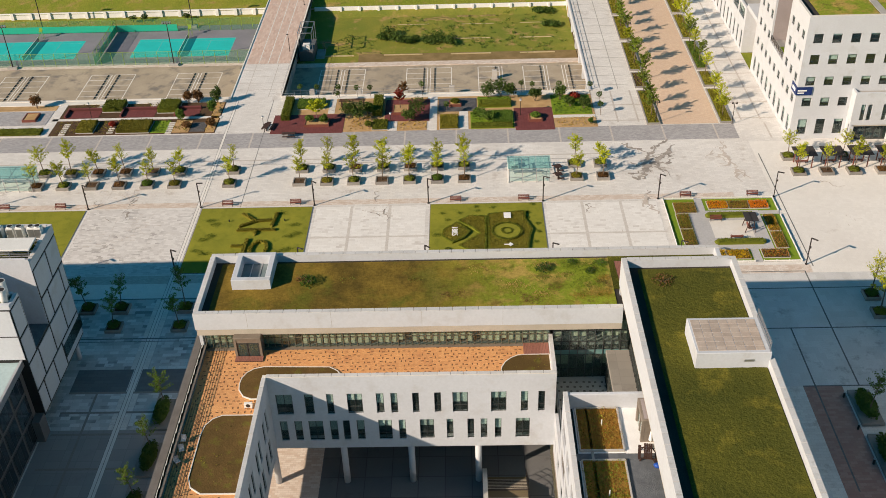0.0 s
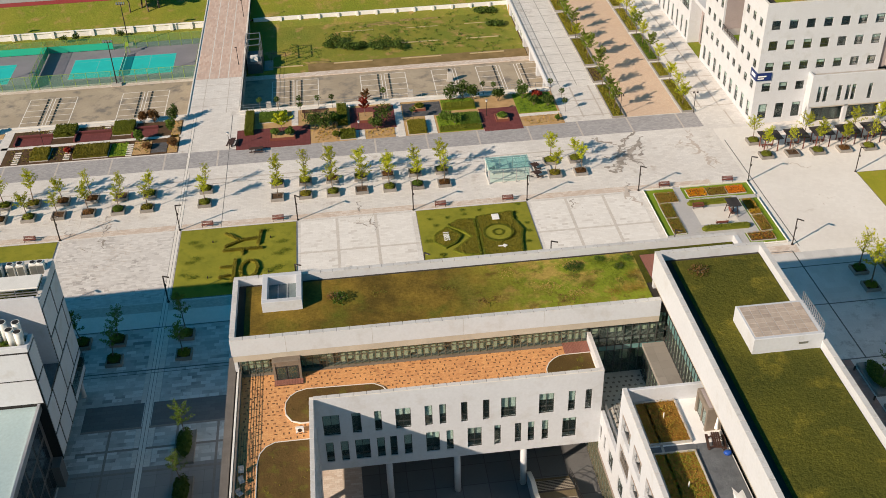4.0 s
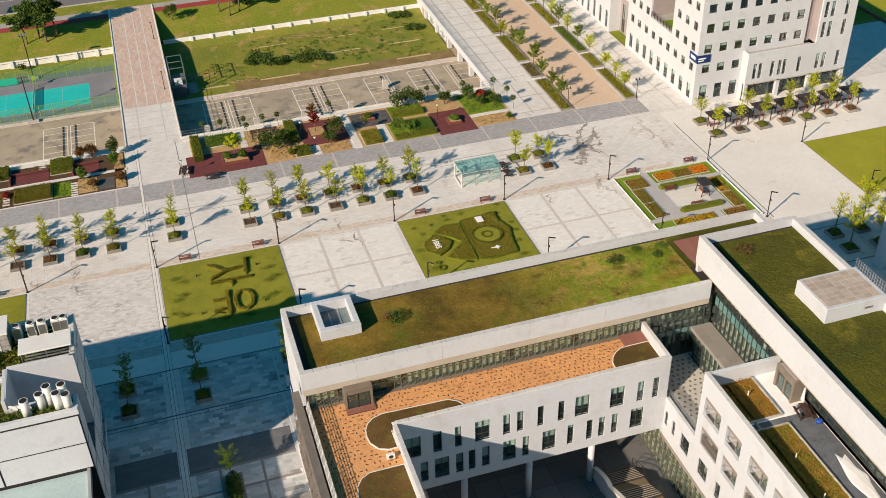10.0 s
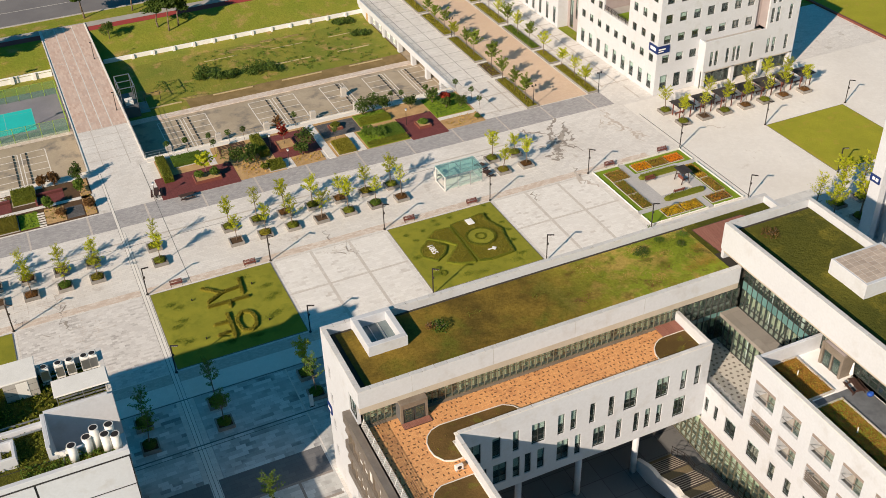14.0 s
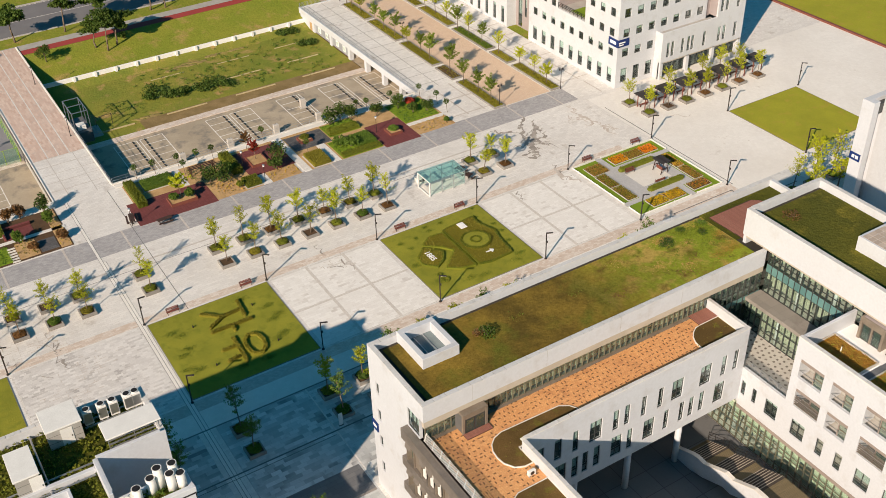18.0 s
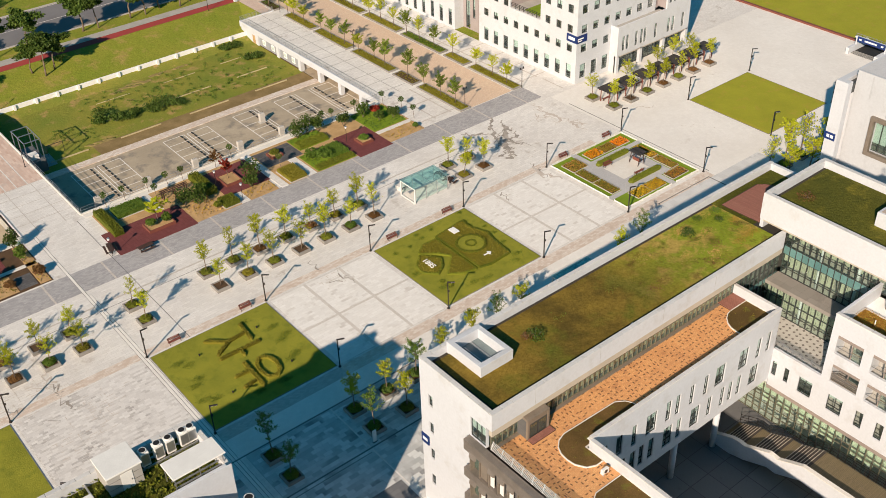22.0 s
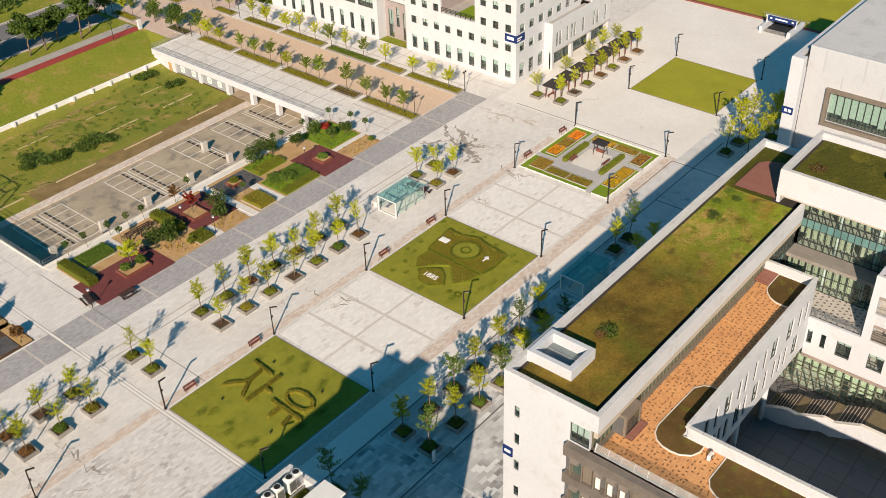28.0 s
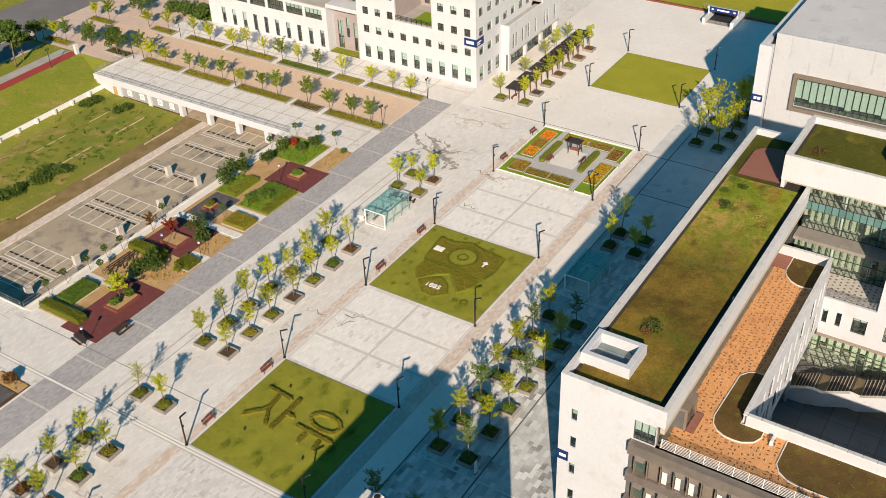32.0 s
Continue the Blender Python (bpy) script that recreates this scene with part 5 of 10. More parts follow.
part("gutter_dark", Build().box(RX + 1.2, RY - 1.8, 17.5, 125.5, RY - 1.0, 19.0), FRAME, rb)
fr = Build()
fr.box(RX + 1.9, -62.6, 14.4, RX + 2.5, -39.0, 15.0).box(RX + 1.9, -62.6, 8.7, RX + 2.5, -39.0, 9.3).box(RX + 1.9, -39.6, 9.3, RX + 2.5, -39.0, 14.4)
part("window_surround", fr, BROWN_METAL, rb, "grey-brown window surround")
curtain(rb, "x", RX + 2.9, -1, -62, -39.6, 9.3, 14.4, 1.1, (9.3, 10.2))
for i in range(20):
    u = -61.8 + i * 1.12
    part("blind", Build().box(RX + 3.02, u, 10.6 - 0.5 * (i % 5 == 2), RX + 3.05, u + 0.98, 14.3), BLIND_PALE, rb)
part("core", Build().box(RX + 5, -105, 0, 124.5, RY - 3, RTOP - 1), INTERIOR, rb)
part("wall_north", Build().box(RX + 2.9, RY - 1.8, 0, 125.5, RY - 1.0, 17.5), WHITE_WALL, rb)

part("wall_east", Build().box(125.5, -105, 0, 125.9, RY - 0.002, 17.5), WHITE_WALL, rb)
# ---- building 401 ----
FX, FY, FZ = 97.0, 18.2, 22.0
fb = thing("office_hall", "white five-storey hall with small square windows", "building")
ROWS = [(0.9, 3.7), (6.1, 7.7), (9.9, 11.5), (13.7, 15.4), (17.4, 19.0)]
south = []
for i, (z0, z1) in enumerate(ROWS):
    for x in (98.2, 101.2, 104.2) if i < 2 else (98.2, 101.2, 104.2, 107.2, 110.2, 113.2, 116.2):
        south.append((x, z0, x + 1.5, z1))
part("wall_south", facade("y", FY, -1, FX, 118.6, 0, FZ, south), OFFICE_WALL, fb)
west = []
for i, (z0, z1) in enumerate(ROWS):
    for k in range(9):
        y0 = 19.4 + 2.92 * k
        if i >= 2 and 28.0 < y0 + 0.7 < 35.9:
            continue
        west.append((y0, z0 + (0.1 if i else 0.0), y0 + 1.35, z1))
NOTCH = (27.9, 10.0, 36.3, 22.0)
part("wall_west", facade("x", FX, -1, FY + 0.36, 45.6, 0, FZ, west + [NOTCH]), OFFICE_WALL, fb)
for a, c, b, d in south:
    window(fb, "y", FY, -1, a, c, b, d, 1 if c > 5 else 1, 0.55 if c > 5 else 0.9)
for a, c, b, d in west:
    window(fb, "x", FX, -1, a, c, b, d, 2 if c > 5 else 1, 0.55 if c > 5 else 0.9)

# ---- plants: shared makers ----
def crown_cloud(m, rng, centre, radius, n, size, flat=0.0, shell=0.35):
    """n leaves inside a lumpy ellipsoid, denser towards its skin."""
    for _ in range(n):
        d = Vector((rng.gauss(0, 1), rng.gauss(0, 1), rng.gauss(0, 1))).normalized()
        q = rng.random() ** shell
        m.leaf((centre[0] + d.x * radius[0] * q, centre[1] + d.y * radius[1] * q, centre[2] + d.z * radius[2] * q), size * rng.uniform(0.7, 1.3), rng, flat)


def young_tree_meshes(seed, height, spread, density, leaf, size=0.105):
    """A thin street tree: tapered trunk with limbs that rise, and tufts of leaves along them."""
    rng = random.Random(seed)
    tr, cr = Build(), Build()
    lean = (rng.uniform(-0.12, 0.12), rng.uniform(-0.12, 0.12))
    top = (lean[0] * height, lean[1] * height, height)
    mid = (lean[0] * height * 0.4, lean[1] * height * 0.4, height * 0.45)
    tr.rod((0, 0, 0), mid, 0.085, 0.06, 7).rod(mid, top, 0.06, 0.015, 6)
    for i in range(14):
        q = 0.36 + 0.58 * i / 14
        base = Vector(mid).lerp(Vector(top), (q - 0.36) / 0.64)
        a = 2.4 * i + rng.uniform(-0.5, 0.5)
        out = spread * (1.05 - 0.75 * (q - 0.36)) * rng.uniform(0.6, 1.15)
        tip = base + Vector((math.cos(a) * out, math.sin(a) * out, 0.35 + out * rng.uniform(0.35, 0.7)))
        tr.rod(base, tip, 0.028, 0.009, 5)
        for k in range(4):
            s = 0.3 + 0.75 * k / 3
            c = base.lerp(tip, min(s, 1.05))
            crown_cloud(cr, rng, c, (0.30, 0.30, 0.17), int(density * 1.7), size, 0.3)
    crown_cloud(cr, rng, Vector(top) - Vector((0, 0, 0.25)), (0.25, 0.25, 0.45), density * 4, size, 0.2)
    return mesh_of("trunk", tr, BARK, True), mesh_of("crown", cr, leaf)


def tree_thing(name, meshes, label, group, at, turn=0.0, scale=1.0, category="tree"):
    ob = thing(name, label, category, group)
    part("trunk", meshes[0], None, ob)
    part("crown", meshes[1], None, ob)
    ob.matrix_basis = pose(*at, 0, 0, turn) @ Matrix.Diagonal((scale, scale, scale, 1))
    return ob


YOUNG = [young_tree_meshes(11 + i, h, s, d, LEAF_LIME) for i, (h, s, d) in enumerate(((4.7, 1.25, 9), (5.1, 1.05, 10), (4.2, 1.35, 7), (4.9, 0.95, 4), (4.0, 1.15, 8), (5.3, 1.2, 9)))]
YOUNG_GREEN = [young_tree_meshes(31 + i, h, s, d, LEAF_MID) for i, (h, s, d) in enumerate(((5.2, 1.25, 8), (5.8, 1.15, 7), (4.8, 1.2, 9)))]

# ---- square planters ----
def planter_meshes(size, height):
    body, h = Build(), size / 2
    for x0, y0, x1, y1 in ((-h, -h, h, -h + 0.2), (-h, h - 0.2, h, h), (-h, -h + 0.2, -h + 0.2, h - 0.2), (h - 0.2, -h + 0.2, h, h - 0.2)):
        body.box(x0, y0, 0, x1, y1, height, 0.025)
    return mesh_of("kerb", body, PLANTER), mesh_of("soil", Build().box(-h + 0.2, -h + 0.2, 0, h - 0.2, h - 0.2, height - 0.1), SOIL)


def shrub_mesh(seed, sx, sy, sz, n, leaf, size=0.11, z0=0.0):
    """A low clipped shrub mass: a lumpy core under a coat of leaves."""
    rng = random.Random(seed)
    m = Build()
    m.blob((0, 0, z0 + sz * 0.4), (sx * 0.46, sy * 0.46, sz * 0.5), rng, 9, 5, 0.12)
    for _ in range(n):
        a, q = rng.uniform(0, 6.283), math.sqrt(rng.random())
        x, y = math.cos(a) * q * sx / 2, math.sin(a) * q * sy / 2
        m.leaf((x, y, z0 + sz * (0.45 + 0.5 * math.sqrt(max(0, 1 - q * q)) * rng.uniform(0.7, 1.1))), size * rng.uniform(0.7, 1.3), rng, 0.3)
    return mesh_of("planting", m, leaf)


PK, PSOIL = planter_meshes(2.1, 0.5)
COVER = [shrub_mesh(50 + i, 1.75, 1.75, s, 260, lf) for i, (s, lf) in enumerate(((0.75, LEAF_MID), (0.6, LEAF_HEDGE), (0.4, LEAF_BROWN), (0.9, LEAF_DARK), (0.5, LEAF_OLIVE)))]


def planter(x, y, cover, group, z=0.0):
    ob = thing("tree_planter", "square grey granite planter on the plaza paving", "planter", group, at=(x, y, z), turn=RNG.uniform(-1, 1))
    part("kerb", PK, None, ob)
    part("soil", PSOIL, None, ob)
    if cover is not None:
        c = part("planting", COVER[cover], None, ob)
        c.location.z = 0.3
    return ob


far_x = [-28.5, -24.0, -19.4, -14.8, -10.2, -5.7, 3.3, 14.8, 19.3, 23.7, 28.3, 32.8, 37.3, 41.7, 59.9, 64.2]
near_x = [-10.3, -5.7, 3.2, 14.8, 19.7, 24.2, 28.7, 33.3, 37.8, 42.4, 61.4, 65.1]
rows = [(x, y) for y in (6.85, 11.0) for x in far_x] + [(x, y) for y in (-25.9, -29.9) for x in near_x if (x, y) != (-10.3, -29.9)]
rows += [(96.6, -25.6), (101.1, -25.6), (96.5, -29.5), (101.4, -29.9), (105.9, -29.5), (105.6, -25.6), (110.4, -29.5), (114.9, -29.6), (119.6, -29.5), (124.2, -29.5)]
for i, (x, y) in enumerate(rows):
    group = "street trees north of the lawns" if y > 0 else "street trees south of the lawns"
    planter(x, y, RNG.choice((0, 1, 2, 1, 1, 4, 0, None)) if y > 0 else RNG.choice((3, 1, 3, 0, 1)), group.replace("street trees", "planters"))
    dark = y < 0 and x < 12 or (y < 0 and i % 3 == 1 and x < 90)
    mesh = RNG.choice(YOUNG_GREEN) if dark else RNG.choice(YOUNG)
    tree_thing("young_tree", mesh, "slim young tree with dark green leaves" if dark else "slim young ginkgo tree with lime green leaves", group, (x + RNG.uniform(-0.1, 0.1), y + RNG.uniform(-0.1, 0.1), 0.35), RNG.uniform(0, 360), RNG.uniform(0.85, 1.12) * (1.55 if x > 90 else 1.0))

# trees and shrubs between the buildings
for x, y, s in ((4.4, -45.2, 1.0), (4.6, -52.6, 0.9), (4.6, -60.0, 0.9)):
    bed = thing("long_planter", "long planting bed with dark edging between the buildings", "planter")
    bed.location = (x + 0.4, y - 1.5, 0)
    part("kerb", Build().box(-1.1, -2.6, 0, 1.1, 2.6, 0.35, 0.03), PLANTER, bed)
    part("planting", shrub_mesh(int(x * 7 + 90), 1.9, 5.0, 1.3, 420, LEAF_DARK, 0.16, 0.3), None, bed)
    tree_thing("young_tree", RNG.choice(YOUNG_GREEN), "slim young tree with dark green leaves", "trees in the passage", (x + 0.3, y, 0.3), RNG.uniform(0, 360), s)

# ---- lawns ----
def lawn(name, x0, y0, x1, y1, material, label, seed):
    ob = thing(name, label, "lawn", "plaza lawns")
    m = bumpy(x0, y0, x1, y1, 0.05, 0.55, 0.05, random.Random(seed))
    part("turf", m, material, ob, "", True)
    e = Build()
    for a, b, c, d in ((x0 - 0.09, y0 - 0.09, x1 + 0.09, y0), (x0 - 0.09, y1, x1 + 0.09, y1 + 0.09), (x0 - 0.09, y0, x0, y1), (x1, y0, x1 + 0.09, y1)):
        e.box(a, b, -0.05, c, d, 0.045)
    part("edging", e, EDGING, ob, "dark grey lawn edging")
    return ob


lawn("letter_lawn", 0.3, -17.6, 17.75, -0.45, LAWN, "square olive lawn with clipped hedge letters", 21)
lawn("map_lawn", 36.35, -17.6, 53.75, -0.45, LAWN, "square olive lawn with a clipped hedge picture", 22)
lawn("west_lawn", -36.0, -17.6, -18.3, -0.45, LAWN, "square olive lawn beside the paving", 23)
lawn("east_lawn", 108.1, -17.5, 125.1, -0.3, LAWN_BRIGHT, "square bright green lawn", 24)
structure("lawn_far_east", bumpy(153.0, -150, 330, 120, 0.02, 12, 0.1, random.Random(25)), LAWN_BRIGHT, "bright grass beyond the plaza", "grass")
structure("kerb_far_east", Build().box(152.4, -150, -0.05, 153.0, 120, 0.35), WOOD_RED, "brown kerb of the far lawn", "kerb")

rs = random.Random(5)
spots = Build()
for x, y in ((2.4, -4.0), (3.3, -5.1), (2.3, -9.2), (3.2, -8.2), (1.8, -12.2), (3.0, -12.9), (15.7, -5.6), (15.3, -8.6), (16.2, -7.9), (15.3, -12.0), (14.2, -12.6), (13.0, -2.2), (8.0, -15.4), (11.4, -15.6), (51.8, -14.8), (50.4, -16.0), (44.6, -16.4), (42.6, -15.9), (37.6, -9.0), (38.4, -14.0)):
    for _ in range(230):
        spots.leaf((x + rs.gauss(0, 0.5), y + rs.gauss(0, 0.3), rs.uniform(0.085, 0.12)), rs.uniform(0.04, 0.08), rs, 0.6)
for x, y in ((51.4, -3.2), (51.3, -4.7), (52.8, -6.4), (52.8, -8.6), (52.2, -11.2), (52.3, -1.0), (46.1, -1.7), (43.7, -2.6), (40.9, -3.1), (43.5, -1.4), (38.2, -3.2), (39.0, -5.0)):
    for _ in range(150):
        spots.leaf((x + rs.gauss(0, 0.24), y + rs.gauss(0, 0.2), rs.uniform(0.085, 0.13)), rs.uniform(0.04, 0.08), rs, 0.6)
solid("lush_turf_tufts", spots, LEAF_TURF, "darker lush tufts in the lawns", "grass", kind="stuff")


def hedge(parent, pts, width, height, leaf, rng, name="stroke", closed=False, density=80):
    """A clipped hedge along a line: a lumpy core under leaves."""
    m = Build()
    run = list(pts) + ([pts[0]] if closed else [])
    for (ax, ay), (bx, by) in zip(run, run[1:]):
        ln = math.hypot(bx - ax, by - ay)
        m.beam((ax, ay, height * 0.4), (bx, by, height * 0.4), width * 0.85, height * 0.8)
        m.blob((ax, ay, height * 0.42), (width * 0.5, width * 0.5, height * 0.42), rng, 9, 4, 0.08)
        m.blob((bx, by, height * 0.42), (width * 0.5, width * 0.5, height * 0.42), rng, 9, 4, 0.08)
        for _ in range(int(density * ln)):
            q, s = rng.random(), rng.uniform(-0.55, 0.55)
            nx, ny = -(by - ay) / ln, (bx - ax) / ln
            m.leaf((ax + (bx - ax) * q + nx * s * width, ay + (by - ay) * q + ny * s * width, height * rng.uniform(0.6, 0.95)), 0.10, rng, 0.4)
    return part(name, m, leaf, parent)


hr = random.Random(61)
let = thing("hedge_letter", "clipped box hedge letter on the lawn", "hedge", "hedge letters")
for pts in ([(12.5, -2.4), (12.1, -6.0)], [(11.9, -4.3), (9.5, -4.6), (7.2, -6.0)], [(7.1, -2.5), (9.3, -4.5)], [(12.7, -7.0), (7.0, -7.0)], [(9.9, -7.0), (9.8, -8.2)]):
    hedge(let, pts, 0.5, 0.5, LEAF_OLIVE, hr)
let = thing("hedge_letter", "clipped box hedge letter on the lawn, partly in shade", "hedge", "hedge letters")
hedge(let, [(10.0, -10.9), (10.9, -10.0), (11.9, -10.6), (12.2, -12.0), (11.9, -13.6), (11.0, -14.4), (10.0, -14.0), (9.7, -12.4)], 0.5, 0.5, LEAF_OLIVE, hr, closed=True)
for pts in ([(8.9, -9.5), (8.7, -14.8)], [(8.6, -11.3), (6.8, -11.2)], [(8.3, -13.4), (6.7, -13.6)]):
    hedge(let, pts, 0.5, 0.5, LEAF_OLIVE, hr)
for x, y in ((13.9, -4.4), (13.8, -13.3), (5.3, -4.4), (5.1, -13.4)):
    l = thing("lawn_spotlight", "small dark spotlight standing in the lawn", "lamp", "lawn spotlights", at=(x, y, 0.04))
    part("base", Build().rod((0, 0, 0), (0, 0, 0.18), 0.08, 0.06, 8), DARK_METAL, l)
    part("head", Build().rod((0, -0.1, 0.24), (0, 0.12, 0.3), 0.11, 0.09, 10), DARK_METAL, l)


def hedge_mass(name, poly, height, leaf, label, rng, rim=True):
    """A low flat-topped hedge filling an outline, with a darker rim."""
    ob = thing(name, label, "hedge", "hedge picture")
    m = Build()
    m.prism(poly, 0.03, height * 0.75)
    xs, ys = [p[0] for p in poly], [p[1] for p in poly]

    def inside(x, y):
        c = False
        for (ax, ay), (bx, by) in zip(poly, poly[1:] + poly[:1]):
            if (ay > y) != (by > y) and x < (bx - ax) * (y - ay) / (by - ay) + ax:
                c = not c
        return c

    n = int((max(xs) - min(xs)) * (max(ys) - min(ys)) * 34)
    for _ in range(n):
        x, y = rng.uniform(min(xs), max(xs)), rng.uniform(min(ys), max(ys))
        if inside(x, y):
            m.leaf((x, y, height * rng.uniform(0.68, 0.95)), 0.13, rng, 0.5)
    part("planting", m, leaf, ob)
    if rim:
        hedge(ob, poly, 0.3, height, LEAF_HEDGE, rng, "rim", True, 40)
    return ob


hedge_mass("picture_hedge", [(51.0, -3.2), (50.8, -5.2), (51.8, -8.1), (51.1, -11.2), (50.8, -14.1), (47.1, -14.4), (45.2, -13.9), (45.3, -8.7), (45.3, -3.9)], 0.45, LEAF_OLIVE, "low clipped hedge field in the lawn", hr)
hedge_mass("picture_hedge", [(44.8, -4.4), (44.8, -8.8), (44.6, -13.9), (42.5, -13.5), (40.8, -12.2), (44.0, -9.1), (42.8, -7.4), (40.7, -5.6), (42.4, -4.3)], 0.45, LEAF_OLIVE, "low clipped hedge field in the lawn", hr)
emb = hedge_mass("emblem_hedge", [(40.5, -6.1), (42.4, -8.5), (41.4, -10.2), (39.8, -11.3), (38.3, -9.6), (38.5, -7.9)], 0.45, LEAF_OLIVE, "low clipped hedge shield with a white year number", hr)
ringob = thing("ring_hedge", "round clipped hedge ring on the lawn", "hedge", "hedge picture")
hedge(ringob, [(48 + 2.2 * math.cos(a * 0.449), -8.8 + 2.2 * math.sin(a * 0.449)) for a in range(14)], 0.3, 0.62, LEAF_HEDGE, hr, "ring", True)
hedge(ringob, [(48 + 0.8 * math.cos(a * 0.785), -8.8 + 0.8 * math.sin(a * 0.785)) for a in range(8)], 0.3, 0.62, LEAF_HEDGE, hr, "ring", True)
part("disc", Build().prism([(48 + 2.0 * math.cos(a * 0.3927), -8.8 + 2.0 * math.sin(a * 0.3927)) for a in range(16)], 0.3, 0.47), LAWN, ringob)


def lettering(text, size, material, parent, m, depth=0.03, name="lettering"):
    """Raised lettering in the built-in font, turned into a mesh."""
    cu = bpy.data.curves.new(name, "FONT")
    cu.body, cu.size, cu.extrude, cu.align_x, cu.align_y = text, size, depth, "CENTER", "CENTER"
    tmp = bpy.data.objects.new(name, cu)
    scene.collection.objects.link(tmp)
    me = bpy.data.meshes.new_from_object(tmp.evaluated_get(bpy.context.evaluated_depsgraph_get()))
    bpy.data.objects.remove(tmp)
    me.materials.clear()
    me.materials.append(material)
    ob = part(name, me, None, parent)
    ob.matrix_basis = m
    return ob


lettering("1885", 1.25, SIGN_WHITE, emb, pose(40.1, -8.7, 0.5, 0, 0, -90), 0.04)
bk = thing("white_book_sign", "white open book shape lying on the hedge", "sign", at=(48.2, -4.6, 0.45))
part("page", Build().box(-0.55, -0.75, 0, 0.55, -0.03, 0.08, 0.03), SIGN_WHITE, bk)
part("page", Build().box(-0.55, 0.03, 0, 0.55, 0.75, 0.08, 0.03), SIGN_WHITE, bk)
pn = thing("white_torch_sign", "white leaf shaped sign lying on the hedge", "sign", at=(48.2, -12.4, 0.45))
part("blade", Build().prism([(0.1, -0.5), (0.6, 0.0), (0.1, 0.45), (-0.1, 0.1), (-0.8, 0.1), (-0.8, -0.1), (-0.1, -0.15)], 0, 0.06), SIGN_WHITE, pn)
for x, y, r in ((39.2, -14.3, 0.5), (39.0, -13.0, 0.3)):
    w = thing("low_hedge_ring", "small round clipped hedge in the lawn", "hedge", "small hedge rings")
    hedge(w, [(x + r * math.cos(a * 0.785), y + r * math.sin(a * 0.785)) for a in range(8)], 0.2, 0.3, LEAF_HEDGE, hr, "ring", True)

# ---- lamps and benches ----
def lamp_post(h=4.55):
    ob = thing("street_lamp", "dark bronze lamp post with a short flat arm", "lamp", "plaza lamp posts")
    part("base", Build().rod((0, 0, 0), (0, 0, 0.12), 0.2, 0.18, 12), DARK_METAL, ob)
    part("pole", Build().box(-0.07, -0.07, 0.1, 0.07, 0.07, h, 0.02), DARK_METAL, ob)
    part("arm", Build().box(-0.05, -0.10, h - 0.12, 0.95, 0.10, h, 0.02), DARK_METAL, ob)
    part("light_panel", Build().box(0.2, -0.08, h - 0.15, 0.9, 0.08, h - 0.12), SIGN_WHITE, ob)
    part("bracket", Build().box(0.05, -0.07, h * 0.62, 0.22, 0.07, h * 0.62 + 0.3, 0.02), DARK_METAL, ob)
    return ob


lp = lamp_post()
lp.location = (0, 0, 0)
spots_l = [(18.0 * i, 0.0) for i in range(-3, 8) if i not in (0,)] + [(18.0 * i, -18.05) for i in range(0, 8)] + [(-18, -18.05)]
for k, (x, y) in enumerate(spots_l):
    copy_thing(lp, pose(x, y, 0, 0, 0, -25 if (k % 3) else -40))


def bench():
    ob = thing("bench", "red-brown slatted bench with iron ends", "bench", "benches along the lawns")
    for i in range(4):
        part("seat_slat", Build().box(-0.9, -0.22 + 0.115 * i, 0.41, 0.9, -0.13 + 0.115 * i, 0.45, 0.008), WOOD_RED, ob)
    for i in range(3):
        part("back_slat", Build().box(-0.9, 0.26 + 0.02 * i, 0.53 + 0.12 * i, 0.9, 0.30 + 0.02 * i, 0.62 + 0.12 * i, 0.008), WOOD_RED, ob)
    for x in (-0.78, 0.78):
        part("leg", Build().box(x - 0.03, -0.22, 0, x + 0.03, -0.16, 0.41).box(x - 0.03, 0.2, 0, x + 0.03, 0.26, 0.41).box(x - 0.03, -0.22, 0.37, x + 0.03, 0.28, 0.41).box(x - 0.03, 0.24, 0.41, x + 0.03, 0.30, 0.9), DARK_METAL, ob)
        part("armrest", Build().box(x - 0.03, -0.2, 0.62, x + 0.03, 0.26, 0.66), WOOD_RED, ob)
    return ob


bn = bench()
bn.location = (4.2, 0.3, 0)
for x in (15.0, 40.3, 51.0, 76.3, 86.7, -22.5, -31.5):
    copy_thing(bn, pose(x, 0.35, 0, 0, 0, RNG.uniform(-1.5, 1.5)))

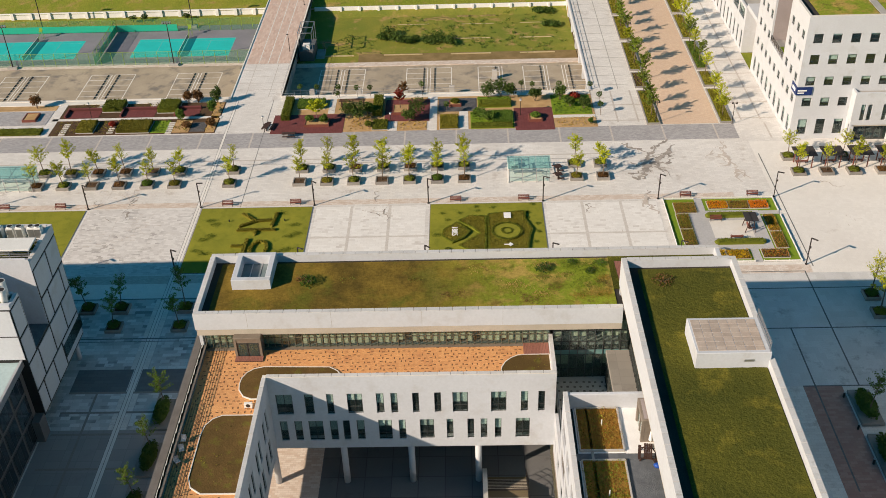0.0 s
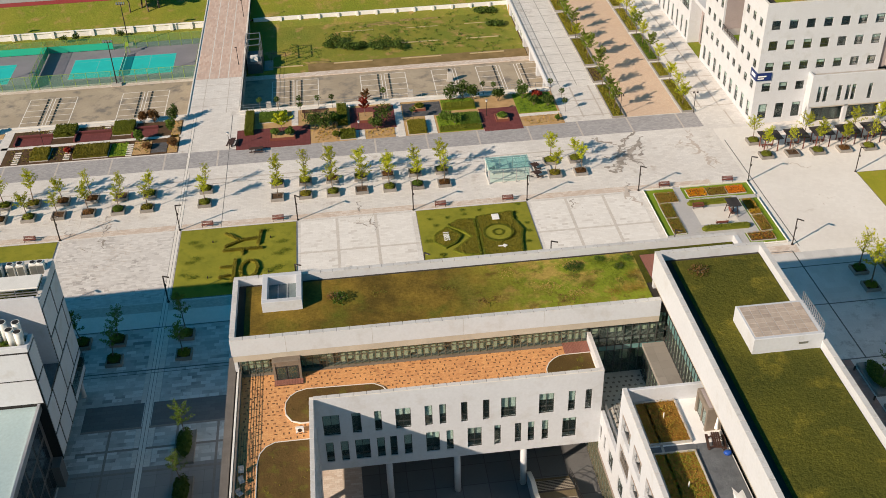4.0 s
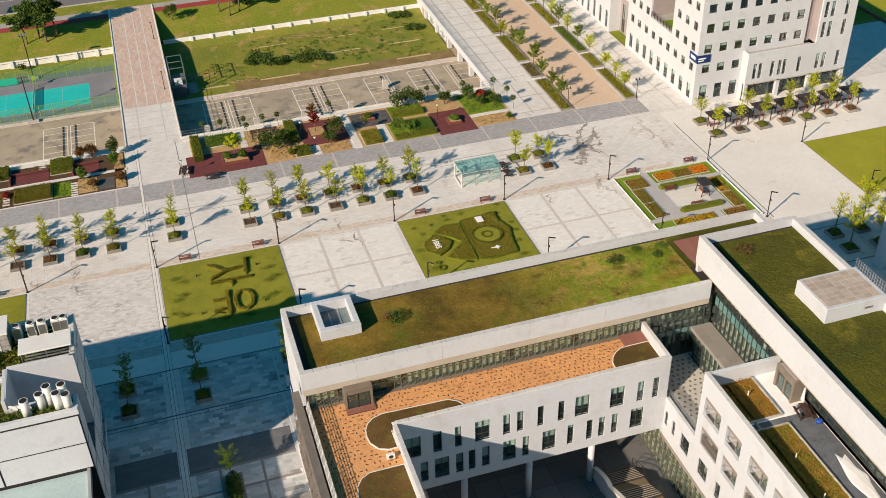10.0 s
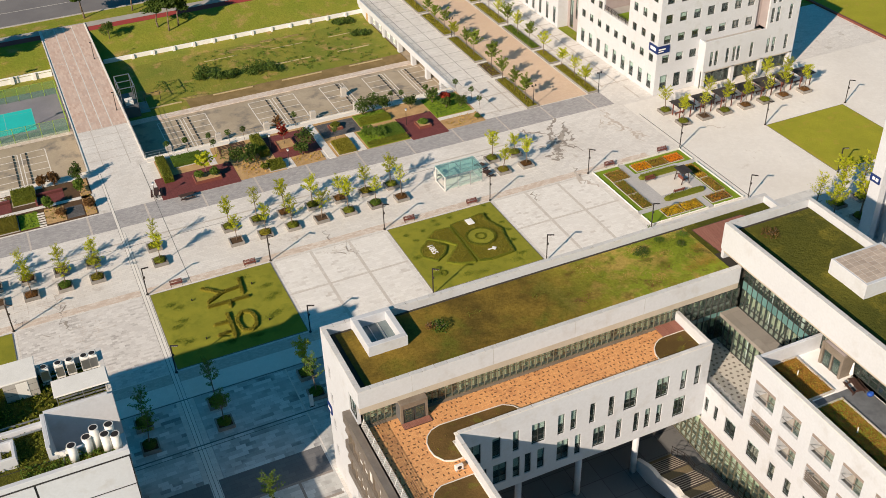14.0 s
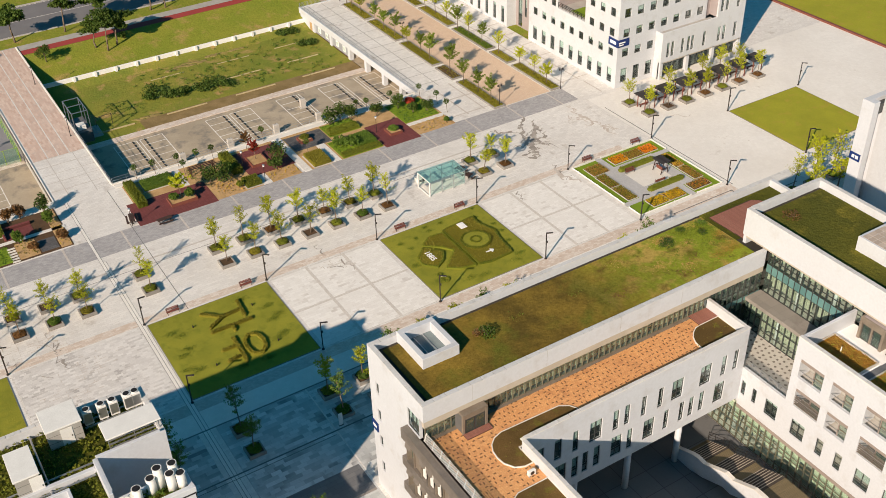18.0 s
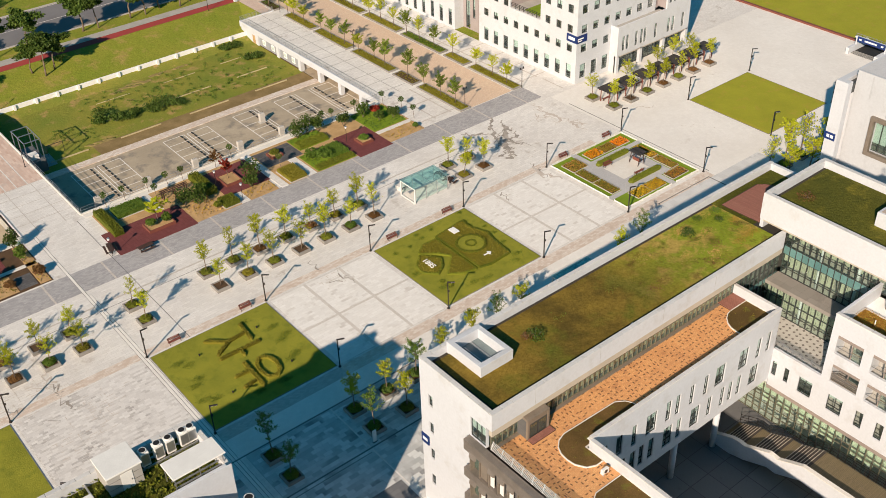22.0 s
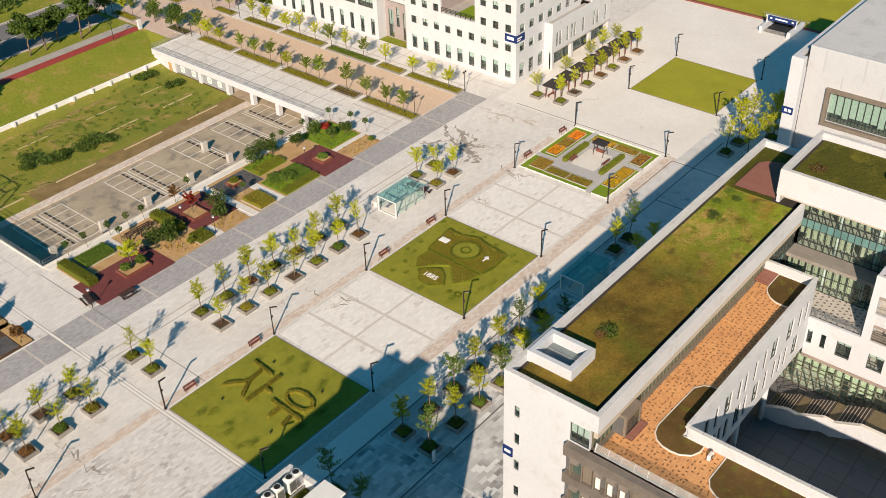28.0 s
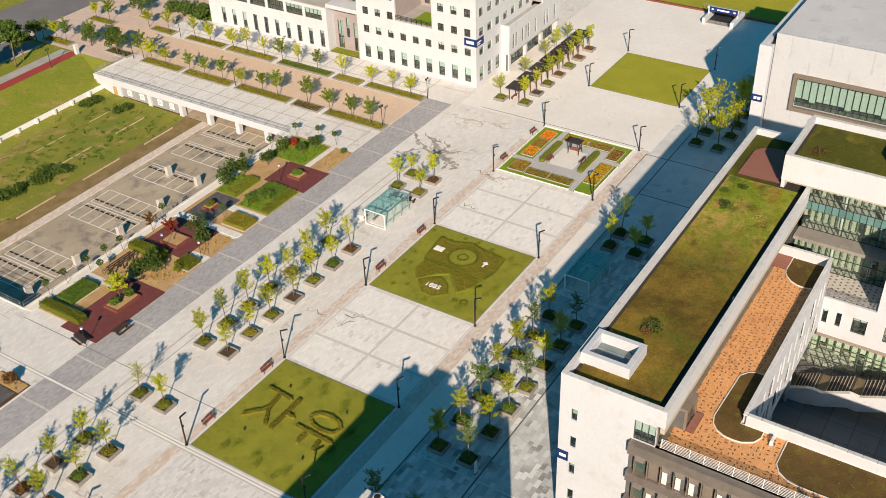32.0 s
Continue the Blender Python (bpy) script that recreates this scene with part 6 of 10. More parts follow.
# ---- glass shelters ----
def shelter():
    ob = thing("glass_shelter", "small glass pavilion with a tinted flat roof and steel frame", "shelter", "glass pavilions")
    w, d, h = 6.6, 3.7, 2.6
    for x in (0.05, w / 3, 2 * w / 3, w - 0.05):
        for y in (0.05, d - 0.05):
            part("post", Build().box(x - 0.04, y - 0.04, 0, x + 0.04, y + 0.04, h), STEEL, ob)
    for y in (0.05, d - 0.05):
        part("beam", Build().box(0, y - 0.04, h, w, y + 0.04, h + 0.1), STEEL, ob)
    for x in (0.05, w / 2, w - 0.05):
        part("beam", Build().box(x - 0.05, 0.1, h + 0.002, x + 0.05, d - 0.1, h + 0.098), STEEL, ob)
    for i in range(6):
        part("roof_pane", Build().rect(-0.2 + i * 1.17, -0.2, 0.95 + i * 1.17, d + 0.2, h + 0.14), GLASS_CLEAR, ob).visible_shadow = False
    for i in range(3):
        a = 0.1 + i * (w / 3)
        for y in (0.05, d - 0.05):
            part("side_pane", Build().quad((a, y, 0.25), (a + w / 3 - 0.12, y, 0.25), (a + w / 3 - 0.12, y, h - 0.1), (a, y, h - 0.1)), SIDE_GLASS, ob).visible_shadow = False
            part("rail", Build().box(a, y - 0.03, 0.95, a + w / 3 - 0.12, y + 0.03, 1.0), STEEL, ob)
    part("end_pane", Build().quad((w - 0.05, 0.1, 0.25), (w - 0.05, d - 0.1, 0.25), (w - 0.05, d - 0.1, h - 0.1), (w - 0.05, 0.1, h - 0.1)), SIDE_GLASS, ob).visible_shadow = False
    part("floor_plate", Build().box(0.4, 0.4, 0, w - 0.4, d - 0.4, 0.06), WHITE_COPING, ob)
    part("portal", Build().box(-0.14, -0.04, 0, -0.01, 0.12, h + 0.1).box(-0.14, d - 0.12, 0, -0.01, d + 0.04, h + 0.1).box(-0.14, 0.12, h - 0.06, -0.01, d - 0.12, h + 0.1).box(-0.14, 0.12, 0, -0.01, d - 0.12, 0.12), WHITE_METAL, ob, "white entrance frame")
    part("bench", Build().box(0.8, d - 1.0, 0.4, w - 0.8, d - 0.55, 0.47, 0.01).box(1.0, d - 0.95, 0.06, 1.1, d - 0.6, 0.4).box(w - 1.1, d - 0.95, 0.06, w - 1.0, d - 0.6, 0.4), STEEL, ob)
    return ob


s1 = shelter()
s1.location = (48.9, 5.6, 0)
copy_thing(s1, pose(49.2, -28.4, 0))
copy_thing(s1, pose(-35.4, 5.6, 0))
bx = thing("vent_box", "low concrete vent box beside the pavilion", "vent", at=(49.3, 10.1, 0))
part("body", Build().box(0, 0, 0, 1.4, 1.3, 0.7, 0.03), WHITE_COPING, bx)
part("grille", Build().box(0.15, -0.02, 0.2, 1.25, 0.0, 0.55), FRAME, bx)
for x, y in ((57.0, 6.9), (57.1, 9.4)):
    v = thing("dark_table_set", "dark brown picnic table beside the pavilion", "table", "picnic tables", at=(x, y, 0), turn=20)
    part("tabletop", Build().box(-0.6, -0.5, 0.7, 0.6, 0.5, 0.78, 0.02), WOOD_DARK, v)
    part("pedestal", Build().box(-0.12, -0.12, 0, 0.12, 0.12, 0.7), DARK_METAL, v)
    for s in (-1, 1):
        part("seat", Build().box(-0.6, s * 0.95 - 0.16, 0.4, 0.6, s * 0.95 + 0.16, 0.46, 0.02), WOOD_DARK, v)
        part("support", Build().box(-0.05, min(0, s * 0.95), 0.3, 0.05, max(0, s * 0.95), 0.4), DARK_METAL, v)
sgn = thing("information_sign", "pale upright information sign beside a planter", "sign", at=(13.6, -31.6, 0))
part("panel", Build().box(-0.25, -0.06, 0.1, 0.25, 0.06, 1.9, 0.02), SIGN_WHITE, sgn)
part("foot", Build().box(-0.3, -0.12, 0, 0.3, 0.12, 0.1), DARK_METAL, sgn)

# ---- flower garden ----
fg = thing("flower_garden_frame", "white picket edging round the flower garden", "fence")
GX0, GY0, GX1, GY1 = 72.6, -17.35, 89.65, -0.3
for a, b, c, d in ((GX0, GY1 - 0.06, 77.4, GY1), (78.6, GY1 - 0.06, GX1, GY1), (GX0, GY0, 83.0, GY0 + 0.06), (84.2, GY0, GX1, GY0 + 0.06),
                   (GX0, GY0 + 3.9, GX0 + 0.06, GY1 - 0.06), (GX0, GY0 + 0.06, GX0 + 0.06, GY0 + 2.8), (GX1 - 0.06, GY0 + 0.06, GX1, -5.3), (GX1 - 0.06, -4.1, GX1, GY1 - 0.06)):
    part("rail", Build().box(a, b, 0.12, c, d, 0.32), WHITE_METAL, fg)
    n = max(2, int((c - a + d - b) / 1.5))
    for i in range(n + 1):
        x, y = a + (c - a - 0.06) * i / n, b + (d - b - 0.06) * i / n
        part("picket", Build().box(x - 0.02, y - 0.02, 0, x + 0.08, y + 0.08, 0.42, 0.01), WHITE_METAL, fg)
structure("flower_garden_lawn", bumpy(GX0 + 0.1, GY0 + 0.1, GX1 - 0.1, GY1 - 0.1, 0.03, 0.6, 0.03, random.Random(71)), LAWN_GREEN, "fresh green lawn of the flower garden", "grass")
structure("flower_garden_path", Build().rect(75.9, -14.2, 86.6, -3.8, 0.075).rect(77.4, -3.8, 78.6, -0.3, 0.075).rect(83.0, GY0, 84.2, -14.2, 0.075).rect(GX0, -14.2, 75.9, -13.2, 0.075).rect(86.6, -5.0, GX1, -4.0, 0.075), GARDEN_PATH, "grey brick garden path", "path")
structure("flower_garden_court", Build().rect(78.6, -11.2, 84.5, -6.6, 0.085), WHITE_COPING, "pale paved middle of the flower garden", "path")
fr_rng = random.Random(72)


def flower_bed(x0, y0, x1, y1, mats, label):
    ob = thing("flower_bed", label, "flower bed", "beds of the flower garden")
    part("soil", Build().box(x0, y0, 0.02, x1, y1, 0.12), SOIL, ob)
    e = Build()
    e.box(x0 - 0.08, y0 - 0.08, 0, x1 + 0.08, y0, 0.16).box(x0 - 0.08, y1, 0, x1 + 0.08, y1 + 0.08, 0.16).box(x0 - 0.08, y0, 0, x0, y1, 0.16).box(x1, y0, 0, x1 + 0.08, y1, 0.16)
    part("edging", e, KERB, ob)
    for share, material in mats:
        m = Build()
        for _ in range(int((x1 - x0) * (y1 - y0) * 150 * share)):
            m.leaf((fr_rng.uniform(x0, x1), fr_rng.uniform(y0, y1), fr_rng.uniform(0.15, 0.42)), 0.085, fr_rng, 0.5)
        tagged(part("planting", m, material, ob), "", "", "", "stuff")


G_OR, G_YE, G_RE, G_BR, G_GR = FLOWER_ORANGE, FLOWER_YELLOW, FLOWER_RED, FLOWER_BROWN, LEAF_HEDGE
flower_bed(79.2, -3.4, 82.2, -1.3, [(0.7, G_OR), (0.4, G_YE), (0.2, G_GR)], "bed of orange and yellow flowers")
flower_bed(82.4, -3.4, 85.4, -1.3, [(0.5, G_BR), (0.6, LEAF_OLIVE)], "bed of faded olive plants")
flower_bed(85.6, -3.4, 88.4, -1.3, [(1.0, G_RE), (0.2, G_OR)], "bed of bright orange-red flowers")
flower_bed(74.0, -4.4, 77.2, -1.6, [(0.7, G_BR), (0.4, G_GR)], "bed of brown faded flowers")
flower_bed(73.9, -8.6, 75.7, -4.8, [(0.4, G_BR), (0.8, G_GR)], "bed of green and brown plants")
flower_bed(73.9, -13.0, 75.7, -9.0, [(0.5, LEAF_OLIVE), (0.3, G_GR), (0.25, G_BR)], "bed of olive plants with brown tips")
flower_bed(76.0, -16.6, 79.2, -14.5, [(0.8, G_YE), (0.3, G_GR)], "bed of yellow flowers")
flower_bed(79.4, -16.6, 82.6, -14.5, [(0.9, G_YE), (0.3, G_BR), (0.2, G_GR)], "bed of yellow and brown flowers")
flower_bed(84.5, -16.4, 88.2, -14.4, [(0.3, G_BR), (0.2, G_GR), (0.15, G_RE)], "half bare bed with brown plants")
flower_bed(86.9, -14.0, 88.6, -10.0, [(0.7, G_BR), (0.5, G_GR)], "bed of brown and green plants")
flower_bed(86.9, -9.6, 88.6, -5.4, [(0.4, G_YE), (0.7, G_BR), (0.3, G_GR)], "bed of mixed faded flowers")
for y, label in ((-5.5, "long clipped hedge in the flower garden"), (-12.6, "long clipped hedge in the flower garden")):
    h = thing("garden_hedge", label, "hedge", "hedges of the flower garden")
    hedge(h, [(78.6, y), (85.3, y)], 0.95, 0.8, LEAF_HEDGE, fr_rng, "planting", False, 90)
for x, y in ((79.6, -6.6), (81.6, -11.5)):
    copy_thing(bn, pose(x, y, 0.085, 0, 0, 180 if y < -8 else 0))
sw = thing("garden_swing", "dark wooden swing seat with a pitched roof", "swing", at=(84.0, -9.0, 0.08), turn=90)
for x in (-0.95, 0.95):
    for s in (-1, 1):
        part("leg", Build().beam((x, s * 0.75, 0), (x, s * 0.3, 2.1), 0.1, 0.1), WOOD_DARK, sw)
    part("brace", Build().box(x - 0.05, -0.5, 0.9, x + 0.05, 0.5, 1.0), WOOD_DARK, sw)
for s in (-1, 1):
    part("roof_panel", Build().beam((-1.2, s * 0.45, 2.2), (1.2, s * 0.45, 2.2), 1.0, 0.08), DARK_ROOF, sw)
part("seat", Build().box(-0.7, -0.25, 0.5, 0.7, 0.25, 0.58, 0.01), WOOD_RED, sw)
part("backrest", Build().box(-0.7, 0.22, 0.6, 0.7, 0.28, 1.1, 0.01), WOOD_RED, sw)

# ---- planted beds along the car park ----
bd_rng = random.Random(81)


def patch(name, x0, y0, x1, y1, material, label, z=0.02, category="bed"):
    return structure(name, Build().box(x0, y0, -0.03, x1, y1, z), material, label, category)


def bush(x, y, r, h, leaf, label, group="garden shrubs", n=560, size=0.18, z=0.03, name="shrub"):
    """A rounded shrub: short stems under a lumpy leafy crown."""
    label = label if len(label.split()) > 3 else label + " in the garden bed"
    ob = thing(name, label, "shrub", group, at=(x, y, z))
    st, cr = Build(), Build()
    for i in range(4):
        a = i * 1.6 + bd_rng.uniform(-0.3, 0.3)
        st.rod((0, 0, 0), (math.cos(a) * r * 0.5, math.sin(a) * r * 0.5, h * 0.6), 0.05, 0.02, 5)
    for k in range(6):
        a, q = k * 1.05, bd_rng.uniform(0.3, 0.6)
        crown_cloud(cr, bd_rng, (math.cos(a) * r * q, math.sin(a) * r * q, h * bd_rng.uniform(0.5, 0.75)), (r * 0.55, r * 0.55, h * 0.32), n // 6, size)
    part("trunk", st, BARK, ob)
    part("crown", cr, leaf, ob)
    return ob


def topiary(x, y, h=2.2):
    ob = thing("topiary_tree", "small ball shaped tree on a thin stem", "tree", "ball trees along the car park", at=(x, y, 0))
    m = Build()
    crown_cloud(m, bd_rng, (0, 0, h), (0.55, 0.55, 0.5), 150, 0.13, 0, 0.3)
    part("trunk", Build().rod((0.15, -0.1, 0), (0, 0, h), 0.045, 0.03, 6), BARK, ob)
    part("crown", m, LEAF_DARK, ob)


def block_hedge(x0, y0, x1, y1, h, leaf, label, kerb=True):
    ob = thing("block_hedge", label, "hedge", "block hedges", at=((x0 + x1) / 2, (y0 + y1) / 2, 0))
    w, d = x1 - x0, y1 - y0
    m = Build()
    nx, ny = max(2, int(w / 0.5)), max(2, int(d / 0.5))
    m.box(-w / 2, -d / 2, 0.05, w / 2, d / 2, h * 0.85, 0.15)
    for _ in range(int(90 * (w * d + (w + d) * h * 0.8))):
        face = bd_rng.random()
        x, y, z = bd_rng.uniform(-w / 2, w / 2), bd_rng.uniform(-d / 2, d / 2), h * bd_rng.uniform(0.82, 1.0)
        if face < 0.25:
            y, z = -d / 2, bd_rng.uniform(0.1, h)
        elif face < 0.4:
            x, z = bd_rng.choice((-w / 2, w / 2)), bd_rng.uniform(0.1, h)
        m.leaf((x, y, z), 0.11, bd_rng, 0.2)
    tagged(part("planting", m, leaf, ob), "", "", "", "stuff")
    if kerb:
        part("kerb", Build().box(-w / 2 - 0.15, -d / 2 - 0.15, -0.02, w / 2 + 0.15, d / 2 + 0.15, 0.12), KERB, ob)


def box_planter(x0, y0, x1, y1, leaf, label, h=0.5):
    ob = thing("box_planter", label, "planter", "raised garden planters", at=((x0 + x1) / 2, (y0 + y1) / 2, 0))
    w, d = x1 - x0, y1 - y0
    e = Build()
    for a, b, c, q in ((-w / 2, -d / 2, w / 2, -d / 2 + 0.2), (-w / 2, d / 2 - 0.2, w / 2, d / 2), (-w / 2, -d / 2 + 0.2, -w / 2 + 0.2, d / 2 - 0.2), (w / 2 - 0.2, -d / 2 + 0.2, w / 2, d / 2 - 0.2)):
        e.box(a, b, 0, c, q, h, 0.02)
    part("kerb", e, WOOD_RED, ob, "red-brown bench edge")
    part("soil", Build().box(-w / 2 + 0.2, -d / 2 + 0.2, 0, w / 2 - 0.2, d / 2 - 0.2, h - 0.08), SAND_SOIL, ob)
    if leaf:
        part("planting", shrub_mesh(int(x0 * 13 + 400), w * 0.75, d * 0.75, 0.8, 380, leaf, 0.13, h - 0.1), None, ob)


patch("bed_soil", 8.6, 24.0, 35.2, 36.8, SAND_SOIL, "sandy mulch of the planted beds")
patch("bed_soil", 37.0, 24.0, 65.4, 36.8, SAND_SOIL, "sandy mulch of the planted beds")
patch("garden_path", 35.7, 23.9, 37.0, 38.1, PLAZA, "pale cross path through the beds", 0.05, "path")
patch("garden_path", 17.0, 31.0, 18.2, 36.8, PLAZA, "pale path between the beds", 0.05, "path")
patch("garden_path", 41.0, 24.0, 42.6, 31.0, PLAZA, "pale path between the beds", 0.05, "path")
patch("garden_path", 57.9, 27.6, 65.4, 28.6, PLAZA, "pale path between the beds", 0.05, "path")
patch("garden_path", 28.3, 24.0, 29.9, 27.4, PLAZA, "pale path between the beds", 0.05, "path")
patch("garden_path", 7.6, 36.9, 65.3, 38.1, WHITE_COPING, "pale strip along the car park wall", 0.06, "path")
patch("rubber_court", 7.4, 23.7, 20.3, 30.7, MAROON, "dark red rubber floor of a sitting place", 0.06, "pavement")
patch("rubber_court", 27.5, 27.5, 35.6, 36.0, MAROON, "dark red rubber floor of a sitting place", 0.06, "pavement")
patch("rubber_court", 50.9, 23.3, 57.8, 31.7, MAROON, "dark red rubber floor of a sitting place", 0.06, "pavement")
patch("slate_court", 37.2, 30.8, 44.2, 36.0, SLATE, "dark slate floor", 0.06, "pavement")
patch("bed_grass", 44.4, 32.0, 50.6, 36.4, LAWN_GREEN, "bright green ground cover", 0.05, "grass")
patch("bed_grass", 43.0, 24.1, 50.7, 30.4, LAWN_GREEN, "bright green ground cover", 0.05, "grass")
patch("bed_grass", 57.9, 28.8, 65.0, 36.4, LAWN_GREEN, "bright green ground cover", 0.05, "grass")
block_hedge(8.8, 28.6, 10.3, 36.6, 1.1, LEAF_HEDGE, "long clipped green hedge on sandy mulch", False)
block_hedge(11.3, 32.9, 16.2, 35.9, 0.9, LEAF_MID, "low wide clipped hedge in a kerbed bed")
block_hedge(25.3, 29.6, 27.0, 36.4, 1.2, LEAF_HEDGE, "long clipped green hedge", False)
block_hedge(25.6, 24.4, 28.2, 27.2, 0.8, LEAF_HEDGE, "square clipped hedge in a granite kerb")
block_hedge(37.6, 24.2, 40.7, 28.6, 0.8, LEAF_OLIVE, "square brownish hedge block in a kerb")
block_hedge(43.2, 24.3, 50.4, 25.6, 0.6, LEAF_HEDGE, "low clipped hedge strip", False)
block_hedge(46.9, 26.3, 50.5, 30.0, 0.7, LEAF_MID, "green hedge block beside the path", False)
block_hedge(44.6, 32.2, 50.4, 34.2, 0.7, LEAF_HEDGE, "low green hedge along the path", False)
box_planter(13.3, 25.9, 17.7, 28.6, None, "raised bench planter with sandy soil")
box_planter(28.9, 29.9, 31.9, 33.4, None, "raised bench planter with sandy soil")
box_planter(53.4, 26.2, 55.8, 28.8, LEAF_MID, "raised bench planter full of green shrubs")
box_planter(39.1, 32.6, 41.4, 34.6, LEAF_HEDGE, "grey raised planter with clipped green top")
bush(14.2, 27.2, 0.8, 1.2, LEAF_MID, "dark green shrub in a planter", z=0.4)
bush(16.7, 27.0, 0.8, 1.3, LEAF_MID, "dark green shrub in a planter", z=0.4)
for x, y, r, h, lf, lb_ in ((21.2, 29.6, 1.5, 3.2, LEAF_DARK, "broad dark evergreen shrub"), (23.0, 28.4, 1.7, 3.4, LEAF_DARK, "broad dark evergreen shrub"), (24.6, 30.2, 1.2, 2.6, LEAF_MID, "rounded evergreen shrub"), (24.8, 25.6, 0.7, 1.2, LEAF_HEDGE, "ball clipped shrub"), (33.3, 29.5, 1.8, 3.4, LEAF_DARK, "broad dark evergreen shrub"), (32.0, 27.4, 1.3, 2.4, LEAF_DARK, "dark shrub over dry straw"),
                           (46.4, 36.0, 1.5, 3.4, LEAF_DARK, "dark pine-like shrub"), (48.7, 36.4, 1.6, 3.8, LEAF_DARK, "dark pine-like shrub"), (50.4, 35.6, 1.4, 3.2, LEAF_DARK, "dark evergreen shrub"), (44.6, 28.4, 1.4, 1.7, LEAF_MID, "spiky green shrub"), (46.0, 27.2, 1.5, 1.9, LEAF_MID, "spiky green shrub"), (55.0, 34.2, 1.2, 2.6, LEAF_DARK, "dark round shrub"), (59.6, 34.6, 1.3, 3.0, LEAF_DARK, "dark evergreen shrub"), (61.2, 31.8, 1.1, 1.8, LEAF_DARK, "dark round shrub"), (63.6, 30.8, 1.2, 2.2, LEAF_DARK, "dark round shrub"), (62.2, 34.6, 1.0, 1.4, LEAF_RED, "dark purple shrub"), (64.2, 25.2, 0.45, 1.0, LEAF_MID, "small clipped shrub")):
    bush(x, y, r, h, lf, lb_)
tree_thing("maple_tree", young_tree_meshes(301, 4.4, 1.6, 12, LEAF_RED, 0.18), "small dark red maple tree in the sitting place", "", (30.3, 31.8, 0.4), 30, 0.72)
tree_thing("young_tree", young_tree_meshes(302, 4.6, 1.7, 10, LEAF_BROWN, 0.18), "young tree with bronze leaves", "", (30.6, 36.6, 0), 60, 0.62)
tree_thing("yellow_tree", young_tree_meshes(303, 3.6, 1.6, 11, LEAF_LIME, 0.16), "low yellow-green tree leaning over a planter", "", (15.6, 27.4, 0.4), 10)
for x, y in ((11.3, 37.6), (14.5, 37.6), (18.5, 37.4), (18.6, 34.6), (21.9, 37.4), (24.4, 36.8), (34.0, 37.6), (52.6, 37.5), (54.6, 37.4), (59.6, 37.5), (65.2, 36.4), (66.4, 32.2), (66.2, 28.4), (38.7, 29.4)):
    topiary(x, y, bd_rng.uniform(1.9, 2.5))
pg = thing("timber_arbour", "dark timber arbour frame over a bench", "pergola", at=(21.4, 33.6, 0.02))
for x in (-2.0, 0, 2.0):
    part("post", Build().box(x - 0.08, -0.5, 0, x + 0.08, -0.34, 1.3).box(x - 0.08, 0.34, 0, x + 0.08, 0.5, 1.3), WOOD_DARK, pg)
for y in (-0.45, 0.0, 0.42):
    part("beam", Build().box(-2.4, y - 0.07, 1.3, 2.4, y + 0.07, 1.42), WOOD_DARK, pg)


def long_bench(x, y, turn):
    ob = thing("picnic_bench", "dark wooden picnic bench beside the red floor", "bench", "picnic benches", at=(x, y, 0.0), turn=turn)
    part("tabletop", Build().box(-1.2, -0.4, 0.7, 1.2, 0.4, 0.76, 0.01), WOOD_DARK, ob)
    for s in (-0.75, 0.75):
        part("seat", Build().box(-1.2, s - 0.15, 0.42, 1.2, s + 0.15, 0.47, 0.01), WOOD_DARK, ob)
    for a in (-0.85, 0.85):
        part("leg", Build().box(a - 0.04, -0.8, 0.36, a + 0.04, 0.8, 0.42).box(a - 0.04, -0.1, 0, a + 0.04, 0.1, 0.7), DARK_METAL, ob)


long_bench(11.0, 22.6, 3)
long_bench(6.8, 25.8, 80)
for x, y in ((6.4, 24.4), (27.6, 31.0), (28.9, 24.8), (52.0, 28.9), (-26.4, 31.0)):
    g2 = thing("garden_lamp", "thin post lamp with a pale round head", "lamp", "garden lamps", at=(x, y, 0))
    part("pole", Build().rod((0, 0, 0), (0, 0, 2.9), 0.05, 0.04, 8), DARK_METAL, g2)
    part("head", Build().rod((0, 0, 2.9), (0, 0, 3.2), 0.16, 0.2, 10), SIGN_WHITE, g2)
    part("cap", Build().rod((0, 0, 3.2), (0, 0, 3.27), 0.24, 0.16, 10), STEEL, g2)

# beds west of the bridge
patch("bed_soil", -32.6, 24.6, -2.6, 36.6, SOIL, "brown soil of the western beds")
patch("garden_path", -33.6, 30.2, -2.4, 31.0, PLAZA, "pale path along the western beds", 0.05, "path")
patch("garden_path", -34.0, 24.4, -32.5, 37.0, PLAZA, "pale cross path", 0.05, "path")
patch("garden_path", -50, 36.7, -2.2, 38.1, WHITE_COPING, "pale strip along the car park wall", 0.06, "path")
patch("slate_court", -50, 28.8, -34.4, 34.3, GREY_ROAD, "grey sitting place floor", 0.04, "pavement")
patch("bed_soil", -50, 34.6, -34.2, 36.5, SAND_SOIL, "sandy bed")
for a, b in ((-31.3, -25.3), (-21.0, -15.0), (-11.0, -6.8)):
    patch("rubber_court", a, 31.2, b, 34.2, MAROON, "dark red sunken sitting place", 0.06, "pavement")
    k = thing("curb_bench", "dark red bench wall round the sitting place", "bench", "sitting walls")
    part("seat", Build().box(a, 34.0, 0.05, b, 34.5, 0.5, 0.03), MAROON, k)
    part("side", Build().box(a - 0.3, 31.2, 0.05, a, 34.5, 0.5, 0.03), MAROON, k)
block_hedge(-25.0, 33.4, -21.3, 36.9, 1.1, LEAF_HEDGE, "square clipped hedge in a kerb")
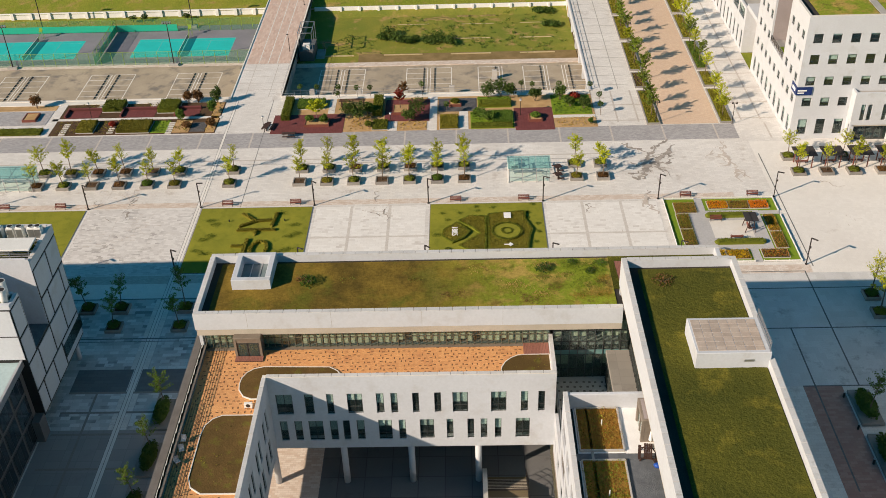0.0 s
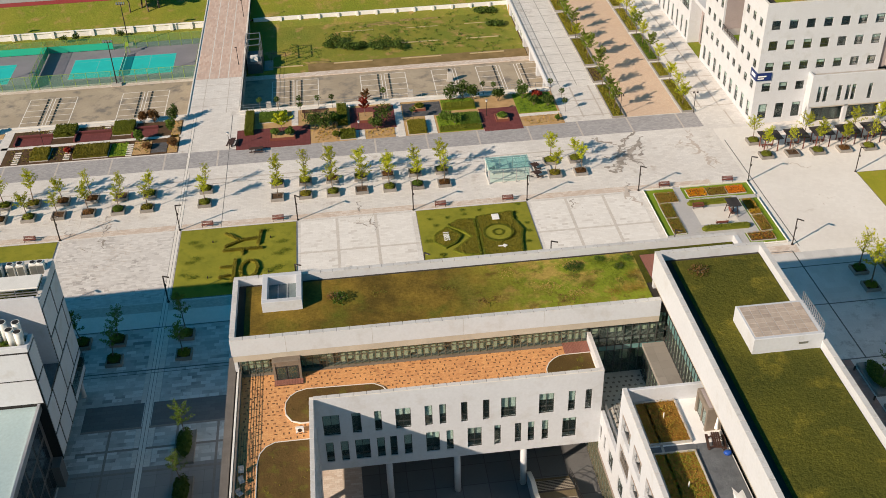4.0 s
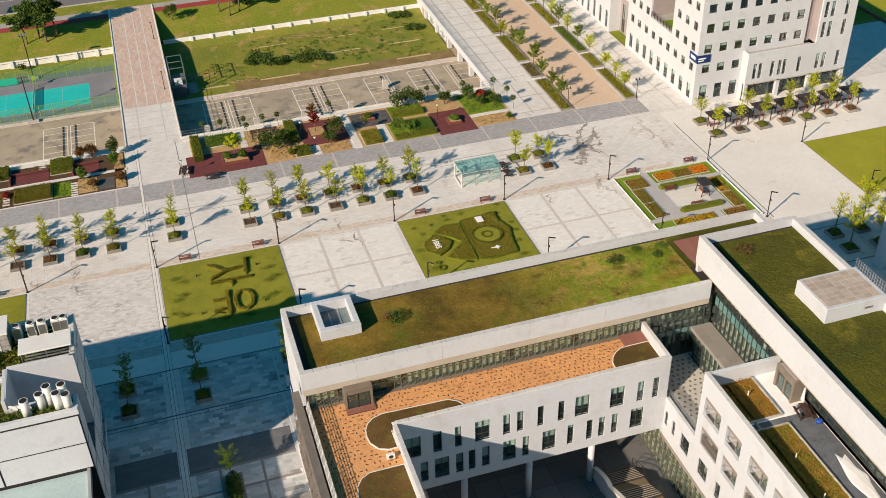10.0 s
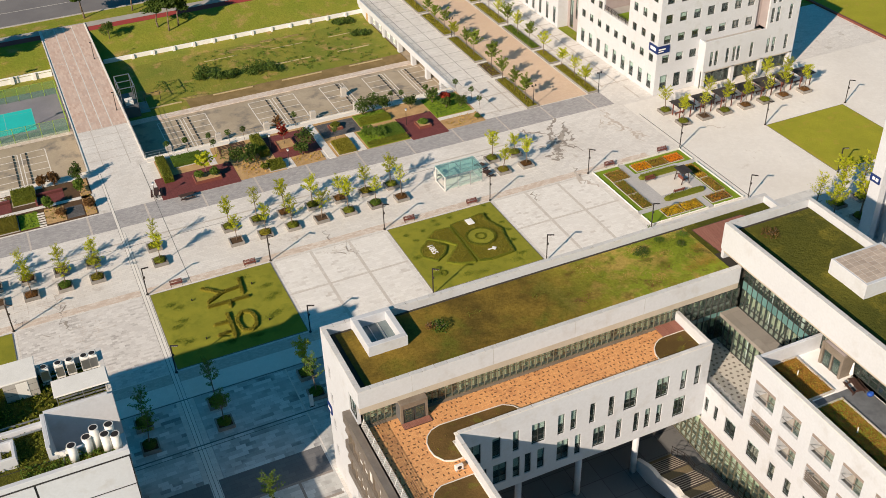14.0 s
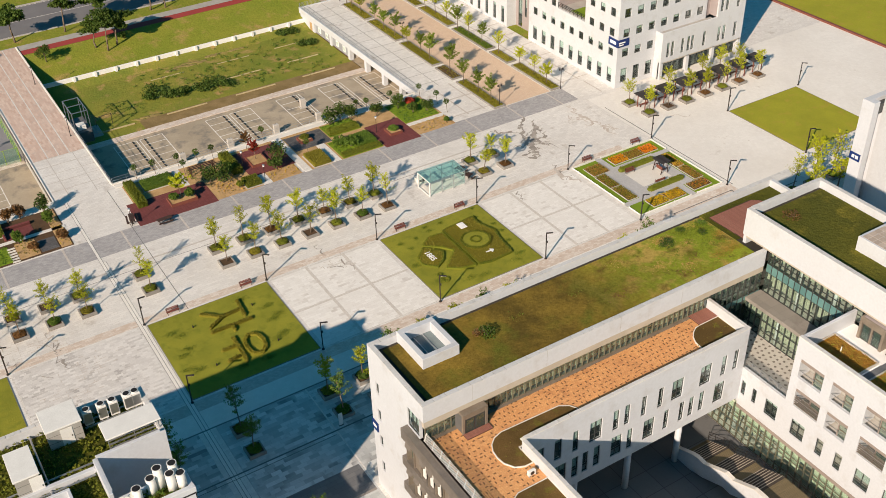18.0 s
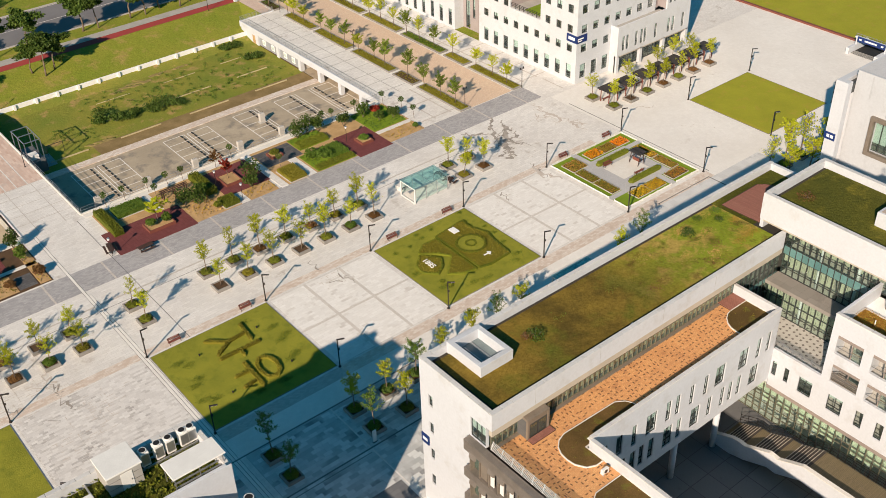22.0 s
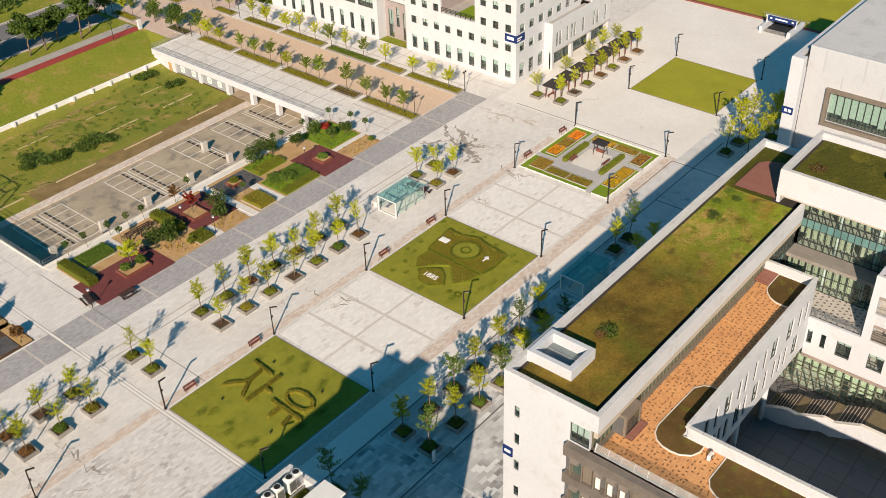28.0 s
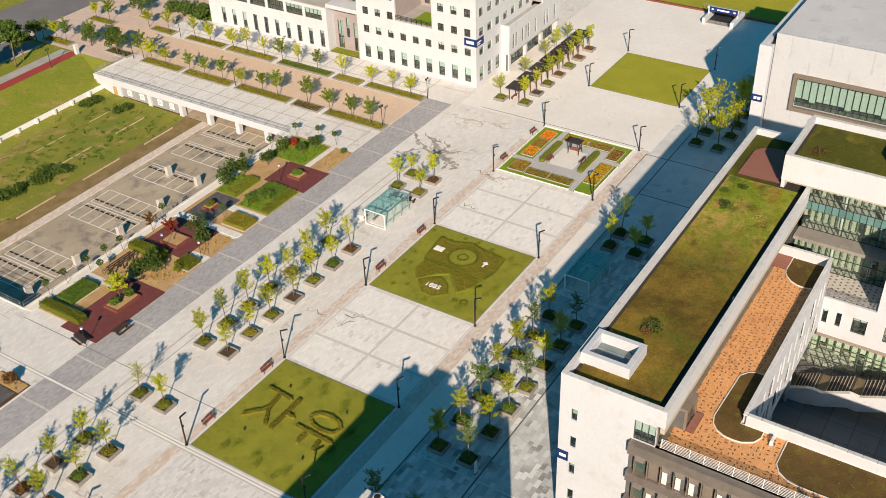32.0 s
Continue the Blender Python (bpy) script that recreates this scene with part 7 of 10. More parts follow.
block_hedge(-14.6, 32.6, -11.0, 36.6, 1.1, LEAF_HEDGE, "square clipped hedge in a kerb")
block_hedge(-27.6, 25.4, -24.7, 29.4, 0.8, LEAF_OLIVE, "square brown-green hedge in a kerb")
block_hedge(-20.3, 25.1, -14.6, 29.2, 0.8, LEAF_OLIVE, "wide brown-green hedge in a kerb")
block_hedge(-50, 24.8, -34.0, 26.9, 0.6, LEAF_HEDGE, "long low hedge beside the road")
patch("bed_grass", -14.3, 25.0, -11.4, 29.6, LAWN_GREEN, "green ground cover", 0.05, "grass")
patch("bed_soil", -10.4, 25.0, -7.4, 29.6, SAND_SOIL, "sandy bed", 0.05)
patch("slate_court", -7.2, 25.2, -4.6, 28.6, SLATE, "dark slate floor", 0.06, "pavement")
patch("bed_soil", -4.4, 24.8, -2.8, 36.4, SAND_SOIL, "sandy bed", 0.05)
box_planter(-39.0, 30.0, -36.5, 33.0, None, "raised planter with sandy soil")
for x, y, r, h, lf in ((-9.6, 29.4, 0.9, 2.6, LEAF_MID), (-8.0, 26.8, 0.9, 1.0, LEAF_BROWN), (-4.1, 36.0, 1.1, 3.4, LEAF_DARK), (-4.3, 32.0, 1.0, 2.8, LEAF_MID), (-3.6, 27.0, 0.9, 1.6, LEAF_BROWN), (-9.6, 36.2, 1.0, 2.6, LEAF_BROWN), (-7.8, 36.4, 1.0, 2.6, LEAF_BROWN), (-38, 35.6, 1.1, 2.6, LEAF_BROWN), (-21.6, 27.6, 0.6, 1.0, LEAF_RED)):
    bush(x, y, r, h, lf, "loose garden shrub with thin stems" if lf is not LEAF_BROWN else "bronze leaved shrub", "western shrubs")
for x, y, n, a in ((-30.2, 25.0, 6, 90), (-21.6, 25.4, 5, 90), (-11.0, 24.9, 6, 90), (-26.0, 34.6, 4, 90), (-16.0, 35.2, 4, 90)):
    for i in range(n):
        s = thing("stepping_stone", "pale stepping stone slab in the bed", "stone", "stepping stones", at=(x, y + 0.75 * i, 0.02))
        part("slab", Build().box(-0.55, -0.2, 0, 0.55, 0.2, 0.07, 0.02), WHITE_COPING, s)
pc = thing("red_cart", "small dark red cart standing on the grey floor", "cart", at=(-21.3, 28.2, 0.02))
part("tray", Build().box(-0.5, -0.3, 0.4, 0.5, 0.3, 0.75, 0.03), WOOD_RED, pc)
for x in (-0.35, 0.35):
    part("wheel", Build().rod((x, -0.36, 0.28), (x, 0.36, 0.28), 0.28, 0.28, 14), DARK_METAL, pc)

# ---- car park: stalls, wheel stops, column stubs ----
def net_mat(name, colour, cover):
    m, nt, bsdf = base_mat(name)
    bsdf.inputs["Base Color"].default_value = (*colour, 1)
    clear = nt.nodes.new("ShaderNodeBsdfTransparent")
    mix = nt.nodes.new("ShaderNodeMixShader")
    mix.inputs[0].default_value = cover
    nt.links.new(clear.outputs[0], mix.inputs[1])
    nt.links.new(bsdf.outputs[0], mix.inputs[2])
    nt.links.new(mix.outputs[0], nt.nodes["Material Output"].inputs[0])
    return m


NET = net_mat("see_through_green_net", (0.10, 0.34, 0.16), 0.16)
NET_DENSE = net_mat("dense_green_wind_net", (0.02, 0.50, 0.33), 0.8)
lines = Build()
stop_mesh = mesh_of("body", Build().box(-0.1, -0.4, 0, 0.1, 0.4, 0.15, 0.04), BLACK_GAP)


def stall_block(x, y0, y1, left=True, right=True, n=5):
    z = ZL + 0.006
    w = 0.08
    for lx in ([x] if left else []) + ([x + 9.1] if right else []) + [x + 4.25, x + 4.85]:
        lines.rect(lx - w, y0, lx + w, y1, z)
    for i in range(n + 1):
        y = y0 + (y1 - y0) * i / n
        if left:
            lines.rect(x + w, y - w, x + 4.25 - w, y + w, z)
        if right:
            lines.rect(x + 4.85 + w, y - w, x + 9.1 - w, y + w, z)
    for i in range(n):
        y = y0 + (y1 - y0) * (i + 0.5) / n
        for on, lx in ((left, x + 3.5), (right, x + 5.7)):
            if on:
                for dy in (-0.6, 0.6):
                    s = thing("wheel_stop", "black rubber wheel stop on the car park", "wheel stop", "wheel stops", at=(lx, y + dy, ZL))
                    part("body", stop_mesh, None, s)


for x, l, r in ((12.8, True, True), (30.4, True, True), (44.9, True, False), (54.0, True, False), (57.65, False, True), (-34.7, True, True), (-16.75, True, True), (-52.7, True, True), (-70.6, True, True)):
    stall_block(x, 44.8, 57.0, l, r)
solid("stall_markings", lines, WHITE_LINE, "worn white parking bay lines", "marking", kind="stuff")
for x, y in ((12.4, 44.4), (21.5, 44.5), (30.5, 44.6), (39.6, 44.8), (48.1, 44.5), (48.1, 51.4)):
    c = thing("column_stub", "short white concrete column in the car park", "column", "column stubs", at=(x, y, ZL))
    part("shaft", Build().box(-0.5, -0.35, 0.0, 0.5, 0.35, 1.9, 0.05), CONCRETE_PALE, c)
    part("foot", Build().box(-0.7, -0.55, 0.0, 0.7, 0.55, 0.2, 0.04), CONCRETE, c)
    for k in range(3):
        part("rebar", Build().rod((-0.3 + 0.3 * k, 0, 1.9), (-0.3 + 0.3 * k, 0, 2.15), 0.02, 0.02, 5), DARK_METAL, c)


def railing(name, pts, h, material, label, step=2.0, bars=3, z=0.0):
    """A post and bar railing along a line."""
    ob = thing(name, label, "railing")
    for (ax, ay), (bx, by) in zip(pts, pts[1:]):
        ln = math.hypot(bx - ax, by - ay)
        n = max(1, int(ln / step))
        for i in range(n + 1):
            x, y = ax + (bx - ax) * i / n, ay + (by - ay) * i / n
            part("post", Build().box(x - 0.025, y - 0.025, z, x + 0.025, y + 0.025, z + h), material, ob)
        for k in range(bars):
            q = z + h * (k + 1) / bars
            part("bar", Build().beam((ax, ay, q), (bx, by, q), 0.04, 0.04), material, ob)
    return ob


railing("lot_railing", [(7.6, 38.35), (65.2, 38.35)], 1.0, STEEL, "thin grey railing along the car park edge", 2.4, 2, 0.15)
railing("bridge_railing", [(7.5, 39), (7.5, 62)], 1.0, STEEL, "thin grey railing on the bridge edge", 2.4, 2, 0.1)
railing("bridge_railing", [(65.55, 38.5), (65.55, 88.6)], 1.0, STEEL, "thin grey railing on the deck edge", 2.6, 2, 0.1)
railing("bridge_railing", [(65.6, 88.65), (73.8, 88.65)], 1.0, STEEL, "thin grey railing on the deck end", 2.0, 4, 0.1)

# ---- field: logs, shrubs, small plants, stair frame ----
for x0, x1, y in ((25.3, 33.4, 63.6), (39.4, 47.8, 63.5), (53.8, 61.1, 63.4), (12.0, 19.0, 63.6), (26, 33, 71.6), (40.1, 48.3, 71.3), (54.1, 61.2, 71.2), (41.7, 48.8, 79.0), (54.7, 59.7, 79.1), (27.5, 34.5, 79.4)):
    t = thing("timber_edge", "pale weathered timber edge lying in the field", "timber", "timber edges")
    part("log", Build().box(x0, y - 0.1, ZL, x1, y + 0.1, ZL + 0.22, 0.03), PALE_TIMBER, t)
for x, y, r, h in ((36.6, 70.2, 2.2, 1.9), (34.4, 69.2, 1.8, 1.7), (39.2, 68.6, 1.9, 1.6), (27.6, 70.4, 2.0, 1.9), (29.6, 69.6, 1.6, 1.5), (26.0, 73.4, 1.9, 2.0), (24.6, 71.6, 1.5, 1.5), (31.6, 70.6, 1.2, 1.2), (61.4, 84.6, 1.6, 1.2), (62.2, 76.9, 1.6, 1.1), (59.0, 84.9, 1.7, 1.2), (60.4, 77.4, 1.2, 1.0)):
    bush(x, y, r, h, LEAF_DARK, "sprawling dark green shrub in the field", "field shrubs", 420, 0.2, ZL, "field_shrub")
small = Build()
sr = random.Random(91)
for _ in range(230):
    cx, cy = sr.choice(((50, 76), (45, 70), (38, 76), (30, 78), (20, 70), (56, 82), (55, 70), (44, 80), (62, 66)))
    x, y = cx + sr.gauss(0, 3.5), cy + sr.gauss(0, 2.4)
    if 9 < x < 64 and 62.5 < y < 87:
        z = ZL + (0 if y < 66 else 0.2 * (y - 66) / 18 if y < 84 else 0.2 + 0.4 * (y - 84) / 6)
        for _ in range(12):
            small.leaf((x + sr.gauss(0, 0.22), y + sr.gauss(0, 0.22), z + sr.uniform(0.03, 0.4)), 0.14, sr, 0.2)
solid("field_weeds", small, LEAF_MID, "low weeds and saplings in the grass field", "plants", kind="stuff")
for x, y, rx, ry in ((37.0, 82.4, 4.2, 1.2), (42.6, 83.6, 2.2, 0.8), (33.0, 81.6, 2.2, 0.7), (50.8, 85.2, 2.6, 0.6), (47.9, 83.4, 2.2, 0.7), (12.5, 70.0, 1.6, 2.6), (21.5, 64.8, 3.0, 0.8)):
    m = Build()
    for _ in range(22):
        q, a = math.sqrt(sr.random()), sr.uniform(0, 6.283)
        m.blob((x + rx * q * math.cos(a) * 0.8, y + ry * q * math.sin(a) * 0.8, ZL + (0.0 if y < 66 else 0.2 * (y - 66) / 18 if y < 84 else 0.23)), (rx * sr.uniform(0.12, 0.32), ry * sr.uniform(0.15, 0.4), 0.035), sr, 9, 4, 0.3)
    solid("bare_patch", m, PATCH_SOIL, "bare tan soil patch in the field", "soil", kind="stuff", smooth=True)
stt = thing("stair_frame", "dark steel stair frame beside the bridge", "stairs", at=(7.8, 61.6, ZL))
part("base", Build().box(0.0, 0.0, 0, 3.0, 6.4, 2.2, 0.03), DARK_WALL, stt)
for x in (0.1, 2.9):
    for y in (0.2, 3.2, 6.2):
        part("post", Build().box(x - 0.06, y - 0.06, 2.2, x + 0.06, y + 0.06, 6.2), STEEL, stt)
for y in (0.2, 3.2, 6.2):
    part("beam", Build().box(0.1, y - 0.06, 6.1, 2.9, y + 0.06, 6.22), STEEL, stt)
for x in (0.1, 2.9):
    part("beam", Build().box(x - 0.06, 0.2, 6.1, x + 0.06, 6.2, 6.22), STEEL, stt)
part("machine", Build().box(0.7, 0.9, 2.2, 2.2, 2.4, 3.1, 0.04), WHITE_METAL, stt)
for i in range(8):
    part("step", Build().box(3.2, 1.0 + 0.5 * i, 0.0, 5.0, 1.45 + 0.5 * i, 0.08 + 0.05 * i), CONCRETE, stt)
tower = thing("goal_frame", "thin steel frame standing in the field", "frame", at=(12.5, 66.0, ZL))
for x in (0, 3.0):
    part("post", Build().rod((x, 0, 0), (x, 0, 2.2), 0.05, 0.05, 6), DARK_METAL, tower)
part("crossbar", Build().rod((0, 0, 2.2), (3.0, 0, 2.2), 0.05, 0.05, 6), DARK_METAL, tower)

# ---- sports courts ----
for k, (x0, x1) in enumerate(((-29.1, -7.9), (-62.3, -41.1))):
    c = thing("sports_court", "teal painted sports court with white lines", "court", "sports courts", at=(0, 0, ZL))
    part("surface", Build().rect(x0, 65.3, x1, 74.8, 0.012), TEAL, c)
    ln = Build()
    for a, b in ((65.3, 65.4), (74.7, 74.8), (66.6, 66.66), (73.4, 73.46)):
        ln.rect(x0, a, x1, b, 0.018)
    for x in (x0, x0 + 5.2, (x0 + x1) / 2, x1 - 5.3, x1 - 0.1):
        ln.rect(x, 65.3, x + 0.08, 74.8, 0.022)
    part("lines", ln, net_mat("faint_court_line", (0.45, 0.72, 0.70), 0.5), c)
    mx = (x0 + x1) / 2
    n = thing("court_net", "dark net across the court", "net", "court nets", at=(mx, 0, ZL))
    part("mesh", Build().box(-0.01, 65.0, 0.1, 0.01, 75.1, 1.0), net_mat("dark_net", (0.03, 0.05, 0.05), 0.5), n)
    part("tape", Build().box(-0.03, 65.0, 1.0, 0.03, 75.1, 1.06), WHITE_LINE, n)
    for y in (64.9, 75.2):
        part("post", Build().rod((0, y, 0), (0, y, 1.15), 0.06, 0.06, 8), GREEN_POST, n)
    u = thing("umpire_chair", "tall yellow-green umpire chair", "chair", "umpire chairs", at=(mx + 0.2, 76.6, ZL))
    for sx in (-0.4, 0.4):
        for sy in (-0.4, 0.4):
            part("leg", Build().rod((sx, sy, 0), (sx * 0.6, sy * 0.6, 1.7), 0.04, 0.04, 6), GREEN_POST, u)
    part("seat", Build().box(-0.35, -0.35, 1.7, 0.35, 0.35, 1.78), GREEN_POST, u)
    part("backrest", Build().box(-0.35, 0.3, 1.78, 0.35, 0.36, 2.4), GREEN_POST, u)


def fence(ax, ay, bx, by, h, dense=None):
    ob = thing("court_fence", "yellow-green posts with green netting round the courts", "fence", "court fences", at=(0, 0, ZL))
    ln = math.hypot(bx - ax, by - ay)
    n = int(ln / 2.4)
    for i in range(n + 1):
        x, y = ax + (bx - ax) * i / n, ay + (by - ay) * i / n
        part("post", Build().rod((x, y, 0), (x, y, h), 0.05, 0.05, 6), GREEN_POST, ob)
        if i < n:
            x2, y2 = ax + (bx - ax) * (i + 1) / n, ay + (by - ay) * (i + 1) / n
            heavy = dense and dense[0] < x < dense[1]
            part("netting", Build().beam((x, y, h * 0.5), (x2, y2, h * 0.5), 0.02, h * 0.94), NET, ob)
            if heavy:
                part("wind_net", Build().beam((x, y - 0.04, h * 0.3), (x2, y2 - 0.04, h * 0.3), 0.02, h * 0.5), NET_DENSE, ob)
            part("rail", Build().rod((x, y, h - 0.04), (x2, y2, h - 0.04), 0.03, 0.03, 5), GREEN_POST, ob)


fence(-70, 79.2, -2.4, 79.0, 3.0, (-70, -22.5))
fence(-70, 61.6, -2.6, 61.4, 3.0)
fence(-35.4, 62.0, -35.4, 79.0, 3.0, (-36, -35))
fence(-2.5, 61.6, -2.5, 79.0, 3.0)
for x, y in ((-18.5, 61.0), (-18.7, 81.0), (-52.7, 81.0), (-52.5, 61.0)):
    fl = thing("floodlight_mast", "tall steel floodlight mast beside the courts", "lamp", "floodlight masts", at=(x, y, ZL))
    part("pole", Build().rod((0, 0, 0), (0, 0, 9.4), 0.13, 0.08, 10), DARK_METAL, fl)
    part("crossarm", Build().box(-0.9, -0.06, 9.2, 0.9, 0.06, 9.35), DARK_METAL, fl)
    for k in range(4):
        part("floodlight", Build().box(-0.9 + 0.5 * k, -0.3, 9.35, -0.6 + 0.5 * k, 0.05, 9.75, 0.03), STEEL, fl)
    part("base_frame", Build().box(-1.0, -0.6, 0, 1.0, 0.6, 0.5, 0.04), CONCRETE, fl)

# ---- brick avenue: beds and trees ----
AV = [(24.3, 37.4), (38.7, 45.0), (46.1, 59.1), (60.6, 72.9), (74.0, 84.6), (88.4, 95.0)]
for x0, x1 in ((74.0, 76.4), (86.8, 89.1), (71.9, 74.2), (84.3, 86.6)):
    for y0, y1 in AV if x0 in (74.0, 86.8) else ((104.2, 111.8),):
        b = thing("avenue_bed", "long granite kerbed bed with low ground cover", "flower bed", "avenue beds")
        e = Build()
        e.box(x0, y0, 0, x1, y0 + 0.25, 0.3, 0.03).box(x0, y1 - 0.25, 0, x1, y1, 0.3, 0.03).box(x0, y0 + 0.25, 0, x0 + 0.25, y1 - 0.25, 0.3, 0.03).box(x1 - 0.25, y0 + 0.25, 0, x1, y1 - 0.25, 0.3, 0.03)
        part("kerb", e, PLANTER, b)
        short = y1 - y0 < 7
        part("soil", Build().box(x0 + 0.25, y0 + 0.25, 0, x1 - 0.25, y1 - 0.25, 0.22), SOIL if short and x0 < 80 else LAWN, b)
        m = Build()
        for _ in range(int((y1 - y0) * (20 if short and x0 < 80 else 70))):
            m.leaf((bd_rng.uniform(x0 + 0.35, x1 - 0.35), bd_rng.uniform(y0 + 0.4, y1 - 0.4), bd_rng.uniform(0.22, 0.42)), 0.15, bd_rng, 0.5)
        tagged(part("planting", m, LEAF_OLIVE if bd_rng.random() < 0.7 else LEAF_MID, b), "", "", "", "stuff")
AVT = [young_tree_meshes(501 + i, h, s, d, lf, 0.13) for i, (h, s, d, lf) in enumerate(((4.4, 1.4, 10, LEAF_AVENUE), (4.8, 1.5, 10, LEAF_AVENUE), (3.8, 1.3, 9, LEAF_LIME), (4.6, 1.3, 6, LEAF_LIME)))]
for x, ys in ((73.3, (105.8, 108.7, 111.1)), (85.4, (105.5, 110.0)), (75.3, (27.3, 31.6, 36.4, 42.0, 48.9, 52.9, 57.8, 62.9, 67.4, 71.7, 78.4, 82.0, 84.6, 92.2, 99.8)), (88.0, (27.1, 31.4, 36.5, 43.1, 49.3, 54.0, 58, 63.2, 67.8, 71.1, 77.5, 82.5, 90, 96))):
    for i, y in enumerate(ys):
        k = (bd_rng.choice((0, 1, 0, 2)) if x < 80 else bd_rng.choice((2, 3, 2, 0)))
        tree_thing("avenue_tree", AVT[k], "young green avenue tree in a kerbed bed" if k < 2 else "young lime green avenue tree in a kerbed bed", "avenue trees", (x + bd_rng.uniform(-0.3, 0.3), y, 0.2), bd_rng.uniform(0, 360), bd_rng.uniform(0.85, 1.12))
for x, y in ((75.6, 25.0), (88.8, 24.0), (75.4, 59.8), (87.4, 86.1), (74.7, 87.0), (63.3, 98.7), (72.2, 111.5)):
    al = thing("twin_lamp", "dark post with two small lamp heads", "lamp", "avenue lamps", at=(x, y, 0))
    part("pole", Build().rod((0, 0, 0), (0, 0, 4.2), 0.07, 0.05, 8), DARK_METAL, al)
    for s in (-1, 1):
        part("head", Build().rod((s * 0.35, 0, 3.9), (s * 0.35, 0, 4.25), 0.16, 0.1, 8), DARK_METAL, al)
    part("crossarm", Build().rod((-0.35, 0, 3.9), (0.35, 0, 3.9), 0.03, 0.03, 6), DARK_METAL, al)

# ---- far park and street ----
structure("red_path", Build().rect(-300, 99.3, 70.7, 101.75, -0.03), RED_TRACK, "red asphalt path through the park", "path")
structure("grey_path", Build().rect(-300, 101.8, 70.7, 104.5, -0.03), CONCRETE, "grey path beside the red one", "path")
structure("street", Build().rect(-400, 110.0, 70, 127, -0.02).rect(70, 118.2, 160, 134, -0.02), ASPHALT, "asphalt street", "road")
kl = Build()
for y in (110.2, 118.3, 126.6):
    kl.rect(-300, y, 70, y + 0.15, -0.008)
solid("street_lines", kl, WHITE_LINE, "white street lines", "marking", kind="structure")
structure("street_kerb", Build().box(-300, 109.6, -0.05, 70, 110.0, 0.12).box(-300, 127, -0.05, 70, 127.4, 0.12), KERB, "granite street kerb", "kerb")
wp = thing("white_bollard", "white square gate post at the path end", "post", at=(70.6, 99.4, 0))
part("shaft", Build().box(-0.35, -0.35, 0, 0.35, 0.35, 2.0, 0.05), WHITE_WALL, wp)
part("cap", Build().box(-0.4, -0.4, 2.0, 0.4, 0.4, 2.1, 0.03), WHITE_COPING, wp)


def pine_meshes(seed, h):
    """A park pine: bent bare trunk, spreading limbs, flat dark foliage pads."""
    rng = random.Random(seed)
    tr, cr = Build(), Build()
    p = Vector((0, 0, 0))
    pts = [p]
    for i in range(5):
        p = p + Vector((rng.uniform(-0.4, 0.4), rng.uniform(-0.4, 0.4), h / 5))
        pts.append(p)
    for i in range(5):
        tr.rod(pts[i], pts[i + 1], 0.18 - 0.025 * i, 0.155 - 0.025 * i, 8)
    for i in range(12):
        b = pts[3].lerp(pts[5], rng.random())
        a = 2.4 * i
        tip = b + Vector((math.cos(a), math.sin(a), rng.uniform(-0.05, 0.3))) * rng.uniform(1.2, 2.6)
        tr.rod(b, tip, 0.07, 0.025, 5)
        for k in range(3):
            crown_cloud(cr, rng, b.lerp(tip, 0.5 + 0.25 * k) + Vector((0, 0, 0.2)), (1.0, 1.0, 0.5), 70, 0.26)
    crown_cloud(cr, rng, pts[5], (1.4, 1.4, 0.8), 200, 0.26)
    return mesh_of("trunk", tr, BARK, True), mesh_of("crown", cr, LEAF_DARK)


def round_tree_meshes(seed, h, r):
    """A dense broad tree: short trunk, spreading limbs and a full uneven crown of leaf clumps."""
    rng = random.Random(seed)
    tr, cr = Build(), Build()
    tr.rod((0, 0, 0), (0.05, 0.03, h * 0.5), 0.14, 0.09, 8)
    for i in range(16):
        a, up = 2.4 * i, rng.uniform(0.45, 0.95)
        out = r * rng.uniform(0.5, 0.9) * math.sin(math.pi * min(1, up * 0.95))
        tip = Vector((math.cos(a) * out, math.sin(a) * out, h * up))
        tr.rod((0.04, 0.02, h * 0.38), tip, 0.05, 0.015, 5)
        crown_cloud(cr, rng, tip, (r * 0.42, r * 0.42, r * 0.34), 110, 0.16, 0.1, 0.4)
    return mesh_of("trunk", tr, BARK, True), mesh_of("crown", cr, LEAF_DARK)


ROUND = [round_tree_meshes(641, 4.6, 1.9)]
PINES = [pine_meshes(601 + i, h) for i, h in enumerate((6.5, 7.5, 5.8))]


def ground_z(y):
    return -2.0 + (y - 86.8) / 12.4 * 1.94 if y < 99.2 else -0.06


for i, (x, y) in enumerate(((21.8, 95.6), (23.6, 93.4), (26.0, 94.8), (-17.1, 95.0), (-13.2, 94.6), (-19.5, 93.4), (-15.4, 93.2), (18.4, 106.4), (25.5, 107.2), (37.7, 107.4), (41.0, 106.8), (52, 106.6), (56, 107.8), (60, 105.6), (48.6, 107.0), (63, 107), (-30, 106), (-42, 107), (8, 107))):
    tree_thing("pine_tree", PINES[i % 3], "dark green park pine with a bent bare trunk", "park pines", (x, y, ground_z(y) - 0.05), 57 * i, 1.0 + 0.06 * (i % 5))
for x, y, r in ((75.0, 92.0, 1.25), (75.0, 99.9, 0.95), (71.0, 112.6, 1.0), (92.5, 103.0, 1.2), (96.5, 108.0, 1.3)):
    tree_thing("round_tree", ROUND[0], "dense round dark green tree beside the avenue", "round trees", (x, y, 0), 40 * x, r)
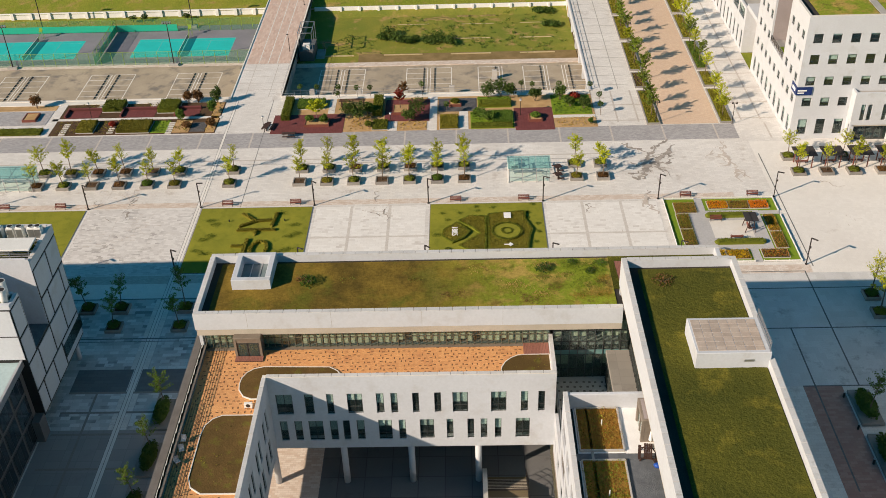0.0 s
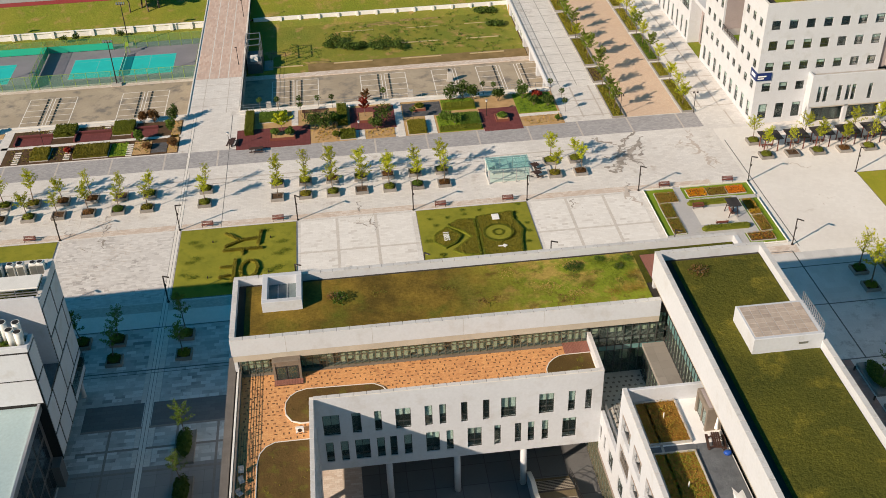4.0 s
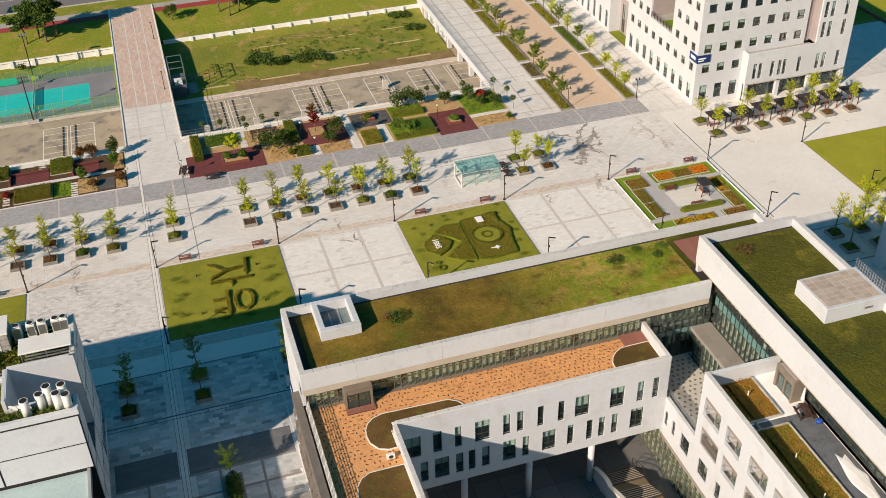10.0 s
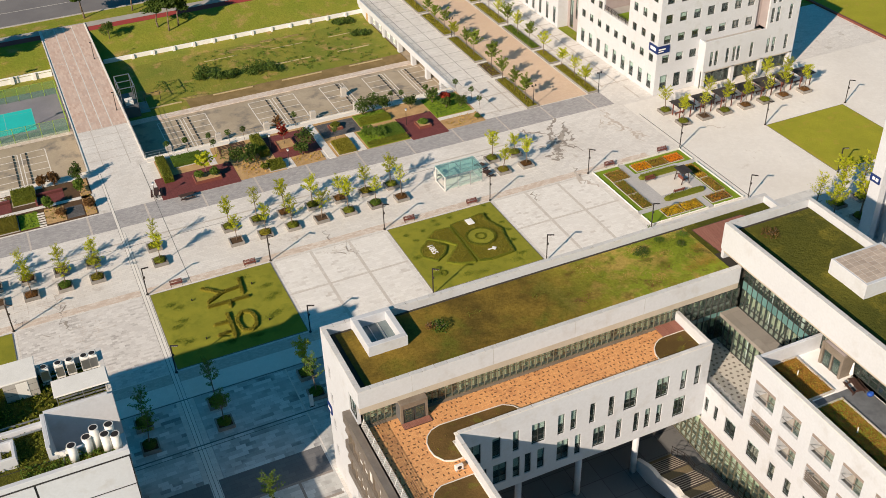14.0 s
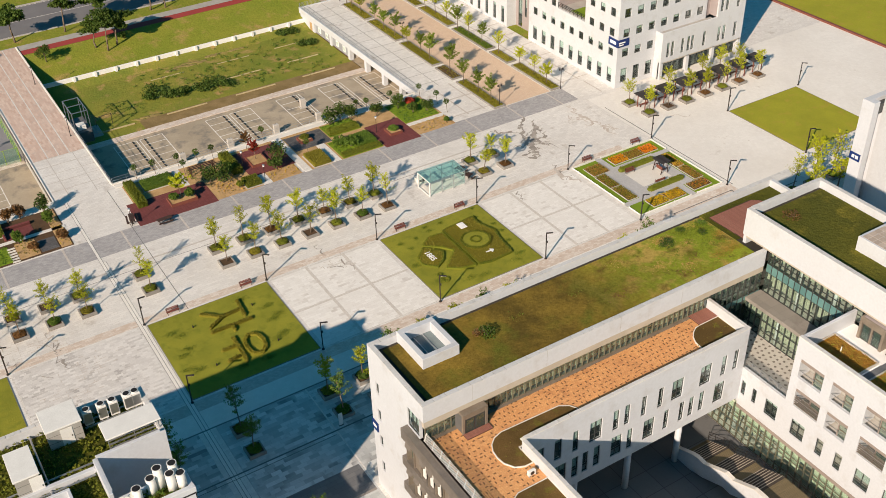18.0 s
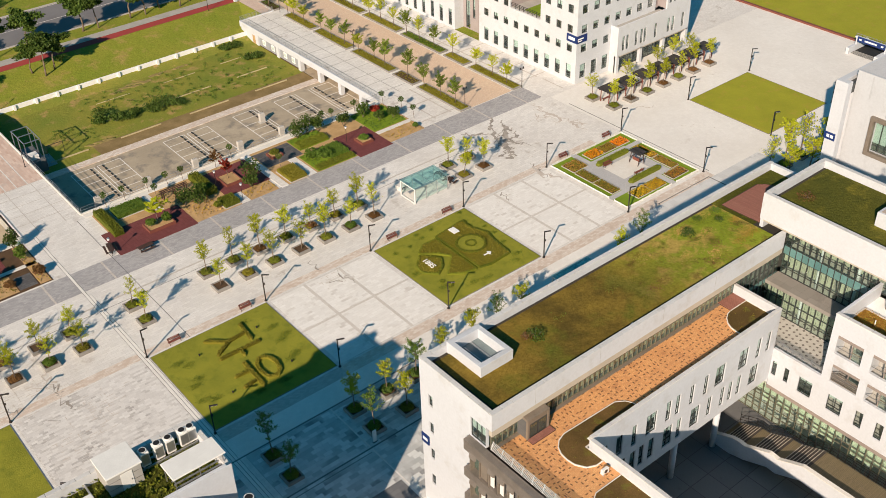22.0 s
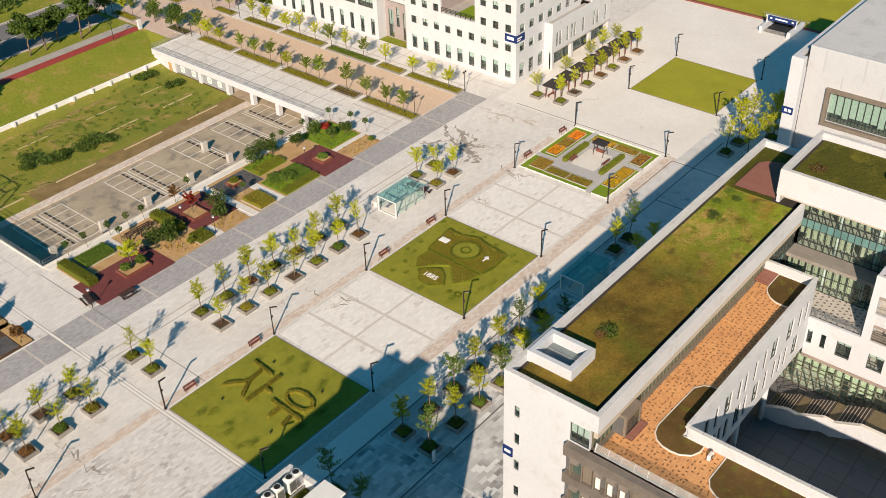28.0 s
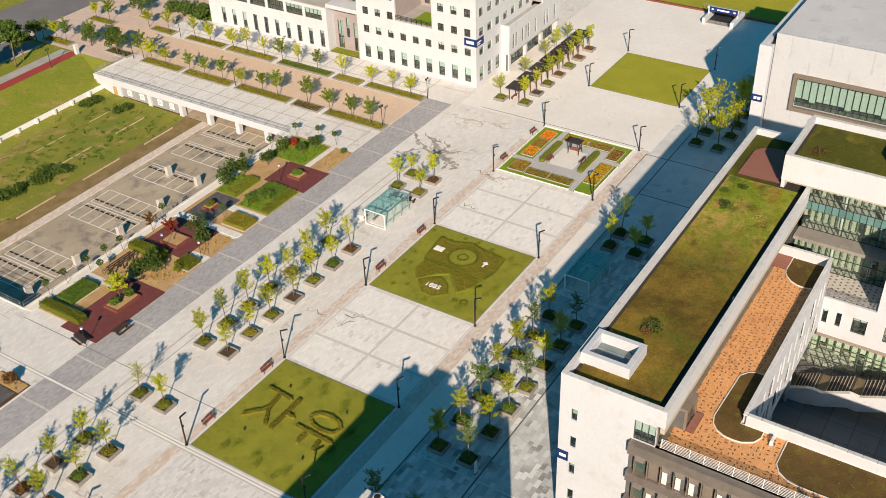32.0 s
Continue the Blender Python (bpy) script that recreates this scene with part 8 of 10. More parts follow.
tree_thing("round_tree", ROUND[0], "round dark clipped park tree on the lawn", "round trees", (11.2, 94.8, ground_z(94.8) - 0.1), 20, 0.82)
for x, y in ((-30.5, 84.6), (-20.8, 85.0), (-33, 84.2), (28, 96.5)):
    bush(x, y, 1.0, 1.6, LEAF_DARK, "small dark shrub on the grass bank", "bank shrubs", 200, 0.18, -3.2 if y < 88 else ground_z(y) - 0.05)
woods = Build()
wr = random.Random(97)
for _ in range(46):
    x, y, r = wr.uniform(96, 150), wr.uniform(84, 100), wr.uniform(1.4, 2.6)
    crown_cloud(woods, wr, (x, y, r * 0.8), (r, r, r * 0.85), 170, 0.32)
for _ in range(120):
    x, y, r = wr.uniform(-220, 70), wr.uniform(131, 160), wr.uniform(2.0, 3.5)
    crown_cloud(woods, wr, (x, y, r * 0.9), (r, r, r), 120, 0.45)
solid("far_shrubbery", woods, LEAF_DARK, "dense dark shrubbery along the street", "shrubs", kind="stuff")

# joints of the white deck and lamps on the brick bridge
dj = Build()
for i in range(12):
    y = 40.4 + 4.0 * i
    dj.rect(65.85, y, 74.0, y + 0.14, 0.0)
for x in (67.4, 70.7):
    dj.rect(x, 38.4, x + 0.14, 88.1, 0.001)
part("deck_joints", dj, CONCRETE, b2, "grey joints between the deck slabs")
for y in (59.0, 84.0):
    l = thing("bridge_lamp", "dark slim lamp post on the brick bridge", "lamp", "bridge lamps", at=(6.4, y, 0))
    part("pole", Build().rod((0, 0, -0.05), (0, 0, 3.6), 0.07, 0.05, 8), DARK_METAL, l)
    part("head", Build().box(-0.3, -0.09, 3.6, 0.12, 0.09, 3.72, 0.02), DARK_METAL, l)
    part("diffuser", Build().box(-0.26, -0.06, 3.59, 0.0, 0.06, 3.602), SIGN_WHITE, l)
    part("base", Build().rod((0, 0, -0.02), (0, 0, 0.12), 0.16, 0.12, 10), DARK_METAL, l)

# ---- roofs and terrace of the campus hall ----
def bed(name, poly, z, parent, fill, kerb_w=0.10, kerb_h=0.13, kerb_mat=WHITE_COPING, lift=0.14, seed=1, closed=True):
    """A planted bed with a pebble kerb that follows its outline."""
    ob = part(name, Build().prism(poly, z + 0.02, z + 0.10), fill, parent)
    k = Build()
    run = poly + [poly[0]] if closed else poly
    for (ax, ay), (bx, by) in zip(run, run[1:]):
        k.beam((ax, ay, z + kerb_h / 2), (bx, by, z + kerb_h / 2), kerb_w, kerb_h)
    part("kerb", k, kerb_mat, ob, "pale pebble kerb")
    return ob


def inside(poly, x, y):
    hit = False
    for (ax, ay), (bx, by) in zip(poly, poly[1:] + poly[:1]):
        if (ay > y) != (by > y) and x < (bx - ax) * (y - ay) / (by - ay) + ax:
            hit = not hit
    return hit


def tufts(poly, z, n, size, rng, flat=0.2, rise=0.25):
    """Loose grass tufts and leaves scattered over an outline."""
    m = Build()
    xs, ys = [p[0] for p in poly], [p[1] for p in poly]
    while n > 0:
        x, y = rng.uniform(min(xs), max(xs)), rng.uniform(min(ys), max(ys))
        n -= 1
        if inside(poly, x, y):
            for _ in range(3):
                m.leaf((x + rng.uniform(-0.15, 0.15), y + rng.uniform(-0.15, 0.15), z + rng.uniform(0.03, rise)), size * rng.uniform(0.6, 1.4), rng, flat)
    return m


BED1 = [(28.5, -56.7), (28.1, -56.0), (27.2, -55.4), (20.3, -55.2), (19.3, -55.5), (18.6, -56.1), (18.2, -56.9), (18.1, -57.8), (18.2, -58.7), (18.8, -59.7), (19.7, -60.1), (20.6, -60.1), (20.6, -57.8), (28.5, -57.8)]
BED2 = [(20.6, -62.4), (17.2, -62.4), (16.3, -62.9), (15.7, -63.8), (15.5, -65.2), (15.5, -70.6), (15.9, -71.8), (17, -72.6), (20.6, -72.6)]
BED3 = [(45.4, -57.8), (45.2, -56.8), (45.3, -55.8), (45.7, -55.0), (46.3, -54.4), (47.0, -54.0), (47.6, -53.9), (50.4, -53.9), (50.4, -57.8)]
BED4 = [(20.6, -75.4), (17.2, -75.4), (15.8, -76.6), (15.5, -78), (15.5, -86), (17, -87.6), (20.6, -87.6)]
BED_SEDUM = mat("dark_olive_sedum", (0.165, 0.10, 0.036), (0.09, 0.06, 0.022), 0.95, 0.3, 5.0, 0.4, spec=0.1, c3=(0.135, 0.13, 0.025), rise=0.06, fleck=0.3)
tr_rng = random.Random(81)
for i, poly in enumerate((BED1, BED2, BED3, BED4)):
    b = bed("terrace_bed", poly, TZ, mb, BED_SEDUM, seed=i)
    tagged(part("planting", tufts(poly, TZ + 0.1, 30, 0.06, tr_rng, 0.5, 0.07), LEAF_OLIVE, b), "sparse dry grass", "", "", "stuff")
for x0, y0, x1, y1 in ((17.0, -54.3, 20.0, -53.5), (47.7, -53.85, 50.4, -52.05)):
    n = int((x1 - x0) / 0.16)
    dk = part("deck", Build().box(x0, y0, TZ + 0.01, x1, y1, TZ + 0.10), WOOD_DARK, mb, "red-brown timber deck")
    for i in range(n):
        a = x0 + (x1 - x0) * i / n
        part("plank", Build().box(a + 0.008, y0 + 0.01, TZ + 0.10, a + (x1 - x0) / n - 0.008, y1 - 0.01, TZ + 0.135), DECK_RED, dk)

# entrance lobby on the terrace
en = part("terrace_lobby", Build().box(17.0, -53.5, 17.35, 19.9, -52.02, 17.6, 0.03).box(17.0, -53.5, TZ, 17.25, -53.25, 17.35).box(19.65, -53.5, TZ, 19.9, -53.25, 17.35).box(17.25, -53.45, 16.9, 19.65, -53.3, 17.35), BROWN_METAL, mb, "brown metal glazed terrace entrance")
part("door", Build().box(17.3, -53.42, TZ, 18.4, -53.36, 16.85), FRAME, en)
part("door", Build().box(18.46, -53.42, TZ, 19.6, -53.36, 16.85), FRAME, en)
for x in (17.42, 18.6):
    part("pane", Build().box(x, -53.44, TZ + 0.2, x + 0.86, -53.425, 16.7), GLASS_GREEN, en)
part("side_wall", Build().box(17.04, -53.25, TZ, 17.14, -52.02, 17.35), DARK_WALL, en)
part("side_wall", Build().box(19.76, -53.25, TZ, 19.86, -52.02, 17.35), DARK_WALL, en)

# dark header bricks scattered over the orange paving
HEADER = mat("dark_header_brick", (0.15, 0.075, 0.038), (0.23, 0.12, 0.058), 0.8, 1.0, 8.0, 0.1, vary=0.3)
HB = mesh_of("brick", Build().box(-0.14, -0.06, 0, 0.14, 0.06, 0.012), HEADER)
rest, count = Build(), 0
j = 0
for iy in range(92):
    for ix in range(68):
        x, y = 14.0 + ix * 0.56 + (0.28 if iy % 2 else 0.0), -52.4 - iy * 0.56
        if x > 50.2 or (y < CY + 0.5 and x > CX - 0.6) or y < -100:
            continue
        if any(inside(p, x, y) for p in (BED1, BED2, BED3, BED4)) or (16.8 < x < 20.2 and y > -54.5) or (x > 47.5 and y > -54):
            continue
        x, y = x + tr_rng.uniform(-0.14, 0.14), y + tr_rng.uniform(-0.12, 0.12)
        turn = 0 if (ix + iy // 2) % 2 else 90
        turn = turn + tr_rng.choice((0, 0, 90))
        if tr_rng.random() < 0.12:
            continue
        if 20.5 < x < 42 and y > CY + 0.4 and count < 300:
            ob = part("brick", HB, None, mb)
            ob.matrix_basis = pose(x, y, TZ + 0.002, 0, 0, turn)
            count += 1
        else:
            sx, sy = (0.14, 0.06) if turn % 180 == 0 else (0.06, 0.14)
            rest.box(x - sx, y - sy, TZ + 0.002, x + sx, y + sy, TZ + 0.014)
tagged(part("header_bricks", rest, HEADER, mb, "dark header bricks in the terrace paving"), "dark header bricks in the terrace paving", "", "", "stuff")
part("edge_strip", Build().box(13.6, TY - 0.42, TZ + 0.002, 50.4, TY - 0.02, TZ + 0.015), BROWN_METAL, mb, "brown strip along the glass wall")
part("gutter", Build().box(CX - 0.3, CY + 0.37, TZ + 0.002, 50.4, CY + 0.62, TZ + 0.016), BLACK_GAP, mb, "dark gutter below the parapet")
for i in range(7):
    part("grating", Build().box(13.62 + i * 0.24, -100, TZ + 0.003, 13.66 + i * 0.24, -60.5, TZ + 0.015), HEADER, mb)
wr = Build()
for k in range(7):
    wr.box(13.16 + 0.05 * k, -100, 15.6 + 0.13 * k, 13.195 + 0.05 * k, -52.4, 15.635 + 0.13 * k)
for i in range(34):
    y = -52.5 - 1.4 * i
    wr.beam((13.2, y, 15.5), (13.5, y, 16.45), 0.06, 0.06)
part("terrace_railing", wr, WHITE_METAL, mb, "pale grey bar railing along the terrace edge")
ac = thing("condenser_unit", "white air conditioner unit beside a terrace bed", "air conditioner", at=(19.6, -61.2, TZ))
part("casing", Build().box(-0.4, -0.16, 0.08, 0.4, 0.16, 0.62, 0.03), WHITE_METAL, ac)
part("fan_grille", Build().rod((0.0, -0.18, 0.36), (0.0, -0.16, 0.36), 0.22, 0.22, 14), DARK_METAL, ac)
part("foot", Build().box(-0.4, -0.25, 0, -0.3, 0.25, 0.08), STEEL, ac)
part("foot", Build().box(0.3, -0.25, 0, 0.4, 0.25, 0.08), STEEL, ac)
for k, (x, y) in enumerate(((14.1, -66.0), (14.2, -67.3), (14.1, -68.8))):
    c = thing("terrace_chair", "grey metal garden chair on the brick terrace", "chair", "terrace chairs", at=(x, y, TZ), turn=20 * k)
    part("seat", Build().box(-0.25, -0.25, 0.42, 0.25, 0.25, 0.46), STEEL, c)
    part("backrest", Build().box(-0.25, 0.22, 0.46, 0.25, 0.26, 0.9), STEEL, c)
    for lx, ly in ((-0.22, -0.22), (0.22, -0.22), (-0.22, 0.22), (0.22, 0.22)):
        part("leg", Build().rod((lx, ly, 0), (lx, ly, 0.43), 0.02, 0.02, 6), DARK_METAL, c)

# growth on the long roof
rr = random.Random(82)
def roof_bush(x, y, z, r, h, leaf, label, n=260, size=0.11):
    ob = thing("roof_shrub", label, "shrub", "roof shrubs", at=(x, y, z))
    m = Build()
    for _ in range(9):
        a = rr.uniform(0, 6.28)
        m.rod((0, 0, 0), (math.cos(a) * r * 0.7, math.sin(a) * r * 0.7, h * rr.uniform(0.5, 0.95)), 0.02, 0.008, 5)
    part("trunk", m, BARK, ob)
    c = Build()
    for _ in range(n):
        a, q = rr.uniform(0, 6.28), rr.random() ** 0.6
        c.leaf((math.cos(a) * q * r, math.sin(a) * q * r, h * rr.uniform(0.15, 1.0) * (1 - 0.4 * q)), size * rr.uniform(0.6, 1.3), rr, 0.1)
    part("leaves", c, leaf, ob)


roof_bush(24.4, -46.7, RZ, 0.95, 1.2, LEAF_MID, "green shrub growing on the sedum roof")
roof_bush(23.6, -46.2, RZ, 0.6, 0.8, LEAF_BROWN, "brown withered shrub on the sedum roof", 120)
roof_bush(50.2, -45.0, RZ, 0.9, 0.9, LEAF_DARK, "dark green weeds on the planted roof")
roof_bush(61.9, -52.2, 23.15, 1.2, 0.6, LEAF_BROWN, "dry brown shrub on the east roof", 160)
for x, y, r in ((56.6, -43.8, 0.7), (53.6, -43.6, 0.6), (55.4, -45.4, 0.6)):
    roof_bush(x, y, RZ, r, 0.4, LEAF_MID, "low green weeds spreading on the roof", 220, 0.08)
for leaf, label, spots9 in ((LEAF_WEED, "fresh green weed patches", ((55.6, -44.6, 1.4, 900), (53.2, -43.8, 0.9, 350), (55.0, -47.6, 1.3, 600), (50.4, -46.6, 1.0, 260), (44.0, -46.4, 0.8, 140), (36.0, -46.4, 0.5, 60), (28.5, -46.0, 0.5, 40))),
                            (DRY_SOIL, "dry tan soil and straw between the weeds", ((50.2, -44.1, 0.8, 380), (47.3, -47.7, 0.8, 300), (49.7, -49.4, 0.7, 260), (52.6, -45.9, 0.5, 120), (43.2, -44.6, 0.7, 120))),
                            (DRY_PLANT, "yellow dry stalks at the roof end", ((56.2, -49.2, 0.9, 520), (54.0, -49.6, 0.8, 300), (56.8, -46.6, 0.6, 220))),
                            (LEAF_BROWN, "dark brown withered plants", ((39.9, -49.2, 0.8, 180), (48.6, -50.2, 0.8, 180), (51.2, -48.4, 0.6, 140)))):
    m = Build()
    for cx, cy, r, n in spots9:
        for _ in range(n):
            x, y = cx + rr.gauss(0, r), cy + rr.gauss(0, r * 0.6)
            if 15 < x < 57.4 and -51.3 < y < -42.9:
                m.leaf((x, y, RZ + 0.04 + rr.uniform(0, 0.1)), rr.uniform(0.035, 0.085), rr, 0.5)
    tagged(part("weed_growth", m, leaf, mb), label, "", "", "stuff")
rd = [(58.2, -43.6), (65.0, -43.5), (65.9, -44.2), (66.6, -45.6), (66.8, -47.1), (58.4, -49.0)]
dk = part("roof_deck", Build().prism(rd, RZ + 0.02, RZ + 0.11), WOOD_DARK, mb, "red-brown timber deck on the roof")
y = -48.9
while y < -43.75:
    xs = [x for x in (58.25 + 0.05 * i for i in range(175)) if inside(rd, x, y + 0.01) and inside(rd, x, y + 0.19)]
    if xs:
        part("plank", Build().box(xs[0], y, RZ + 0.11, xs[-1], y + 0.19, RZ + 0.14), DECK_RED, dk)
    y += 0.21
pp = thing("roof_vent_pipe", "small grey curved vent pipe on the roof", "pipe", at=(32.8, -52.0, RZ))
part("pipe", Build().rod((0, 0, -0.1), (0, 0, 0.5), 0.07, 0.07, 8).rod((0, 0, 0.5), (0.25, 0, 0.55), 0.07, 0.07, 8), STEEL, pp)
for x in (18.6, 27.5, 37.0, 45.5):
    part("coping_joint", Build().box(x, MY0 - 0.004, 18.3, x + 0.03, MY0 + 0.505, MZ + 0.004), CONCRETE, mb)

# tiled top of the penthouse and its railing
PINK_TILE = mat("weathered_pink_roof_tile", (0.50, 0.43, 0.37), (0.40, 0.33, 0.28), 0.85, 1.2, 7.0, 0.2, vary=0.12)
tile = mesh_of("tile", Build().box(-0.41, -0.3, 0, 0.41, 0.3, 0.03, 0.008), PINK_TILE)
for i in range(7):
    for j in range(7):
        ob = part("tile", tile, None, mb)
        ob.location = (63.25 + i * 0.87, -64.85 + j * 0.64, 24.952)
pr = Build()
for z in (25.4, 25.75, 26.1):
    pr.box(69.2, -65.4, z, 69.25, -60.5, z + 0.05)
for i in range(14):
    y = -65.4 + i * 4.85 / 13
    pr.box(69.19, y, 24.9, 69.26, y + 0.05, 26.1)
part("penthouse_railing", pr, STEEL, mb, "pale blue-grey steel railing on the roof box")
part("penthouse_vent", Build().box(67.0, -65.53, 23.9, 67.9, -65.49, 24.15), STEEL, mb)

# ---- roof garden over the loggias ----
GB1 = [(51.9, -70.3), (55.9, -70.3), (55.9, -64.8), (51.9, -64.8)]
GB2 = [(51.9, -85.0), (55.8, -85.0), (55.8, -71.5), (51.9, -71.5)]
gr2 = random.Random(83)
GARDEN_SOIL = mat("rust_brown_garden", (0.38, 0.185, 0.04), (0.21, 0.115, 0.028), 0.95, 0.7, 5.0, 0.5, spec=0.1, c3=(0.34, 0.22, 0.05), rise=0.08, fleck=0.35, rare=0.5)
RUST_PLANT = leaf_mat("rust_orange_plants", (0.50, 0.23, 0.035), (0.33, 0.20, 0.035), 0.2)
for poly in (GB1, GB2):
    b = bed("roof_garden_bed", poly, 17.5, mb, GARDEN_SOIL, 0.14, 0.25, KERB)
    south = poly is GB2
    tagged(part("planting", tufts(poly, 17.6, 500 if south else 620, 0.055, gr2, 0.5, 0.2), RUST_PLANT, b), "rust orange dry plants", "", "", "stuff")
    tagged(part("planting", tufts(poly, 17.6, 1500 if south else 120, 0.06, gr2, 0.4, 0.2), LEAF_WEED, b), "green garden plants", "", "", "stuff")
    tagged(part("planting", tufts(poly, 17.6, 500 if south else 420, 0.055, gr2, 0.6, 0.15), DRY_PLANT, b), "dry yellow plants", "", "", "stuff")
    for x, y in (((53.9, -75.6), (53.6, -80.4)) if south else ((54.2, -67.0),)):
        part("marker_post", Build().rod((x, y, 17.5), (x, y, 18.25), 0.07, 0.06, 8), WHITE_METAL, b, "short white marker post")
part("gravel_path", Build().box(51.3, -71.4, 17.4, 56.0, -70.55, 17.52), GRAVEL, mb, "blue-grey gravel path on the roof")
part("gravel_path", Build().box(55.95, -100, 17.4, 59.0, -70.6, 17.515), GRAVEL, mb, "blue-grey gravel path on the roof")
part("pebble_patch", Build().blob((57.9, -79.4, 17.5), (0.95, 3.3, 0.09), gr2, 14, 4, 0.2), WHITE_STONES, mb, "patch of white pebbles")
part("roof_gutter", Build().rect(GX + 0.37, -100, GX + 0.9, GN - 0.4, 17.505), BLACK_GAP, mb)
lob = part("roof_lobby", Build().box(57.5, -69.2, 20.0, 59.08, -66.2, 20.28, 0.03).box(57.5, -69.2, 17.5, 57.75, -68.9, 20.0).box(57.5, -66.5, 17.5, 57.75, -66.2, 20.0).box(57.58, -67.8, 17.5, 57.7, -67.6, 20.0).box(57.55, -68.9, 19.5, 57.7, -66.5, 20.0), BROWN_METAL, mb, "brown-grey glazed roof entrance")
part("wall", Build().box(57.75, -69.17, 17.5, 59.08, -69.0, 20.0), BROWN_METAL, lob)
part("wall", Build().box(57.75, -66.4, 17.5, 59.08, -66.25, 20.0), BROWN_METAL, lob)
part("roof_sheet", Build().box(57.7, -69.0, 20.28, 58.95, -66.4, 20.30), STONE_WALL, lob, "pinkish roof sheet")
for y0, y1 in ((-68.9, -67.8), (-67.6, -66.5)):
    part("door", Build().box(57.66, y0 + 0.05, 17.5, 57.70, y1 - 0.05, 19.5), FRAME, lob)
    part("pane", Build().box(57.635, y0 + 0.18, 17.7, 57.655, y1 - 0.18, 19.35), GLASS_GREEN, lob)
um = thing("closed_parasol", "closed white parasol on a stand", "parasol", at=(58.3, -69.8, 17.52))
part("pole", Build().rod((0, 0, 0), (0, 0, 2.4), 0.03, 0.03, 8), WHITE_METAL, um)
part("canopy", Build().rod((0, 0, 0.9), (0, 0, 2.3), 0.2, 0.07, 10), SIGN_WHITE, um)
part("base", Build().rod((0, 0, 0), (0, 0, 0.1), 0.3, 0.28, 14), CONCRETE, um)
pt = thing("picnic_table", "dark wooden picnic table on the gravel", "table", at=(57.9, -71.0, 17.52), turn=80)
for i in range(4):
    part("board", Build().box(-0.9, -0.36 + i * 0.19, 0.72, 0.9, -0.20 + i * 0.19, 0.76), WOOD_DARK, pt)
for y in (-0.75, 0.75):
    part("seat", Build().box(-0.9, y - 0.13, 0.42, 0.9, y + 0.13, 0.46), WOOD_DARK, pt)
for x in (-0.65, 0.65):
    part("frame", Build().beam((x, -0.7, 0), (x, -0.2, 0.72), 0.08, 0.08).beam((x, 0.7, 0), (x, 0.2, 0.72), 0.08, 0.08).box(x - 0.04, -0.85, 0.36, x + 0.04, 0.85, 0.42), WOOD_DARK, pt)
BLUE = mat("blue_plastic", (0.02, 0.09, 0.42), (0.02, 0.07, 0.34), 0.4, 1.0, 5.0, 0.0)
solid("blue_bag", Build().blob((58.6, -72.3, 17.75), (0.4, 0.3, 0.24), gr2, 9, 5, 0.15), BLUE, "blue plastic bag lying on the gravel", "bag", smooth=True)

# speckles in the paving of the upper court
SPECK = mat("dark_court_tile", (0.15, 0.13, 0.115), (0.20, 0.18, 0.16), 0.8, 1.0, 6.0, 0.1, vary=0.2)
sk_mesh = mesh_of("tile", Build().box(-0.13, -0.13, 0, 0.13, 0.13, 0.012), SPECK)
for i in range(11):
    for j in range(17):
        ob = part("tile", sk_mesh, None, mb)
        ob.matrix_basis = pose(51.6 + i * 0.68 + (0.34 if j % 2 else 0) + gr2.uniform(-0.08, 0.08), -63.8 + j * 0.68 + gr2.uniform(-0.06, 0.06), 10.101, 0, 0, gr2.choice((0, 0, 45)))

# ---- stepped seating stair in the courtyard ----
st = thing("court_stair", "wide courtyard stair with dark slatted treads and white side wall", "stairs")
# Lit tread edges are put into the nosing colour; treads are plain dark.
NOSING = mat("lit_edge_nosing", (0.40, 0.36, 0.30), (0.30, 0.27, 0.22), 0.8, 1.0, 5.0, 0.1)
TREAD = mat("dark_tread", (0.035, 0.030, 0.027), (0.06, 0.05, 0.043), 0.8, 1.2, 6.0, 0.2)
OLIVE_DECK = paving("olive_brown_deck_boards", (0.14, 0.11, 0.06), (0.18, 0.14, 0.08), (0.09, 0.075, 0.05), 3.0, 0.14, 0.012, (0.13, 0.11, 0.07), 0)
SX0, SX1 = 43.6, 48.0


def flight(y0, z0, n, run):
    """Open flight of n dark treads with pale nosings, rising southwards."""
    go = run / n
    for i in range(n):
        ya, z = y0 - i * go, z0 + (i + 1) * 0.178
        step = part("step", Build().box(SX0, ya - go, z - 0.09, SX1, ya - 0.09, z, 0.01), TREAD, st)
        part("nosing", Build().box(SX0, ya - 0.09, z - 0.09, SX1, ya, z + 0.004), NOSING, step, "pale nosing, lit tread edge put into its colour")
    return y0 - run, z0 + n * 0.178


y, z = -57.9, 0.2
part("landing", Build().box(SX0, y, 0.0, SX1, y + 0.5, 0.2), OLIVE_DECK, st)
for run, flat in ((2.6, 1.1), (2.8, 1.1), (2.9, 30.0)):
    y, z = flight(y, z, 7, run)
    part("landing", Build().box(SX0, y - flat, z - 0.2, SX1, y, z), OLIVE_DECK, st, "weathered timber landing")
    y -= flat
outline = [(-57.4, 0.0, 1.5), (-58.4, 0.0, 1.95), (-59.6, 0.0, 2.45), (-60.4, 0.25, 2.6), (-61.4, 0.45, 2.5), (-64.4, 1.7, 3.85), (-65.5, 1.6, 3.7), (-68.4, 2.9, 5.0), (-71.7, 2.75, 4.95), (-98, 2.75, 4.95)]
